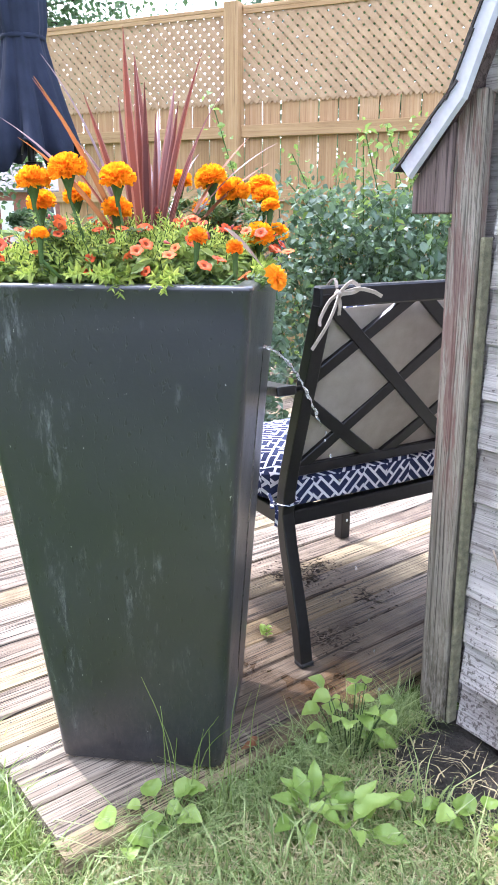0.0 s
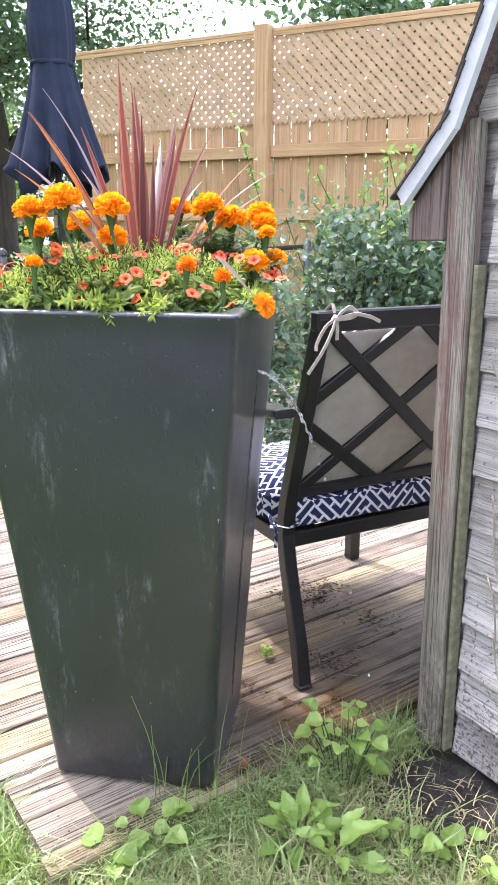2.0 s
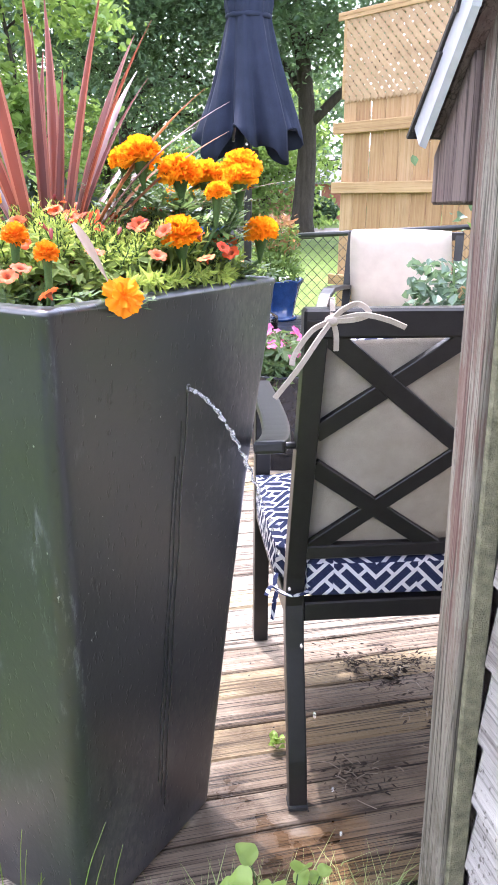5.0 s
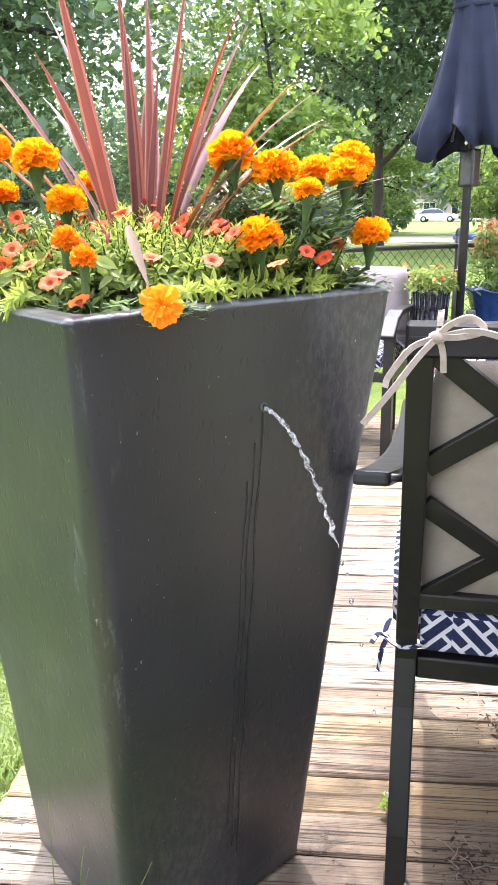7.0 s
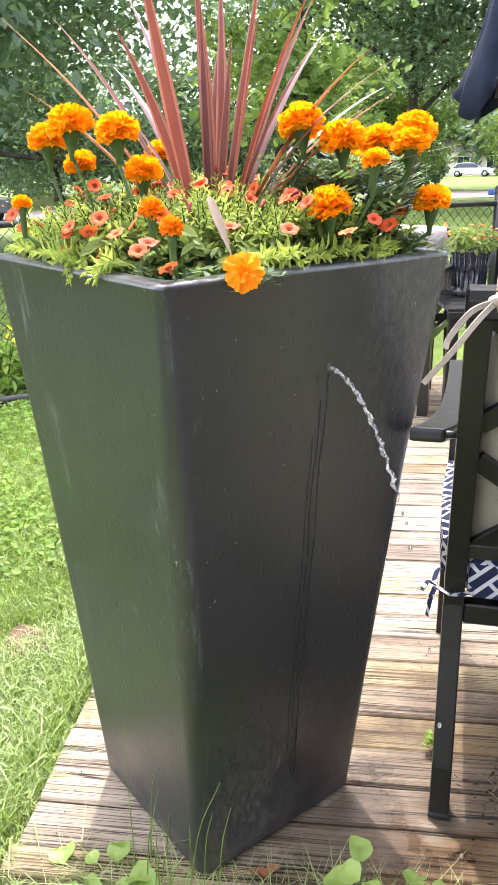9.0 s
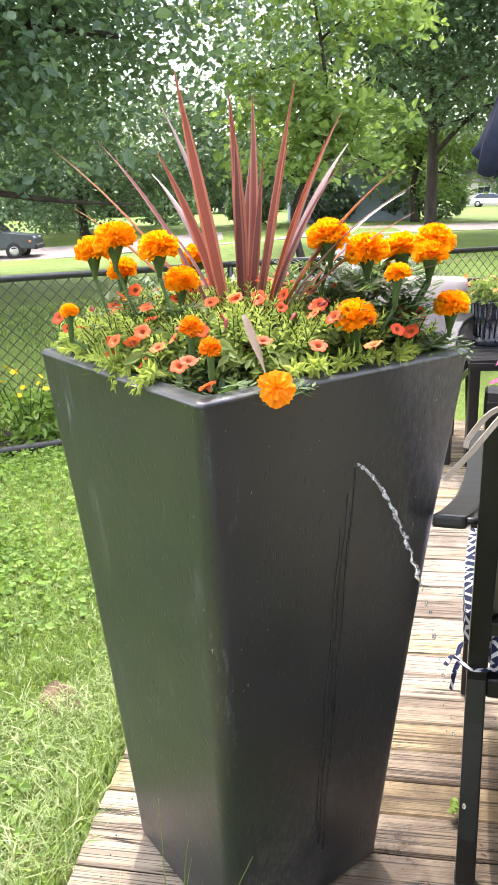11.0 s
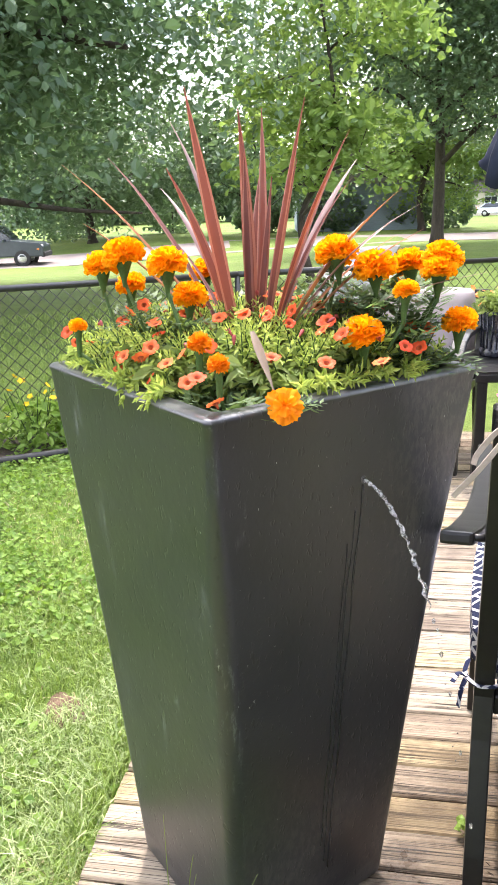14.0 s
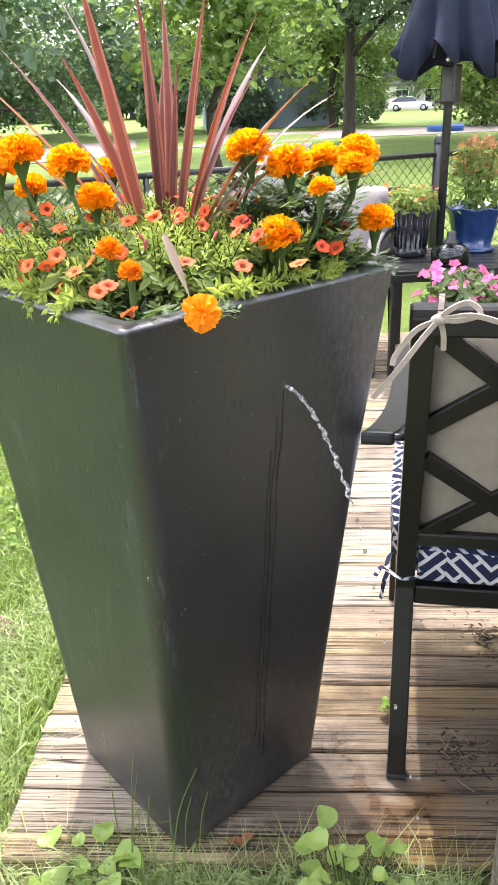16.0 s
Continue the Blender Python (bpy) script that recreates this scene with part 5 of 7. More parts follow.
# ---- shed ----
def build_shed():
    s = Vector((0.67, -0.742, 0.0))
    up = Vector((-0.012, 0.012, 1.0)).normalized()
    s = (s - up * s.dot(up)).normalized()
    b = up.cross(s)
    at = Matrix((s, b, up)).transposed().to_4x4()
    at.translation = (0.570, 0.130, -0.03)
    shed = thing("playhouse_shed", "small leaning weathered wooden shed with a metal-trimmed gambrel roof", "shed", at)
    wide, deep, z0 = 1.25, 0.9, 0.008
    lap, k = 0.106, 0
    rng = random.Random(9)
    # corner posts
    for x in (0.046, wide - 0.046):
        plank("corner_post", (1.30, 0.030, 0.062), pose(x, 0.013, 0.662, 0, -90, 0), POSTWOOD, shed, "grey post with peeling red paint")
    plank("moss_edge", (1.04, 0.026, 0.010), pose(0.0862, 0.019, 0.536, 0, -90, 0), MOSS, shed, "green mossy edge of the post", 0.002)
    plank("side_trim", (1.06, 0.066, 0.016), pose(0.007, 0.043, 0.545, 0, -90, 0), POSTWOOD, shed)
    # front clapboards
    while k * lap < 1.22:
        z = z0 + k * lap
        bm = bmesh.new()
        length, w = wide - 0.19, 0.122
        x0, x1 = 0.095, 0.095 + length
        dz = rng.uniform(-0.004, 0.004)
        prof = ((0.052, z + dz), (0.0275, z + dz), (0.0425, z + w + dz), (0.053, z + w + dz))
        rows = [[bm.verts.new((x, y, zz + (0.004 * math.sin(x * 9 + k) if i in (0, 1) else 0))) for i, (y, zz) in enumerate(prof)] for x in np.linspace(x0, x1, 12)]
        for r0, r1 in zip(rows[:-1], rows[1:]):
            for q in range(4):
                bm.faces.new((r0[q], r0[(q + 1) % 4], r1[(q + 1) % 4], r1[q]))
        bm.faces.new(rows[0][::-1])
        bm.faces.new(rows[-1])
        bmesh.ops.recalc_face_normals(bm, faces=bm.faces[:])
        part("clapboard", bm, GREYWOOD, shed)
        k += 1
    part("front_wall", box((wide - 0.06, 0.02, 1.2), (wide / 2, 0.068, 0.64)), GREYWOOD, shed)
    part("side_wall", box((0.02, deep, 1.2), (0.012, 0.07 + deep / 2, 0.64)), GREYWOOD, shed)
    part("side_wall", box((0.02, deep, 1.2), (wide - 0.012, 0.07 + deep / 2, 0.64)), GREYWOOD, shed)
    part("back_wall", box((wide - 0.04, 0.02, 1.2), (wide / 2, 0.08 + deep, 0.64)), GREYWOOD, shed)
    # gable wall and trim
    prof = [(-0.080, 1.190), (0.036, 1.312), (0.102, 1.466), (0.21, 1.735), (wide / 2, 2.04)]
    mirror = [(wide - x, z) for x, z in reversed(prof[:-1])]
    line = prof + mirror
    inner = [(min(max(x, 0.03), wide - 0.03), z - 0.03) for x, z in line]
    for y in (0.045, 0.08 + deep):
        vs = [(x, y + t, z) for t in (0, 0.02) for x, z in [(0.012, 1.2)] + [(x + 0.01 if x < wide / 2 else x - 0.01, z) for x, z in inner[1:-1]] + [(wide - 0.012, 1.2)]]
        n = len(vs) // 2
        fs = [tuple(range(n)), tuple(range(2 * n - 1, n - 1, -1))] + [(i, (i + 1) % n, n + (i + 1) % n, n + i) for i in range(n)]
        part("gable_wall", mesh_of("gable_wall", vs, fs, GREYWOOD), None, shed)
    part("gable_board", box((wide - 0.12, 0.026, 0.075), (wide / 2, 0.027, 1.343), 0.003), GREYWOOD, shed)
    # eave return box
    for sgn, x in ((1, -0.067), (-1, wide + 0.02)):
        vs = []
        left, right = (-0.076, 0.017)
        for y in (-0.014, 0.34):
            vs += [(left, y, 1.099), (right, y, 1.099), (right, y, 1.262), (left, y, 1.158)]
        if sgn < 0:
            vs = [(wide - px, y, z) for px, y, z in vs]
        fs = [(0, 1, 2, 3), (7, 6, 5, 4), (0, 4, 5, 1), (1, 5, 6, 2), (2, 6, 7, 3), (3, 7, 4, 0)]
        bm = bmesh.new()
        stand = pose(0, 0, 0, 0, -90, 0)
        bv = [bm.verts.new(stand.inverted() @ Vector(v)) for v in vs]
        for fc in fs:
            bm.faces.new([bv[i] for i in fc])
        bmesh.ops.recalc_face_normals(bm, faces=bm.faces[:])
        bmesh.ops.bevel(bm, geom=bm.edges[:], offset=0.003, segments=1, affect="EDGES")
        part("eave_box", bm, BROWNWOOD, shed, "dark brown boxed eave").matrix_basis = stand
    # roof deck, shingles and drip edge
    front, back = -0.03, 0.1 + deep + 0.05
    offs = []
    for i, (x, z) in enumerate(line):
        a, c = Vector(line[max(i - 1, 0)]), Vector(line[min(i + 1, len(line) - 1)])
        d = (c - a).normalized()
        offs.append(Vector((-d.y, d.x)))
    vs, fs, n = [], [], len(line)
    for y in (front + 0.01, back):
        for t in (-0.018, 0.0):
            vs += [(x + o.x * t, y, z + o.y * t) for (x, z), o in zip(line, offs)]
    for i in range(n - 1):
        for a, c in ((0, 1), (1, 3), (3, 2), (2, 0)):
            fs.append((a * n + i, a * n + i + 1, c * n + i + 1, c * n + i))
    part("roof_deck", mesh_of("roof_deck", vs, fs, BROWNWOOD), None, shed)
    rr = random.Random(2)
    for i in range(n - 1):
        a, c = Vector(line[i]), Vector(line[i + 1])
        ln = (c - a).length
        d = (c - a) / ln
        o = Vector((-d.y, d.x))
        rows = max(1, round(ln / 0.075))
        for r in range(rows):
            p = a + d * ln * r / rows
            y = front - 0.012
            while y < back:
                w = rr.uniform(0.09, 0.15)
                y1 = min(y + w, back + 0.01)
                q = 1 if i < n / 2 else -1
                lo, hi = (p - d * (0.010 + rr.uniform(0, 0.014)), p + d * (ln / rows + 0.012)) if q > 0 else (p + d * (ln / rows + 0.012 + rr.uniform(0, 0.008)), p - d * 0.012)
                vv = [(lo + o * 0.008, lo + o * 0.012), (hi + o * 0.002, hi + o * 0.007)]
                bm = bmesh.new()
                g = [bm.verts.new((pt.x, yy, pt.y)) for yy in (y + 0.002, y1) for pair in vv for pt in pair]
                for fc in ((0, 1, 3, 2), (4, 6, 7, 5), (0, 4, 5, 1), (2, 3, 7, 6), (1, 5, 7, 3), (0, 2, 6, 4)):
                    bm.faces.new([g[t] for t in fc])
                part("shingle", bm, SHINGLE, shed)
                y = y1
    for i in range(n - 1):
        a, c = Vector(line[i]), Vector(line[i + 1])
        d = (c - a).normalized()
        o = Vector((-d.y, d.x))
        over = 0.01 if i else 0.006
        bm = bmesh.new()
        pts = []
        for p in (a - d * over, c + d * 0.004):
            for t, y in ((0.006, front), (0.006, front - 0.006), (-0.026, front - 0.008 - 0.001 * i), (-0.032, front - 0.001)):
                q = p + o * t
                pts.append(bm.verts.new((q.x, y, q.y)))
        for k in range(4):
            bm.faces.new((pts[k], pts[(k + 1) % 4], pts[4 + (k + 1) % 4], pts[4 + k]))
        bm.faces.new(pts[3::-1])
        bm.faces.new(pts[4:])
        bmesh.ops.recalc_face_normals(bm, faces=bm.faces[:])
        part("drip_edge", bm, DRIP, shed, "pale metal drip edge")
    # dry vine on the siding
    for x, z, ph in ((0.075, 0.88, 0.0), (0.09, 0.62, 1.5), (0.10, 0.45, 0.4)):
        pts = [(x + 0.05 + 0.014 * k + 0.01 * math.sin(k * 1.1 + ph), 0.026 - 0.001 * k, z - 0.045 * k) for k in range(8)]
        tube("dry_vine", smooth_line(pts, 3), 0.0022, VINE, shed, 5, "thin dry vine stem")


VINE = plain("dry_vine_stem", (0.20, 0.16, 0.12), (0.34, 0.28, 0.22), 50, 0.9)
build_shed()


# ---- umbrella and table ----
def build_umbrella():
    um = thing("patio_umbrella", "closed navy patio umbrella on a dark pole", "umbrella", Matrix.Translation((-1.20, 2.475, 0)))
    tube("pole", [(0, 0, 0.0), (0, 0, 2.67)], 0.0195, BLACKPIPE, um, 16)
    bm = box((0.075, 0.06, 0.16), (0.012, -0.008, 1.235), 0.012, seg=2)
    part("crank_box", bm, BLACKPIPE, um)
    prof = [(1.27, 0.215), (1.34, 0.205), (1.44, 0.180), (1.56, 0.150), (1.68, 0.122), (1.78, 0.103), (1.815, 0.098), (1.86, 0.108), (1.98, 0.112), (2.15, 0.095), (2.35, 0.06), (2.52, 0.03), (2.58, 0.012)]
    prof = [(z + 0.055, r) for z, r in prof]
    seg, verts, faces = 96, [], []
    for i, (z, r) in enumerate(prof):
        for k in range(seg):
            a = 2 * math.pi * k / seg
            low = max(0.0, (1.855 - z) / 0.53)
            fold = 0.16 * math.sin(8 * a + 1.2 * math.sin(z * 3)) + 0.07 * math.sin(17 * a + z * 5)
            fold *= 0.35 + 0.9 * low
            rr = r * (1 + fold)
            zz = z
            if i == 0:
                zz += 0.055 * math.sin(4 * a + 0.7) + 0.035 * math.sin(8 * a + 1)
            verts.append((rr * math.cos(a + 0.15 * low), rr * math.sin(a + 0.15 * low), zz))
    for i in range(len(prof) - 1):
        faces += [(i * seg + k, i * seg + (k + 1) % seg, (i + 1) * seg + (k + 1) % seg, (i + 1) * seg + k) for k in range(seg)]
    canopy = part("canopy", mesh_of("canopy", verts, faces, NAVY, True), None, um)
    so = canopy.modifiers.new("cloth", "SOLIDIFY")
    so.thickness = 0.004
    v, f = lathe([(0.102, 1.857), (0.1055, 1.860), (0.1055, 1.875), (0.102, 1.878), (0.096, 1.870), (0.102, 1.857)], 48)
    part("strap", mesh_of("strap", v, f, NAVY, True), None, um)
    for k in range(4):
        a = -1.9 + 0.42 * k
        tube("rib", [(0.05 * math.cos(a), 0.05 * math.sin(a), 1.80), (0.15 * math.cos(a), 0.15 * math.sin(a), 1.340)], 0.006, BLACKPIPE, um, 8)
    for a in (-1.75, -1.05):
        bm = bmesh.new()
        bmesh.ops.create_icosphere(bm, subdivisions=2, radius=0.007, matrix=Matrix.Translation((0.17 * math.cos(a), 0.17 * math.sin(a), 1.327)))
        part("rib_tip", bm, WHITE_TRIM, um, "white rib tip", True)


build_umbrella()
TABLE_AT = Matrix(((0.64, -0.768, 0, -1.12), (0.768, 0.64, 0, 2.017), (0, 0, 1, 0), (0, 0, 0, 1)))


def build_table():
    table = thing("side_table", "low dark grey slatted patio table", "table", TABLE_AT)
    for k in range(7):
        part("slat", box((0.98, 0.074, 0.016), (0.49, 0.04 + 0.079 * k, 0.489), 0.002), IRON, table)
    for y in (0.012, 0.545):
        part("rail", box((0.98, 0.022, 0.035), (0.49, y, 0.465), 0.002), IRON, table)
    for x, y in ((0.03, 0.03), (0.95, 0.03), (0.03, 0.53), (0.95, 0.53)):
        part("leg", box((0.045, 0.045, 0.48), (x, y, 0.24), 0.003), IRON, table)


build_table()


def flower_tuft(rng, count, spread, low, high, size, petal, parent, name="bloom", face=0.9):
    """Small five-petalled flowers over a tuft of leaves, all in one part of stuff."""
    pieces = []
    for _ in range(count):
        a, r = rng.uniform(0, 6.283), spread * math.sqrt(rng.random())
        c = Vector((r * math.cos(a), r * math.sin(a), rng.uniform(low, high)))
        n = Vector((rng.gauss(0, 0.5), rng.gauss(0, 0.5), face)).normalized()
        s = n.orthogonal().normalized()
        t = n.cross(s)
        sz = size * rng.uniform(0.7, 1.2)
        for k in range(5):
            b = 6.283 * k / 5
            d = s * math.cos(b) + t * math.sin(b)
            e = s * -math.sin(b) + t * math.cos(b)
            pieces.append(([c, c + d * sz * 0.6 + e * sz * 0.42 + n * sz * 0.1, c + d * sz + n * sz * 0.12, c + d * sz * 0.6 - e * sz * 0.42 + n * sz * 0.1], [(0, 1, 2, 3)]))
    v, f = joined(pieces)
    return tagged(part(name, mesh_of(name, v, f, petal), None, parent), kind="stuff")


def leaves_round(seed, count, spread, low, high, size, material, parent, aspect=0.5, name="foliage", taper=0.3):
    rng = np.random.default_rng(seed)
    a, z = rng.uniform(0, 2 * np.pi, count), rng.uniform(0, 1, count)
    r = spread * np.sqrt(rng.random(count)) * (1 - taper * z)
    pts = np.column_stack([r * np.cos(a), r * np.sin(a), low + (high - low) * z])
    v, f = leaf_cloud(rng, pts, size, 0.35, 0.25, aspect)
    return tagged(part(name, fast_mesh(name, v, f, material), None, parent), kind="stuff")


def build_pots():
    rng = random.Random(31)
    top = 0.4975
    at = Matrix.Translation((-1.30, 2.387, 0))
    pot = thing("black_pot", "black woven-look pot of small orange flowers on the table", "plant pot", Matrix.Translation((at.translation.x, at.translation.y, top)))
    v, f = lathe([(0.0, 0.0), (0.074, 0.0), (0.078, 0.01), (0.078, 0.035), (0.072, 0.04), (0.078, 0.13), (0.083, 0.20), (0.086, 0.215), (0.078, 0.215), (0.074, 0.19), (0.0, 0.19)], 28)
    part("body", mesh_of("body", v, f, GLAZE_DARK, True), None, pot)
    for k in range(20):
        a = 6.283 * k / 20
        tube("weave", [(0.0745 * math.cos(a), 0.0745 * math.sin(a), 0.042), (0.085 * math.cos(a + 0.02), 0.085 * math.sin(a + 0.02), 0.205)], 0.0035, GLAZE_DARK, pot, 5)
    leaves_round(5, 700, 0.135, 0.205, 0.30, 0.028, CALIB, pot)
    flower_tuft(rng, 26, 0.14, 0.25, 0.325, 0.016, CORAL_SMALL, pot)
    at = Matrix.Translation((-1.15, 2.677, 0))
    pot = thing("blue_pot", "glossy cobalt blue glazed pot with a leafy plant on the table", "plant pot", Matrix.Translation((at.translation.x, at.translation.y, top)))
    v, f = lathe([(0.0, 0.0), (0.105, 0.0), (0.112, 0.014), (0.098, 0.018), (0.088, 0.022), (0.10, 0.08), (0.122, 0.17), (0.138, 0.198), (0.142, 0.205), (0.132, 0.208), (0.118, 0.17), (0.0, 0.165)], 36)
    verts = [(x, y, z + (0.006 * math.sin(8 * math.atan2(y, x)) if z > 0.19 else 0)) for x, y, z in v]
    part("body", mesh_of("body", verts, f, GLAZE_BLUE, True), None, pot)
    leaves_round(6, 650, 0.15, 0.19, 0.47, 0.042, TREE_B, pot, 0.4)
    leaves_round(7, 260, 0.13, 0.34, 0.52, 0.035, TIP_RED, pot, 0.4)
    for k in range(7):
        a = 0.9 * k
        tube("stem", [(0.03 * math.cos(a), 0.03 * math.sin(a), 0.16), (0.08 * math.cos(a), 0.08 * math.sin(a), 0.46)], 0.004, STEM, pot, 5)
    at = Matrix.Translation((-1.02, 2.302, 0))
    lamp_ = thing("glass_lantern", "smoked glass table lantern with a black neck", "lantern", Matrix.Translation((at.translation.x, at.translation.y, top)))
    v, f = lathe([(0.0, 0.001), (0.080, 0.001), (0.084, 0.008), (0.084, 0.062), (0.080, 0.072), (0.046, 0.092), (0.030, 0.10), (0.027, 0.10), (0.043, 0.088), (0.077, 0.068), (0.080, 0.060), (0.080, 0.010), (0.0, 0.006)], 32)
    part("bowl", mesh_of("bowl", v, f, SMOKED, True), None, lamp_)
    v, f = lathe([(0.0, 0.09), (0.034, 0.09), (0.036, 0.102), (0.022, 0.112), (0.020, 0.142), (0.016, 0.147), (0.0, 0.147)], 24)
    part("neck", mesh_of("neck", v, f, BLACKPIPE, True), None, lamp_)
    v, f = lathe([(0.0, 0.008), (0.05, 0.008), (0.05, 0.05), (0.0, 0.052)], 20)
    part("burner", mesh_of("burner", v, f, ALLOY, True), None, lamp_)
    pot = thing("impatiens_pot", "dark pot overflowing with pink impatiens", "plant pot", Matrix.Translation((-0.70, 1.95, 0)))
    v, f = lathe([(0.0, 0.0), (0.11, 0.0), (0.14, 0.2), (0.165, 0.40), (0.175, 0.41), (0.16, 0.415), (0.15, 0.37), (0.0, 0.36)], 30)
    part("body", mesh_of("body", v, f, GLAZE_DARK, True), None, pot)
    leaves_round(8, 900, 0.20, 0.36, 0.545, 0.045, FERNY, pot, 0.5)
    flower_tuft(rng, 55, 0.195, 0.46, 0.58, 0.027, PINK, pot, face=0.5)
    lone("deck_bulb_plant", mesh_of("deck_bulb_plant", *joined([tube_data([(-1.92, 2.65, -0.05), (-1.9, 2.66, 0.12)], 0.004, 5)]), STEM), None, "thin green shoot beside the deck", "plant")


CORAL_SMALL = leafy("orange_small_petal", (0.75, 0.20, 0.05), (0.9, 0.36, 0.12), (0.95, 0.3, 0.08), 0.3, 0.6, 0.2)
TIP_RED = leafy("reddish_leaf", (0.22, 0.10, 0.05), (0.40, 0.26, 0.12), (0.6, 0.3, 0.1), 0.35, 0.5, 0.4)
build_pots()


# ---- other chairs ----
def build_low_chair(at, label, cloth, recline=18, patterned=False, top=0.92):
    chair = thing("patio_chair", label, "chair", at, "chairs by the table")
    for x in (-0.31, 0.31):
        part("front_leg", swept_bar([(x, -0.28, 0.0), (x, -0.28, 0.30), (x, -0.275, 0.58)], 0.045, 0.045), IRON, chair)
        part("rear_leg", swept_bar([(x, 0.36, 0.0), (x, 0.29, 0.20), (x, 0.25, 0.38), (x, 0.31, 0.62), (x, 0.31 + 0.3 * (top - 0.62), top)], 0.045, 0.035), IRON, chair)
        arm = [(x, -0.34 + 0.68 * k / 8, 0.60 + 0.03 * math.sin(math.pi * (k / 8) ** 0.6) - (0.06 if k == 0 else 0.015 if k == 1 else 0)) for k in range(9)]
        part("armrest", swept_bar(arm, 0.065, 0.024, 0.006), IRON, chair)
        part("side_rail", box((0.03, 0.52, 0.04), (x, 0.0, 0.355), 0.003), IRON, chair)
    part("top_rail", box((0.66, 0.035, 0.045), (0, 0.305 + 0.3 * (top - 0.62), top - 0.02), 0.004), IRON, chair)
    part("seat_rail", box((0.6, 0.03, 0.04), (0, -0.27, 0.355), 0.003), IRON, chair)
    part("seat_rail", box((0.6, 0.03, 0.04), (0, 0.25, 0.355), 0.003), IRON, chair)
    for size, put, name in (((0.57, 0.55, 0.09), pose(0, -0.02, 0.425, 0, 0, 0), "seat_cushion"), ((0.57, 0.50 - (0.92 - top), 0.10), pose(0, 0.27 - 0.15 * (0.92 - top), 0.695 - 0.5 * (0.92 - top), 90 - recline + 36, 0, 0), "back_cushion")):
        bm = pillow(size, 0.15, 3, 8)
        bm.transform(put)
        me = bpy.data.meshes.new(name)
        bm.to_mesh(me)
        bm.free()
        me.materials.append(PATTERN if patterned and name == "seat_cushion" else cloth)
        me.polygons.foreach_set("use_smooth", [True] * len(me.polygons))
        box_uv(me)
        part(name, me, None, chair)


build_low_chair(pose(-0.73, 3.21, 0, 0, 0, 13), "black patio chair with cream cushions facing the table", CREAM)
build_low_chair(pose(-1.625, 2.11, 0, 0, 0, 28), "black patio chair with patterned seat and cream back beside the table", MAUVE, 18, True, 0.78)


# ---- rose bush, flower bed ----
def build_bush():
    rng = np.random.default_rng(14)
    bush = thing("rose_bush", "dense blue-green rose bush in front of the fence", "bush", pose(0.62, 3.5, -0.17, 0, 0, 3) @ Matrix.Diagonal((1.06, 1.15, 1.20, 1)))
    stems = []
    pts, tips = [], []
    for k in range(60):
        a = rng.uniform(0, 6.283)
        foot = Vector((0.45 * math.cos(a) * rng.random(), 0.3 * math.sin(a) * rng.random(), -0.06))
        h = rng.uniform(0.75, 1.22) if k < 48 else rng.uniform(1.22, 1.52)
        out = Vector((rng.normal(0, 0.42), rng.normal(0, 0.26), h))
        line = [foot, foot * 0.5 + out * 0.5 + Vector((rng.normal(0, 0.08), 0, 0.03)), out]
        stems.append(tube_data(smooth_line(line, 4), 0.0032, 5, False))
        for t in np.linspace(0.15, 1, 16):
            p = line[0].lerp(line[1], t * 2) if t < 0.5 else line[1].lerp(line[2], t * 2 - 1)
            if k < 48 or t < 0.75:
                for _ in range(9):
                    pts.append((p.x + rng.normal(0, 0.085), p.y + rng.normal(0, 0.085), p.z + rng.normal(0, 0.06)))
            else:
                for _ in range(8):
                    tips.append((p.x + rng.normal(0, 0.03), p.y + rng.normal(0, 0.03), p.z + rng.normal(0, 0.03)))
    v, f = joined(stems)
    tagged(part("cane", mesh_of("cane", v, f, STEM), None, bush), kind="stuff")
    for _ in range(3600):
        a, e = rng.uniform(0, 6.283), rng.uniform(0.05, 1.0)
        r = rng.uniform(0.75, 1.0)
        pts.append((0.78 * math.cos(a) * r * (1 - 0.3 * e), 0.5 * math.sin(a) * r * (1 - 0.3 * e), 0.05 + 1.1 * e))
    pts = np.array(pts)
    young = rng.random(len(pts)) < 0.10
    v, f = leaf_cloud(rng, pts[~young], 0.045, 0.3, 0.22, 0.85)
    tagged(part("foliage", fast_mesh("foliage", v, f, ROSE), None, bush), kind="stuff")
    v, f = leaf_cloud(rng, np.vstack([pts[young], np.array(tips)]), 0.042, 0.3, 0.3, 0.65)
    tagged(part("young_foliage", fast_mesh("young_foliage", v, f, ROSE_TIP), None, bush), kind="stuff")
    vine = thing("rose_shoots", "leafy green rose shoots beside the chair", "plant", Matrix.Translation((-0.07, 2.15, 0)))
    leaves_round(15, 1500, 0.20, 0.0, 0.86, 0.045, ROSE, vine, 0.75, "foliage", 0.15)
    tube("stem", [(0, 0, -0.05), (0.02, 0.01, 0.5), (0, 0, 0.84)], 0.006, STEM, vine, 6)


build_bush()


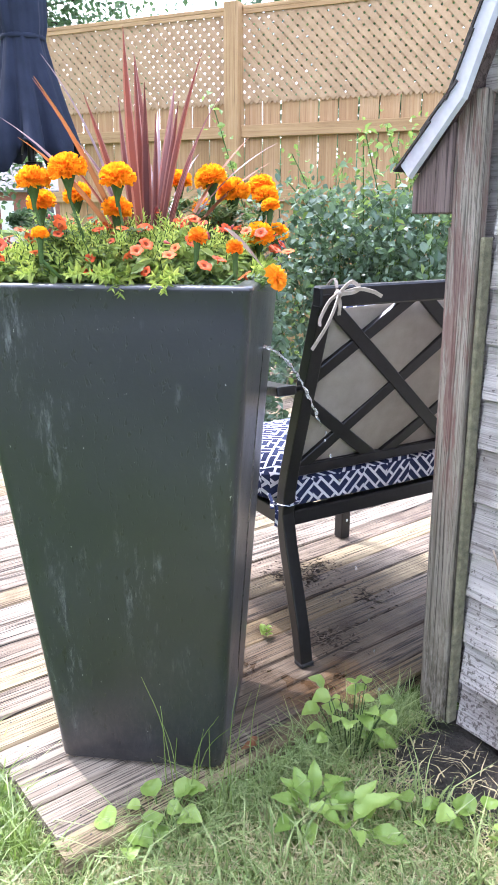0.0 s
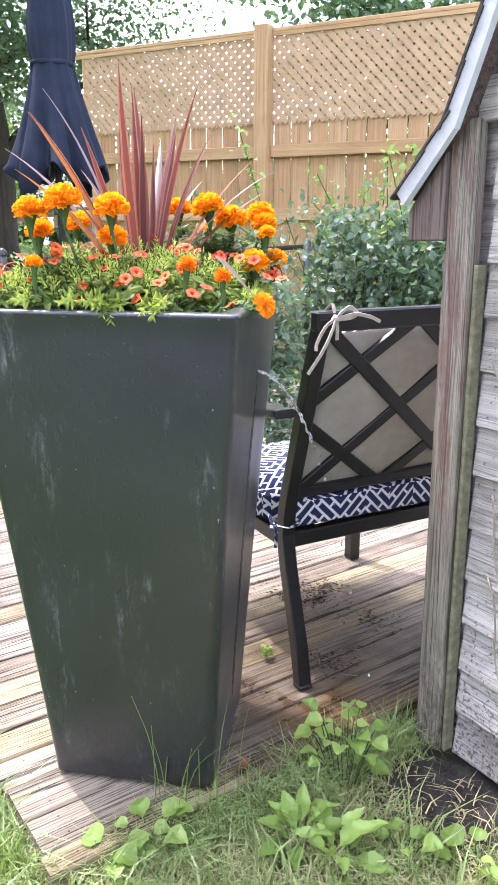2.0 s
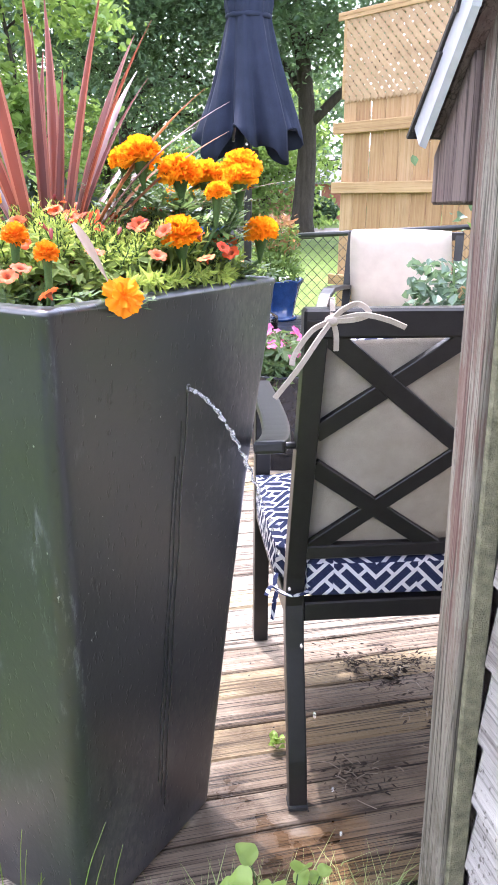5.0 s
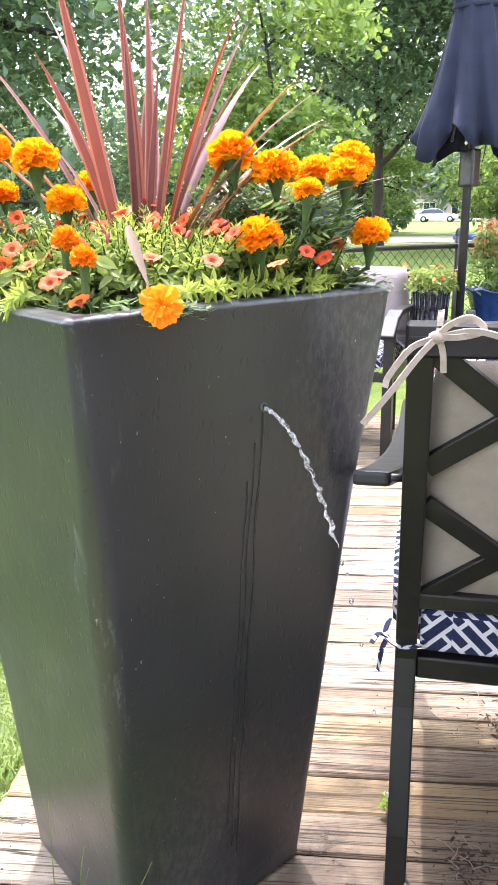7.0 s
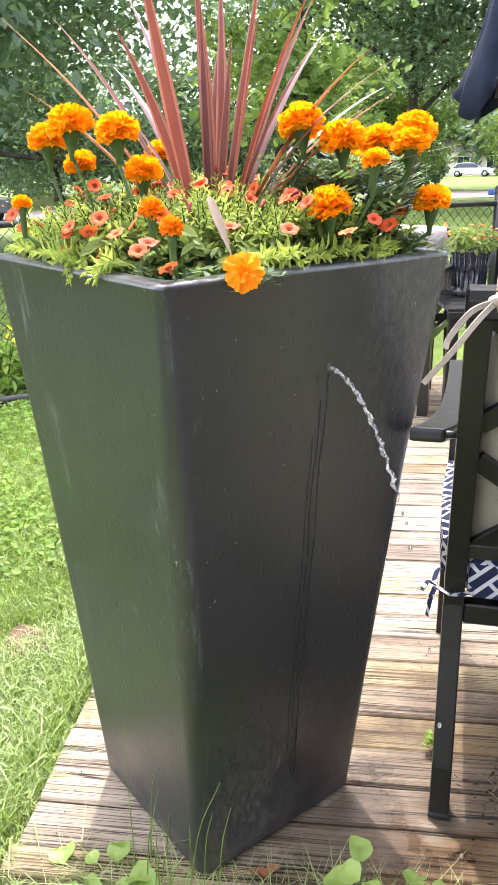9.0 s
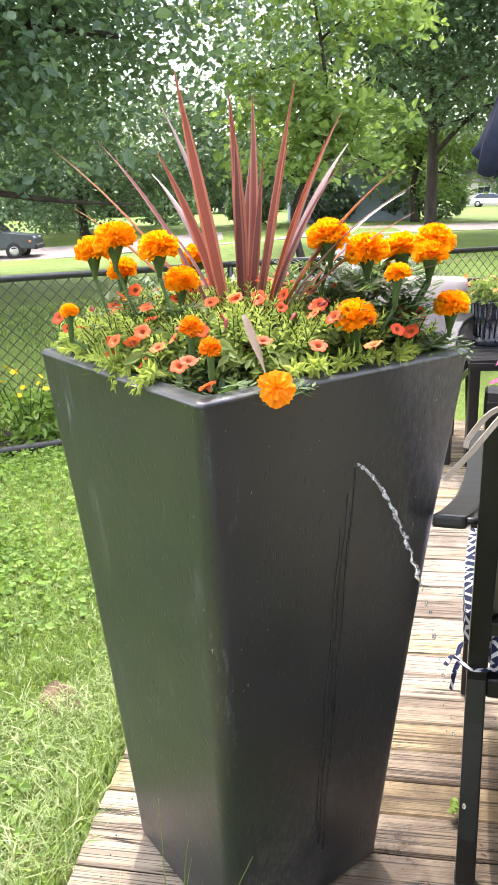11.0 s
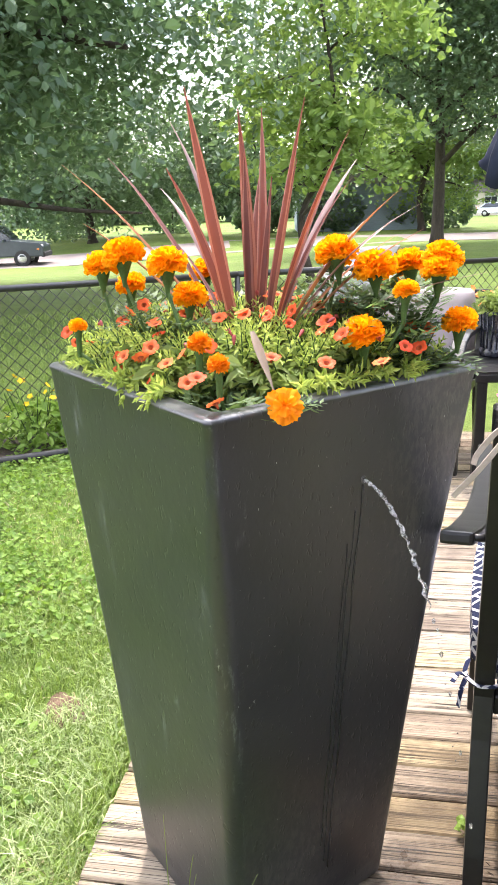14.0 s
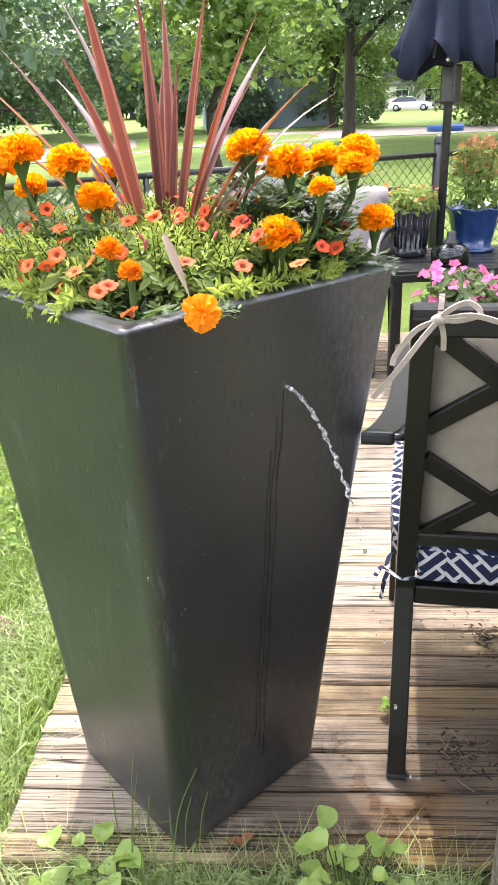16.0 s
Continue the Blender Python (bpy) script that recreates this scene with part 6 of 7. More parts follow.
def build_flower_bed():
    rng = random.Random(17)
    for k, (x, y, n) in enumerate(((-3.10, 0.72, 11), (-3.02, 0.98, 8), (-3.16, 0.36, 6), (-3.0, 1.35, 7))):
        plant = thing("yellow_coneflower", "bushy plant with yellow daisy-like flowers by the fence", "plant", Matrix.Translation((x, y, -0.055)), "flowers in the bed")
        leaves_round(40 + k, 420, 0.20, 0.0, 0.27, 0.055, CLOVER, plant, 0.5)
        flower_tuft(rng, n, 0.17, 0.22, 0.40, 0.021, YELLOW, plant, face=0.7)
        pieces = [tube_data([(0.05 * math.cos(j), 0.05 * math.sin(j), 0), (0.13 * math.cos(j * 1.7), 0.13 * math.sin(j * 1.7), 0.33)], 0.003, 5, False) for j in range(n)]
        v, f = joined(pieces)
        tagged(part("stalk", mesh_of("stalk", v, f, STEM), None, plant), kind="stuff")
    pts = [(-3.15, -0.6, -0.03), (-2.98, 0.2, -0.03), (-2.88, 0.62, -0.03), (-2.72, 1.3, -0.03), (-2.45, 2.2, -0.03)]
    tube_v, tube_f = tube_data(smooth_line(pts, 6), 0.022, 8)
    lone("lawn_edging", mesh_of("lawn_edging", tube_v, tube_f, EDGING, True), None, "black plastic edging along the flower bed", "edging", "structure")
    bed = []
    L = smooth_line(pts, 4)
    for p in L:
        bed += [(p.x - 0.01, p.y, -0.036), (p.x - 0.45, p.y + 0.1, -0.036), (p.x - 0.45, p.y + 0.1, -0.09), (p.x - 0.01, p.y, -0.09)]
    fs = [(4 * i + k, 4 * i + (k + 1) % 4, 4 * i + 4 + (k + 1) % 4, 4 * i + 4 + k) for i in range(len(L) - 1) for k in range(4)]
    fs += [(0, 1, 2, 3), tuple(len(bed) - 4 + k for k in range(4))]
    lone("bed_soil", mesh_of("bed_soil", bed, fs, SOIL), None, "dark soil of the flower bed", "soil", "structure")


build_flower_bed()


# ---- trees ----
def build_tree(at, height, radius, trunk_r, first, leaves, leaf, material, label, seed, squash=0.62, droop=0.0, limbs=9, clumps=60, low=0.0, spread=0.0, core=0):
    rng = np.random.default_rng(seed)
    tree = thing("tree", label, "tree", Matrix.Translation((at[0], at[1], ground_height(*at) - 0.05)), "trees beyond the fence")
    top = Vector((rng.normal(0, 0.3), rng.normal(0, 0.3), height * 0.82))
    axis = [Vector((0, 0, 0)), Vector((rng.normal(0, 0.08), rng.normal(0, 0.08), first * 0.6)), Vector((rng.normal(0, 0.2), rng.normal(0, 0.2), first * 1.3)), top]
    line = smooth_line(axis, 5)
    n = len(line)
    pieces = [tube_data(line, [trunk_r * (1.35 if i == 0 else 1.0 - 0.85 * i / n) for i in range(n)], 10)]
    ends = []
    for k in range(limbs):
        t = 0.35 + 0.6 * k / limbs
        start = line[min(n - 1, int(t * n))]
        a = k * 2.4 + rng.uniform(-0.4, 0.4)
        reach = radius * rng.uniform(0.6, 0.95) * (1.15 - 0.5 * t)
        end = start + Vector((math.cos(a) * reach, math.sin(a) * reach, rng.uniform(0.1, 0.5) * reach - droop * (1 - t)))
        mid = start.lerp(end, 0.5) + Vector((0, 0, 0.18 * reach))
        L = smooth_line([start, mid, end], 4)
        r0 = trunk_r * (0.55 - 0.3 * t)
        pieces.append(tube_data(L, [r0 * (1 - 0.8 * i / len(L)) for i in range(len(L))], 7))
        ends.append((L[len(L) // 2], end))
        for _ in range(3):
            s2 = L[rng.integers(3, len(L) - 1)]
            e2 = s2 + Vector(rng.normal(0, 0.28, 3) * reach)
            pieces.append(tube_data([s2, s2.lerp(e2, 0.5) + Vector((0, 0, 0.05)), e2], [r0 * 0.35, r0 * 0.25, r0 * 0.1], 5))
            ends.append((s2, e2))
    v, f = joined(pieces)
    part("trunk", mesh_of("trunk", v, f, BARK, True), None, tree)
    centre = Vector((0, 0, first + (height - first) * 0.5))
    half = (height - first) * 0.55
    spots = [np.array(e) for _, e in ends]
    while len(spots) < clumps:
        d = rng.normal(0, 1, 3)
        d /= np.linalg.norm(d)
        rad = rng.uniform(0.55, 1.0)
        p = np.array([d[0] * radius * rad, d[1] * radius * rad, d[2] * half * rad]) + np.array(centre)
        if p[2] < first * 0.9:
            p[2] = first * rng.uniform(0.9, 1.15)
        p[2] -= droop * (np.hypot(p[0], p[1]) / radius) ** 2
        spots.append(p)
    spots = np.array(spots)
    size = radius * rng.uniform(0.11, 0.24, len(spots))
    pick = rng.integers(0, len(spots), leaves)
    pts = spots[pick] + rng.normal(0, 1, (leaves, 3)) * size[pick][:, None] * np.array([1, 1, squash])
    pts = pts[pts[:, 2] > low + rng.exponential(0.25, leaves)]
    if core:  # leaves deep in the crown, in the shade of the outer ones
        deep = rng.normal(0, 1, (core, 3))
        deep *= (rng.uniform(0.25, 0.8, core) / np.linalg.norm(deep, axis=1))[:, None]
        deep = deep * np.array([radius, radius, half]) + np.array(centre)
        pts = np.vstack([pts, deep[deep[:, 2] > low + 0.4]])
    v, f = leaf_cloud(rng, pts, leaf * (1 + spread * rng.uniform(-1, 1, len(pts))), 0.3, 0.2, 0.7)
    tagged(part("crown", fast_mesh("crown", v, f, material), None, tree), kind="stuff")
    return tree


maple = build_tree((-12.4, 1.2), 11.5, 6.3, 0.32, 2.5, 190000, 0.115, TREE_A, "large spreading maple with low drooping branches", 1, 0.5, 1.2, 14, 210, 1.35, 0.3, 60000)
build_tree((-9.75, 8.4), 7.2, 1.9, 0.08, 2.0, 7600, 0.145, TREE_B, "young maple with bright sunlit leaves", 2, 0.45, 0.5, 11, 64, 1.5, 0.3)
build_tree((-15.9, 18.8), 14.0, 5.6, 0.21, 4.2, 75000, 0.145, TREE_A, "tall shade tree with a dark straight trunk", 3, 0.55, 0.6, 10, 100, 3.0, 0.3, 20000)
build_tree((-12.4, 24.0), 16.0, 7.5, 0.42, 6.2, 46000, 0.19, TREE_A, "tall forked tree by the street", 4, 0.5, 0.0, 9, 80, 4.0)
build_tree((-20.0, 33.0), 7.5, 4.2, 0.16, 1.6, 12000, 0.24, TREE_B, "small yellow-green ornamental tree", 5, 0.6, 0.0, 8, 40)
build_tree((-27.5, 31.0), 9.0, 4.2, 0.2, 3.0, 14000, 0.22, TREE_B, "leafy street tree across the road", 6, 0.6, 0.0, 8, 50)
build_tree((-41.0, 18.5), 10.5, 6.2, 0.28, 2.2, 26000, 0.24, TREE_A, "dark leafy tree across the road", 7, 0.6, 0.4, 8, 50)
build_tree((1.5, 24.0), 12.5, 5.5, 0.25, 4.0, 12000, 0.28, TREE_A, "tree rising behind the wooden fence", 8, 0.6, 0.0, 8, 50)
build_tree((-24.5, 42.0), 13.0, 6.0, 0.25, 4.0, 11000, 0.34, TREE_A, "tall tree near the far houses", 9, 0.6, 0.0, 8, 50)

build_tree((-33.0, 24.5), 8.4, 5.0, 0.20, 1.8, 14000, 0.24, TREE_A, "low leafy tree behind the street", 10, 0.6, 0.0, 9, 60, 1.0)

LIMB = [(0.0, 0.0, 2.15), (1.2, 0.5, 1.85), (2.75, 1.05, 1.60), (3.5, 1.6, 1.47), (4.15, 2.1, 1.36), (5.0, 2.6, 1.30)]
part("low_limb", mesh_of("low_limb", *tube_data(smooth_line(LIMB, 4), [0.085 - 0.0036 * i for i in range(21)], 8), BARK, True), None, maple, "long low bare limb")


def build_woods():
    rng = np.random.default_rng(77)
    pts = []
    for az in np.linspace(-118, 14, 60):
        a = math.radians(az + rng.uniform(-1, 1))
        dist = rng.uniform(98, 128)
        h = rng.uniform(12, 16) if az < -66 else rng.uniform(8, 12)
        c = np.array([math.sin(a) * dist, math.cos(a) * dist, 0])
        m = 900
        d = rng.normal(0, 1, (m, 3))
        d /= np.linalg.norm(d, axis=1)[:, None]
        p = c + d * np.array([6.6, 6.6, h * 0.52]) * rng.uniform(0.5, 1.0, (m, 1)) + np.array([0, 0, h * 0.44])
        pts.append(p)
    v, f = leaf_cloud(rng, np.vstack(pts), 1.25, 0.3, 0.2, 0.75)
    lone("far_woods", fast_mesh("far_woods", v, f, TREE_A), None, "far belt of leafy trees behind the houses", "woods", "stuff")


build_woods()


def build_shrub(x, y, r, h, seed, material=None):
    sh = thing("shrub", "rounded dark green shrub near a house", "shrub", Matrix.Translation((x, y, ground_height(x, y))), "shrubs by the houses")
    rng = np.random.default_rng(seed)
    d = rng.normal(0, 1, (1300, 3))
    d /= np.linalg.norm(d, axis=1)[:, None]
    p = d * np.array([r, r, h * 0.55]) * rng.uniform(0.7, 1.02, (1300, 1)) + np.array([0, 0, h * 0.5])
    p[:, 2] = np.maximum(p[:, 2], 0.03)
    v, f = leaf_cloud(rng, p, 0.3, 0.3, 0.2, 0.7)
    tagged(part("foliage", fast_mesh("foliage", v, f, material or TREE_A), None, sh), kind="stuff")
    tube("stem", [(0, 0, -0.05), (0, 0, h * 0.6)], 0.05, BARK, sh, 6)


for k, (x, y, r, h) in enumerate(((-33.0, 30.0, 1.6, 2.2), (-31.5, 33.5, 1.5, 1.8), (-29.5, 35.0, 1.8, 2.6), (-36.5, 27.0, 1.6, 1.9), (-22.0, 44.0, 1.4, 1.6), (-19.0, 46.0, 1.5, 1.4), (-46.0, 13.5, 2.2, 2.6), (-47.0, 19.5, 2.4, 3.0), (-43.0, 25.0, 2.2, 2.8))):
    build_shrub(x, y, r, h, 200 + k)


# ---- houses across the street ----
def build_house(at, size, wall, label, doors=(), windows=(), garage=False):
    w, d, h = size
    house = thing("house", label, "house", at, "houses across the street")
    part("wall", box((w, d, h), (0, 0, h / 2)), wall, house)
    bm = bmesh.new()
    o = 0.45
    pts = [(-w / 2 - o, -d / 2 - o, h), (w / 2 + o, -d / 2 - o, h), (w / 2 + o, d / 2 + o, h), (-w / 2 - o, d / 2 + o, h), (-w / 2 - o, 0, h + d * 0.27), (w / 2 + o, 0, h + d * 0.27)]
    vs = [bm.verts.new(p) for p in pts] + [bm.verts.new((x, y, z - 0.15)) for x, y, z in pts[:4]]
    for fc in ((0, 1, 5, 4), (2, 3, 4, 5), (1, 2, 5), (3, 0, 4), (0, 6, 7, 1), (1, 7, 8, 2), (2, 8, 9, 3), (3, 9, 6, 0), (9, 8, 7, 6)):
        bm.faces.new([vs[i] for i in fc])
    bmesh.ops.recalc_face_normals(bm, faces=bm.faces[:])
    part("roof", bm, ROOFING, house)
    for x, z, ww, hh in windows:
        win = part("window", box((ww + 0.2, 0.1, hh + 0.2), (x, -d / 2 - 0.02, z), 0.01), WHITE_TRIM, house)
        for k in (-1, 1):
            part("pane", box((ww / 2 - 0.06, 0.04, hh - 0.06), (x + k * ww / 4, -d / 2 - 0.075, z), 0.004), CARGLASS, win)
    for x in doors:
        part("door", box((0.95, 0.08, 2.05), (x, -d / 2 - 0.03, 1.03), 0.01), WHITE_TRIM, house)
    if garage:
        part("garage_door", box((4.6, 0.08, 2.2), (w * 0.28, -d / 2 - 0.03, 1.1), 0.01), WHITE_TRIM, house)


build_house(pose(-35.6, 33.6, -0.08, 0, 0, -38), (9, 7, 2.7), SLATE_WALL, "slate-blue sided house across the street")
build_house(pose(-57.0, 84.0, -0.08, 0, 0, 32), (16, 8, 2.8), BEIGE_WALL, "beige sided house with white windows and a garage", (0.6,), ((-1.6, 1.5, 1.5, 1.3), (-5.0, 1.5, 1.4, 1.3), (2.4, 1.5, 1.2, 1.2)), True)
build_house(pose(-27.0, 58.0, -0.08, 0, 0, 24), (13, 8, 2.8), BRICK_WALL, "red brick house with white-framed windows", (1.0,), ((-2.2, 1.5, 1.5, 1.4), (3.6, 1.5, 1.5, 1.4)))


# ---- parked cars ----
def build_car(at, paint, label, boxy):
    car = thing("parked_car", label, "car", at, "cars parked by the street")
    L, W = 4.6, 1.82
    if boxy:
        side = [(-2.3, 0.42), (-2.32, 0.98), (-2.22, 1.08), (0.95, 1.10), (2.15, 0.96), (2.3, 0.80), (2.3, 0.42)]
        roof = [(-2.2, 1.08), (-2.05, 1.66), (-0.2, 1.74), (0.35, 1.68), (1.05, 1.09)]
    else:
        side = [(-2.3, 0.38), (-2.32, 0.85), (-2.2, 0.95), (1.0, 0.93), (2.1, 0.80), (2.3, 0.62), (2.3, 0.38)]
        roof = [(-2.1, 0.94), (-1.45, 1.40), (-0.5, 1.48), (0.2, 1.42), (1.1, 0.92)]

    def prism(poly, w_low, w_high):
        bm = bmesh.new()
        zs = [z for _, z in poly]
        wz = lambda z: w_low + (w_high - w_low) * (z - min(zs)) / (max(zs) - min(zs))
        a = [bm.verts.new((x, -wz(z) / 2, z)) for x, z in poly]
        b = [bm.verts.new((x, wz(z) / 2, z)) for x, z in poly]
        bm.faces.new(a)
        bm.faces.new(b[::-1])
        n = len(poly)
        for i in range(n):
            bm.faces.new((a[i], b[i], b[(i + 1) % n], a[(i + 1) % n]))
        bmesh.ops.recalc_face_normals(bm, faces=bm.faces[:])
        bmesh.ops.bevel(bm, geom=bm.edges[:], offset=0.05, segments=2, profile=0.6, affect="EDGES")
        return bm

    part("body", prism(side, W, W - 0.12), paint, car, smooth=False)
    part("cabin", prism(roof, W - 0.16, W - 0.42), paint, car)
    glass = [(x * 0.93 + 0.02, min(z, roof[2][1] - 0.1)) for x, z in roof]
    for sgn in (-1, 1):
        bm = bmesh.new()
        zs0, zs1 = roof[0][1], max(z for _, z in roof)
        row = [bm.verts.new((x, sgn * ((W - 0.16) / 2 - (0.13) * (z - zs0) / (zs1 - zs0) + 0.006), z)) for x, z in glass]
        row2 = [bm.verts.new((v.co.x, v.co.y - sgn * 0.03, v.co.z)) for v in row]
        bm.faces.new(row)
        bm.faces.new(row2[::-1])
        for i in range(len(row)):
            j = (i + 1) % len(row)
            bm.faces.new((row[i], row2[i], row2[j], row[j]))
        part("side_window", bm, CARGLASS, car)
    a, b = Vector((roof[-1][0], 0, roof[-1][1])), Vector((roof[-2][0], 0, roof[-2][1]))
    part("windscreen", beam(a.lerp(b, 0.12) + Vector((0.03, 0, 0.02)), a.lerp(b, 0.9) + Vector((0.03, 0, 0.02)), W - 0.42, 0.03, 0.004), CARGLASS, car)
    for x in (-1.42, 1.42):
        for y in (-W / 2 + 0.09, W / 2 - 0.09):
            wheel = part("wheel", mesh_of("wheel", *lathe([(0.19, -0.09), (0.30, -0.10), (0.34, -0.07), (0.345, 0.0), (0.34, 0.07), (0.30, 0.10), (0.19, 0.09)], 28), RUBBER, True), None, car, "black tyre")
            wheel.matrix_basis = pose(x, y, 0.345, 90, 0, 0)
            part("rim", mesh_of("rim", *lathe([(0.0, -0.07), (0.05, -0.085), (0.10, -0.07), (0.19, -0.09), (0.19, 0.09), (0.10, 0.07), (0.05, 0.085), (0.0, 0.07)], 20), ALLOY, True), None, wheel)
    for y in (-0.62, 0.62):
        part("headlight", box((0.08, 0.36, 0.15), (2.22 if boxy else 2.2, y, 0.82 if boxy else 0.68), 0.02), LAMPCLEAR, car)
        part("tail_light", box((0.06, 0.18, 0.3), (-2.3, y, 0.9), 0.02), LAMPRED, car)
    part("marker_light", box((0.10, 0.02, 0.07), (2.1, -W / 2 + 0.01, 0.72), 0.008), LAMPRED, car)
    part("bumper", box((0.18, W - 0.1, 0.2), (2.27, 0, 0.5), 0.04), RUBBER, car)
    for y in (-W / 2 - 0.05, W / 2 + 0.05):
        part("mirror", box((0.1, 0.16, 0.12), (0.75, y, 1.1 if boxy else 0.98), 0.02), paint, car)


build_car(pose(-32.3, 9.9, -0.80, 0, 0, 58), SLATEPAINT, "dark slate boxy off-road car parked at the kerb", True)
build_car(pose(-53.0, 71.5, -0.09, 0, 0, 30), SILVERPAINT, "silver car parked on a far driveway", False)
build_car(pose(-49.0, 74.0, -0.09, 0, 0, 40), BLACKPAINT, "dark sport utility car on a far driveway", True)
lone("blue_kiddie_pool", mesh_of("blue_kiddie_pool", *lathe([(0.0, 0.02), (0.62, 0.02), (0.66, 0.1), (0.68, 0.22), (0.72, 0.22), (0.72, 0.19), (0.70, 0.0), (0.0, 0.0)], 32), BLUE_VINYL, True), None, "small blue plastic pool beside the street", "pool").matrix_world = pose(-18.0, 27.0, -0.06)


# ---- grass, clover, weeds ----
def over_deck(x, y):
    a, b = (x + y) * 0.7071, (y - x) * 0.7071
    return (a > -0.332) & (b > -0.252)


def under_shed(x, y):
    dx, dy = x - 0.570, y - 0.130
    s, b = dx * 0.67 - dy * 0.742, dx * 0.742 + dy * 0.67
    return (s > -0.02) & (b > -0.005)


def build_grass():
    rng = np.random.default_rng(5)

    def spread(n, x0, x1, y0, y1):
        xy = np.column_stack([rng.uniform(x0, x1, n), rng.uniform(y0, y1, n)])
        return xy[~over_deck(xy[:, 0], xy[:, 1]) & ~under_shed(xy[:, 0], xy[:, 1])]

    def z_of(xy):
        return np.array([ground_height(x, y) for x, y in xy]) - 0.004

    def muddy(xy):
        return np.hypot((xy[:, 0] - 0.72) / 0.23, (xy[:, 1] + 0.02) / 0.17) < rng.uniform(0.75, 1.25, len(xy))

    near = spread(30000, -0.75, 1.1, -0.9, 0.15)
    near = near[~muddy(near)]
    far = spread(3000, -0.4, 1.0, -0.75, 0.1)
    far = far[~muddy(far)]
    v, f = joined([blades(rng, near, z_of(near), 0.06, 0.0018, 1.0), blades(rng, far, z_of(far), 0.12, 0.0019, 1.0)])
    lone("grass", fast_mesh("grass", v, f, NEAR_GRASS), None, "uneven mown grass along the deck", "grass", "stuff")
    # Dry straw grows here, spread thicker to lighten the shaded foreground.
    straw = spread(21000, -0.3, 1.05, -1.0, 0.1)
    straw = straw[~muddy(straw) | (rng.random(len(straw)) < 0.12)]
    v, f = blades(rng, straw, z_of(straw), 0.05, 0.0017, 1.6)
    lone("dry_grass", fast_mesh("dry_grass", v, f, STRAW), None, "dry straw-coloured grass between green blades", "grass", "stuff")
    lawn_xy = spread(85000, -3.1, -0.2, -1.2, 3.0)
    patch = np.sin(lawn_xy[:, 0] * 3.1 + 1) * np.sin(lawn_xy[:, 1] * 4.3 + 2)
    bare = np.hypot(lawn_xy[:, 0] + 0.73, lawn_xy[:, 1] + 0.09) < 0.075
    lawn_xy = lawn_xy[((patch < 0.35) | (rng.random(len(lawn_xy)) < 0.35)) & ~bare]
    close = spread(26000, -1.3, -0.2, -0.9, 0.7)
    close = close[np.hypot(close[:, 0] + 0.73, close[:, 1] + 0.09) > 0.085]
    v, f = joined([blades(rng, lawn_xy, z_of(lawn_xy), 0.042, 0.0016, 0.8), blades(rng, close, z_of(close), 0.055, 0.0021, 0.9)])
    lone("lawn_grass", fast_mesh("lawn_grass", v, f, GRASS), None, "sunlit lawn grass beside the deck", "grass", "stuff")
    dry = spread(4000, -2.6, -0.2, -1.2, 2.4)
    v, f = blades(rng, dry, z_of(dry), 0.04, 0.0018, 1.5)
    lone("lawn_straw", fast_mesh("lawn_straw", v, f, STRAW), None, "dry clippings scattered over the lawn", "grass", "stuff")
    cl = spread(62000, -3.0, -0.2, -1.2, 2.8)
    patch = np.sin(cl[:, 0] * 3.1 + 1) * np.sin(cl[:, 1] * 4.3 + 2)
    cl = cl[(patch + rng.normal(0, 0.35, len(cl)) > 0.05) & (np.hypot(cl[:, 0] + 0.73, cl[:, 1] + 0.09) > 0.09)]
    pts = np.column_stack([cl, z_of(cl) + rng.uniform(0.008, 0.042, len(cl))])
    v, f = leaf_cloud(rng, pts, 0.022, 0.6, 0.15, 0.85)
    br = spread(9000, -2.4, -0.25, -0.9, 2.2)
    patch = np.sin(br[:, 0] * 5.3 + 2) * np.sin(br[:, 1] * 6.1 + 1)
    br = br[patch + rng.normal(0, 0.2, len(br)) > 0.28]
    bv, bf = leaf_cloud(rng, np.column_stack([br, z_of(br) + rng.uniform(0.015, 0.04, len(br))]), 0.027, 0.6, 0.2, 0.8)
    v, f = joined([(v, f), (bv, bf)])
    lone("clover", fast_mesh("clover", v, f, CLOVER), None, "patches of clover in the lawn", "clover", "stuff")
    wide = spread(30000, -9.0, -2.6, -3.0, 7.0)
    v, f = blades(rng, wide, z_of(wide), 0.055, 0.005, 0.8)
    lone("far_lawn_grass", fast_mesh("far_lawn_grass", v, f, GRASS), None, "lawn grass beyond the chain-link fence", "grass", "stuff")
    t = rng.uniform(0, 1, 2400)
    t = t ** 0.6
    tuft = np.column_stack([-0.08 + t * 0.62, -0.40 + t * 0.56]) + rng.normal(0, 0.028, (2400, 2)) + np.array([0.02, -0.02])
    v, f = blades(rng, tuft, z_of(tuft), 0.105, 0.0013, 0.9)
    lone("edge_grass", fast_mesh("edge_grass", v, f, NEAR_GRASS), None, "long grass blades leaning over the deck's edge", "grass", "stuff")
    t = rng.uniform(0, 1, 1500)
    tuft = np.column_stack([-0.09 - t * 0.75, -0.39 + t * 0.75]) + rng.normal(0, 0.022, (1500, 2)) + np.array([-0.03, -0.03])
    v, f = blades(rng, tuft, z_of(tuft), 0.10, 0.002, 0.8)
    lone("side_grass", fast_mesh("side_grass", v, f, GRASS), None, "tall grass along the deck's cut board ends", "grass", "stuff")
    lone("bare_patch", disc_mesh("bare_patch", (-0.74, -0.09), 0.085, 0.06, -0.050, 61, MUD_DRY), None, "bare brown patch in the lawn", "soil", "structure")


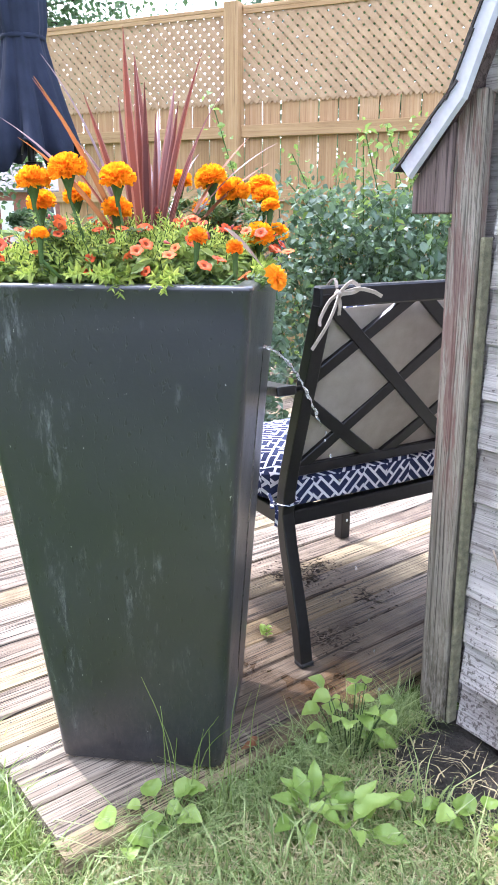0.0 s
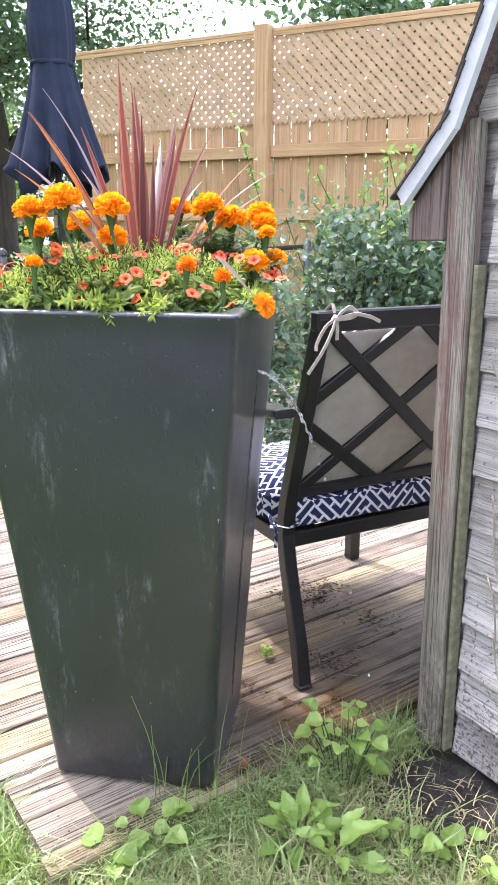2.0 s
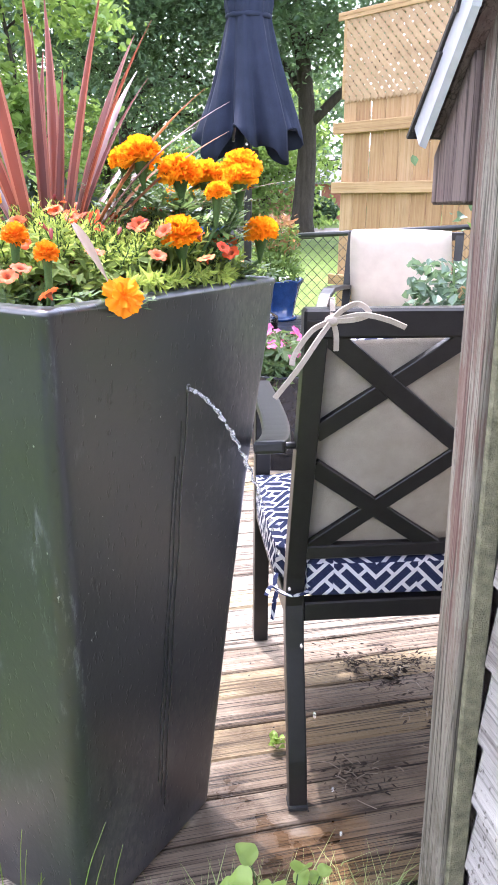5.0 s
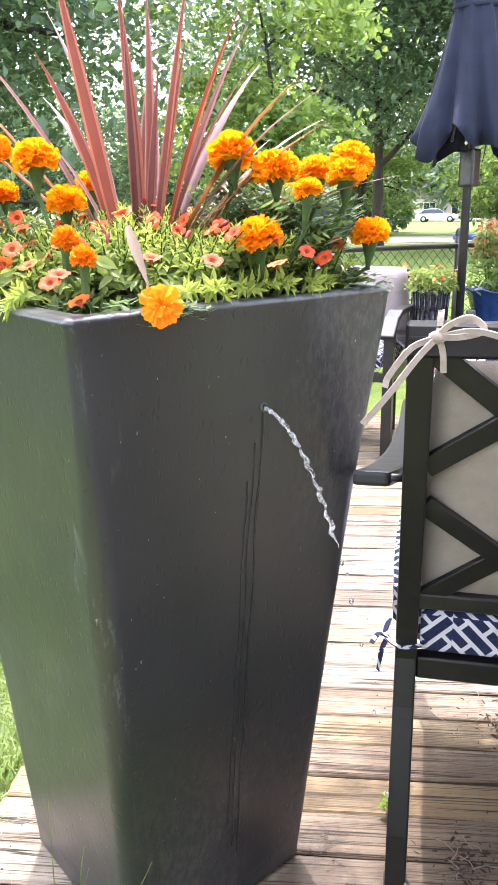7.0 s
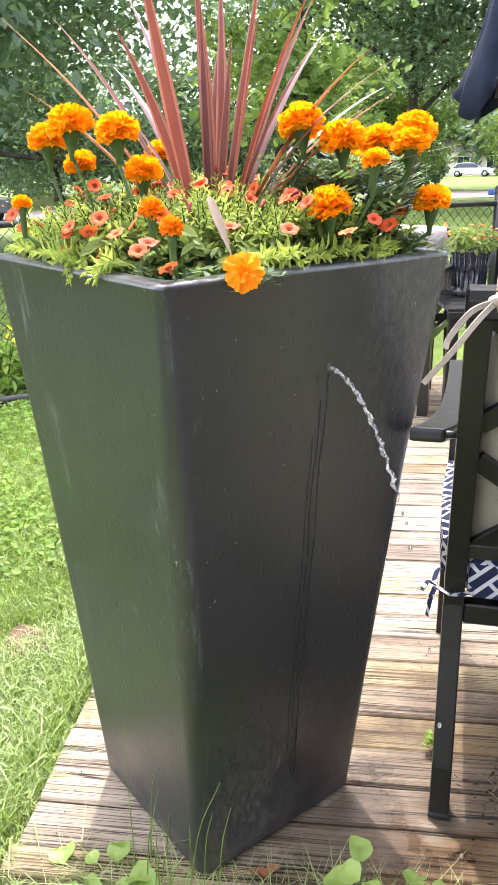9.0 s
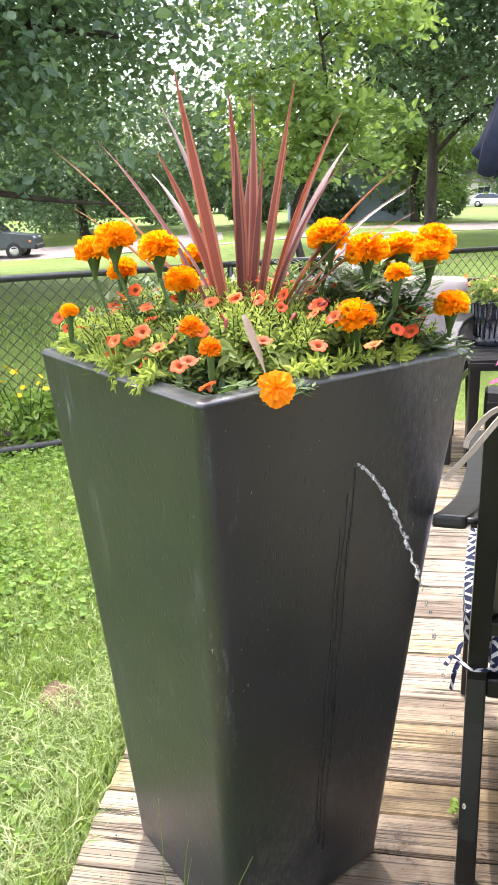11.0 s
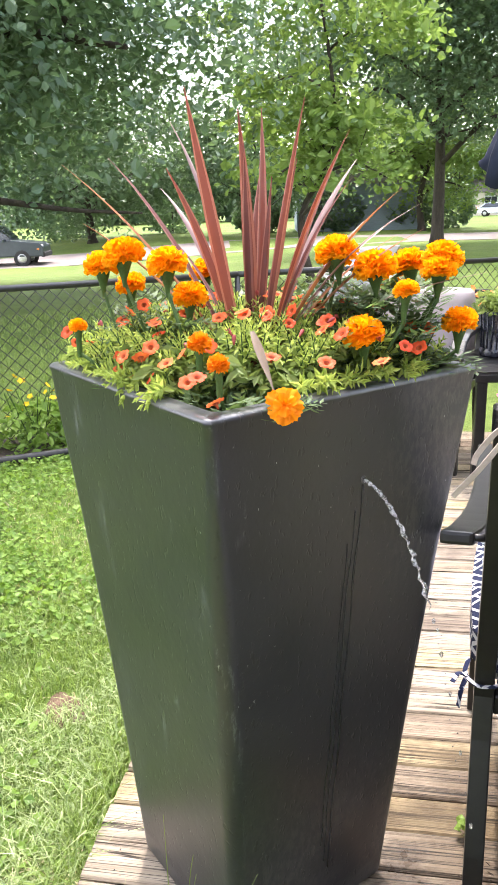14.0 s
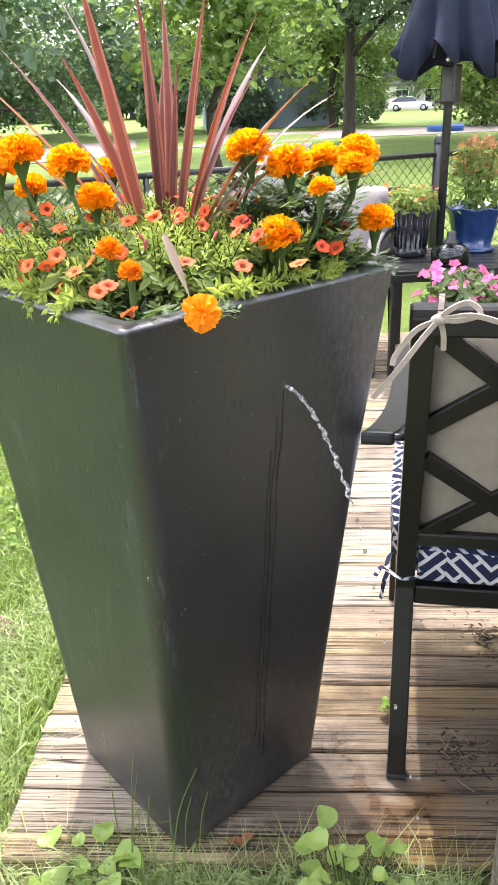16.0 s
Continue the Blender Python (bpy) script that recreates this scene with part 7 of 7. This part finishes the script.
def disc_mesh(name, at, rx, ry, z, seed, material, rings=5, rise=0.012):
    rng = random.Random(seed)
    seg = 26
    verts, faces = [(at[0], at[1], z + rise)], []
    rag = [1 + rng.uniform(-0.2, 0.2) for _ in range(seg)]
    for r in range(1, rings + 1):
        t = r / rings
        for k in range(seg):
            a = 2 * math.pi * k / seg
            verts.append((at[0] + rx * t * rag[k] * math.cos(a), at[1] + ry * t * rag[k] * math.sin(a), z + rise * (1 - t * t) * rng.uniform(0.3, 1.2) - (0.02 if r == rings else 0)))
    faces += [(0, 1 + k, 1 + (k + 1) % seg) for k in range(seg)]
    for r in range(rings - 1):
        a, b = 1 + r * seg, 1 + (r + 1) * seg
        faces += [(a + k, b + k, b + (k + 1) % seg, a + (k + 1) % seg) for k in range(seg)]
    return mesh_of(name, verts, faces, material, True)


MUD_DRY = plain("dry_soil", (0.09, 0.055, 0.035), (0.22, 0.14, 0.09), 30, 0.95, bump=0.9, dist=0.01)
build_grass()
lone("mud", disc_mesh("mud", (0.74, -0.03), 0.34, 0.23, -0.052, 5, MUD, 7, 0.014), None, "wet dark mud at the foot of the shed", "mud", "structure")


def broad_leaf(length, width, shape, seed):
    """A curved leaf blade on a short stalk; shape: heart or lance."""
    rng = random.Random(seed)
    rows, verts, faces = 14, [], []
    for k in range(rows + 1):
        t = k / rows
        if shape == "heart":
            w = width * 1.1 * max(0.0, math.sin(math.pi * t ** 0.62)) ** 0.7
            w = max(w, 0.0008)
        else:
            w = width * math.sin(math.pi * (0.06 + 0.92 * t) ** 1.25) * (0.82 + 0.3 * ((t * 6.5 + 0.13 * seed) % 1.0))
            w = max(w, 0.001)
        z = 0.22 * length * math.sin(t * 2.4) - 0.12 * length * t * t + 0.03 * length * math.sin(t * 13 + seed) + rng.uniform(-0.006, 0.006) * length
        rib = (0.16 if k % 2 else -0.05) * w
        verts += [(t * length, -w, z + 0.34 * w), (t * length, -w * 0.5, z + 0.08 * w + rib), (t * length, 0, z - 0.14 * w), (t * length, w * 0.5, z + 0.08 * w + rib), (t * length, w, z + 0.34 * w)]
    for k in range(rows):
        faces += [(5 * k + j, 5 * k + j + 1, 5 * k + 6 + j, 5 * k + 5 + j) for j in range(4)]
    return mesh_of("leaf", verts, faces, WEED, True)


def build_weeds():
    rng = random.Random(41)
    hearts = [broad_leaf(0.042, 0.019, "heart", k) for k in range(3)]
    lances = [broad_leaf(0.09, 0.019, "lance", k) for k in range(4)]

    def weed(name, label, at, count, kind, spread_, low, high, size):
        plant = thing(name, label, "weed", Matrix.Translation((*at, -0.055)), "weeds by the deck")
        for k in range(count):
            a = 2.4 * k + rng.uniform(-0.4, 0.4)
            r = spread_ * math.sqrt((k + 0.5) / count)
            z = rng.uniform(low, high)
            ob = part("leaf", (hearts if kind == "heart" else lances)[k % 3], None, plant)
            s = size * rng.uniform(0.65, 1.2)
            tip = rng.uniform(-25, 25) if kind == "heart" else rng.uniform(-58, -5)
            ob.matrix_basis = pose(r * math.cos(a), r * math.sin(a), z, rng.uniform(-20, 20), tip, math.degrees(a)) @ Matrix.Diagonal((s, s, s, 1))
            if kind == "heart":
                tube("stalk", [(r * 0.3 * math.cos(a), r * 0.3 * math.sin(a), 0), (r * 0.8 * math.cos(a), r * 0.8 * math.sin(a), z * 0.8), (r * math.cos(a), r * math.sin(a), z)], 0.0012, STEM, plant, 4)

    weed("nightshade_weed", "tall heart-leaved weed at the deck's edge", (0.425, -0.022), 27, "heart", 0.075, 0.03, 0.175, 0.84)
    weed("dandelion", "broad-leaved dandelion rosette in the grass", (0.345, -0.215), 10, "lance", 0.03, 0.015, 0.045, 0.86)
    weed("dandelion", "broad-leaved dandelion rosette in the grass", (0.418, -0.245), 9, "lance", 0.03, 0.015, 0.045, 0.86)
    weed("violet_weed", "low heart-leaved weed in the grass", (0.066, -0.276), 9, "heart", 0.05, 0.03, 0.08, 0.95)
    weed("violet_weed", "low heart-leaved weed in the grass", (0.015, -0.335), 4, "heart", 0.04, 0.03, 0.06, 0.95)
    weed("violet_weed", "low heart-leaved weed in the grass", (0.545, -0.21), 6, "heart", 0.035, 0.03, 0.055, 0.80)
    weed("violet_weed", "low heart-leaved weed in the grass", (0.665, -0.228), 5, "heart", 0.04, 0.03, 0.06, 1.05)
    sprout = thing("deck_seedling", "tiny green seedling growing between deck boards", "weed", Matrix.Translation((0.199, 0.349, -0.002)), "weeds by the deck")
    for k in range(9):
        ob = part("leaf", hearts[k % 3], None, sprout)
        a = 40 * k
        ob.matrix_basis = pose(0.006 * math.cos(a), 0.006 * math.sin(a), 0.008 + 0.003 * k, 0, -30, a * 57) @ Matrix.Diagonal((0.42, 0.42, 0.42, 1))
    for k, (x, y) in enumerate(((0.195, -0.095), (0.215, -0.085))):
        leaf = lone("fallen_leaf", broad_leaf(0.035, 0.009, "lance", 20 + k), None, "small fallen yellow leaf by the planter", "leaf", group="fallen leaves")
        leaf.data.materials[0] = CORDY_DRY
        leaf.matrix_world = pose(x, y, 0.003, 0, 0, 30 + 50 * k)
    rng2 = np.random.default_rng(9)
    n = 1000
    c = np.array([[0.20, 0.72], [0.33, 0.80], [0.27, 0.76], [0.30, 0.70], [0.36, 0.36], [0.47, 0.62]])[rng2.integers(0, 6, n)]
    xy = c + rng2.normal(0, 0.032, (n, 2)) * rng2.uniform(0.3, 1.9, (n, 1))
    v, f = leaf_cloud(rng2, np.column_stack([xy, rng2.uniform(0.001, 0.005, n)]), 0.0085 * rng2.uniform(0.4, 2.0, n), 0.9, 0.2, 0.3)
    lone("deck_litter", fast_mesh("deck_litter", v, f, SOIL), None, "bits of bark and seed litter on the deck", "litter", "stuff")
    twigs = []
    for _ in range(60):
        cx, cy = rng.choice(((0.20, 0.72), (0.33, 0.80), (0.27, 0.76), (0.36, 0.36), (0.47, 0.62)))
        x, y, a, ln = cx + rng.gauss(0, 0.05), cy + rng.gauss(0, 0.04), rng.uniform(0, 6.283), rng.uniform(0.012, 0.05)
        twigs.append(tube_data([(x, y, 0.003), (x + ln * 0.5 * math.cos(a), y + ln * 0.5 * math.sin(a), 0.006), (x + ln * math.cos(a + 0.2), y + ln * math.sin(a + 0.2), 0.003)], 0.0008, 4, False))
    v, f = joined(twigs)
    lone("twig_litter", mesh_of("twig_litter", v, f, VINE), None, "dry twigs and stalks lying on the deck", "litter", "stuff")
    for k in range(14):
        a0 = rng.uniform(0.1, 0.24)
        x0, y0 = 0.10 + rng.uniform(-0.08, 0.12), -0.235 + rng.uniform(-0.03, 0.06)
        dx, dy = rng.uniform(-0.09, 0.09), rng.uniform(-0.02, 0.07)
        pts = [(x0, y0, -0.05), (x0 + dx * 0.4, y0 + dy * 0.4, a0 * 0.6), (x0 + dx, y0 + dy, a0)]
        lone("grass_stalk", mesh_of("grass_stalk", *tube_data(smooth_line(pts, 4), [0.0014 - 0.00013 * i for i in range(9)], 4), GRASS, True), None, "single long grass stalk in front of the planter", "grass", group="grass stalks")


build_weeds()


# ---- deck boards ----
def build_deck_boards():
    rng = random.Random(23)
    pitch, width, thick = 0.0972, 0.0932, 0.036
    shapes = []
    for k in range(6):
        bm = bmesh.new()
        length, cuts = 3.7, 46
        rows = []
        ph = rng.uniform(0, 6)
        for i in range(cuts + 1):
            x = length * i / cuts
            wob = 0.0016 * math.sin(x * 7 + ph) + 0.001 * math.sin(x * 19 + ph * 2)
            zz = 0.0015 * math.sin(x * 3.1 + ph)
            h = width / 2
            prof = [(-h + wob, -thick), (-h + wob, -0.005), (-h + 0.004 + wob, zz), (0, zz + 0.0008), (h - 0.004 - wob * 0.6, zz), (h - wob * 0.6, -0.005), (h - wob * 0.6, -thick)]
            rag = rng.uniform(-0.006, 0.006) if i == 0 else 0
            rows.append([bm.verts.new((x + rag, y, z)) for y, z in prof])
        for r0, r1 in zip(rows[:-1], rows[1:]):
            for q in range(6):
                bm.faces.new((r0[q], r1[q], r1[q + 1], r0[q + 1]))
        bm.faces.new(rows[0])
        bm.faces.new(rows[-1][::-1])
        bmesh.ops.recalc_face_normals(bm, faces=bm.faces[:])
        me = bpy.data.meshes.new("board")
        bm.to_mesh(me)
        bm.free()
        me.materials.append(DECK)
        shapes.append(me)
    for k in range(34):
        b = -0.2855 + pitch * k + width / 2 + 0.003
        a = -0.332 + rng.uniform(-0.012, 0.006)
        p = DA * a + DB * b
        ob = part("board", shapes[rng.randrange(6)], None, deck)
        ob.matrix_basis = pose(p.x, p.y, rng.uniform(-0.0025, 0.0015), 0, 0, 45)
        if k == 0:  # the front board is ripped to half its width
            p += DB * 0.020
            ob.matrix_basis = pose(p.x, p.y, 0.0, 0, 0, 45) @ Matrix.Diagonal((1, 0.57, 1, 1))
    nails = []
    v, f = lathe([(0.0, 0.0002), (0.0016, 0.0001), (0.0018, -0.001)], 8)
    for k in range(34):
        b = -0.2855 + pitch * k + width / 2 + 0.003
        for a in (-0.27, 0.4, 1.2, 2.0, 2.8):
            for s in (-0.024, 0.024) if k else (0.02,):
                p = DA * (a + rng.uniform(-0.008, 0.008)) + DB * (b + s)
                nails.append(([(x + p.x, y + p.y, z + 0.001) for x, y, z in v], f))
    v, f = joined(nails)
    tagged(part("nail_heads", mesh_of("nail_heads", v, f, IRON), None, deck), kind="stuff")
    for a in (-0.27, 0.4, 1.2, 2.0, 2.8):
        p0, p1 = DA * a + DB * -0.235, DA * a + DB * 2.9
        part("joist", beam((p0.x, p0.y, -0.075), (p1.x, p1.y, -0.075), 0.038, 0.075, 0.0), DECK, deck)


build_deck_boards()
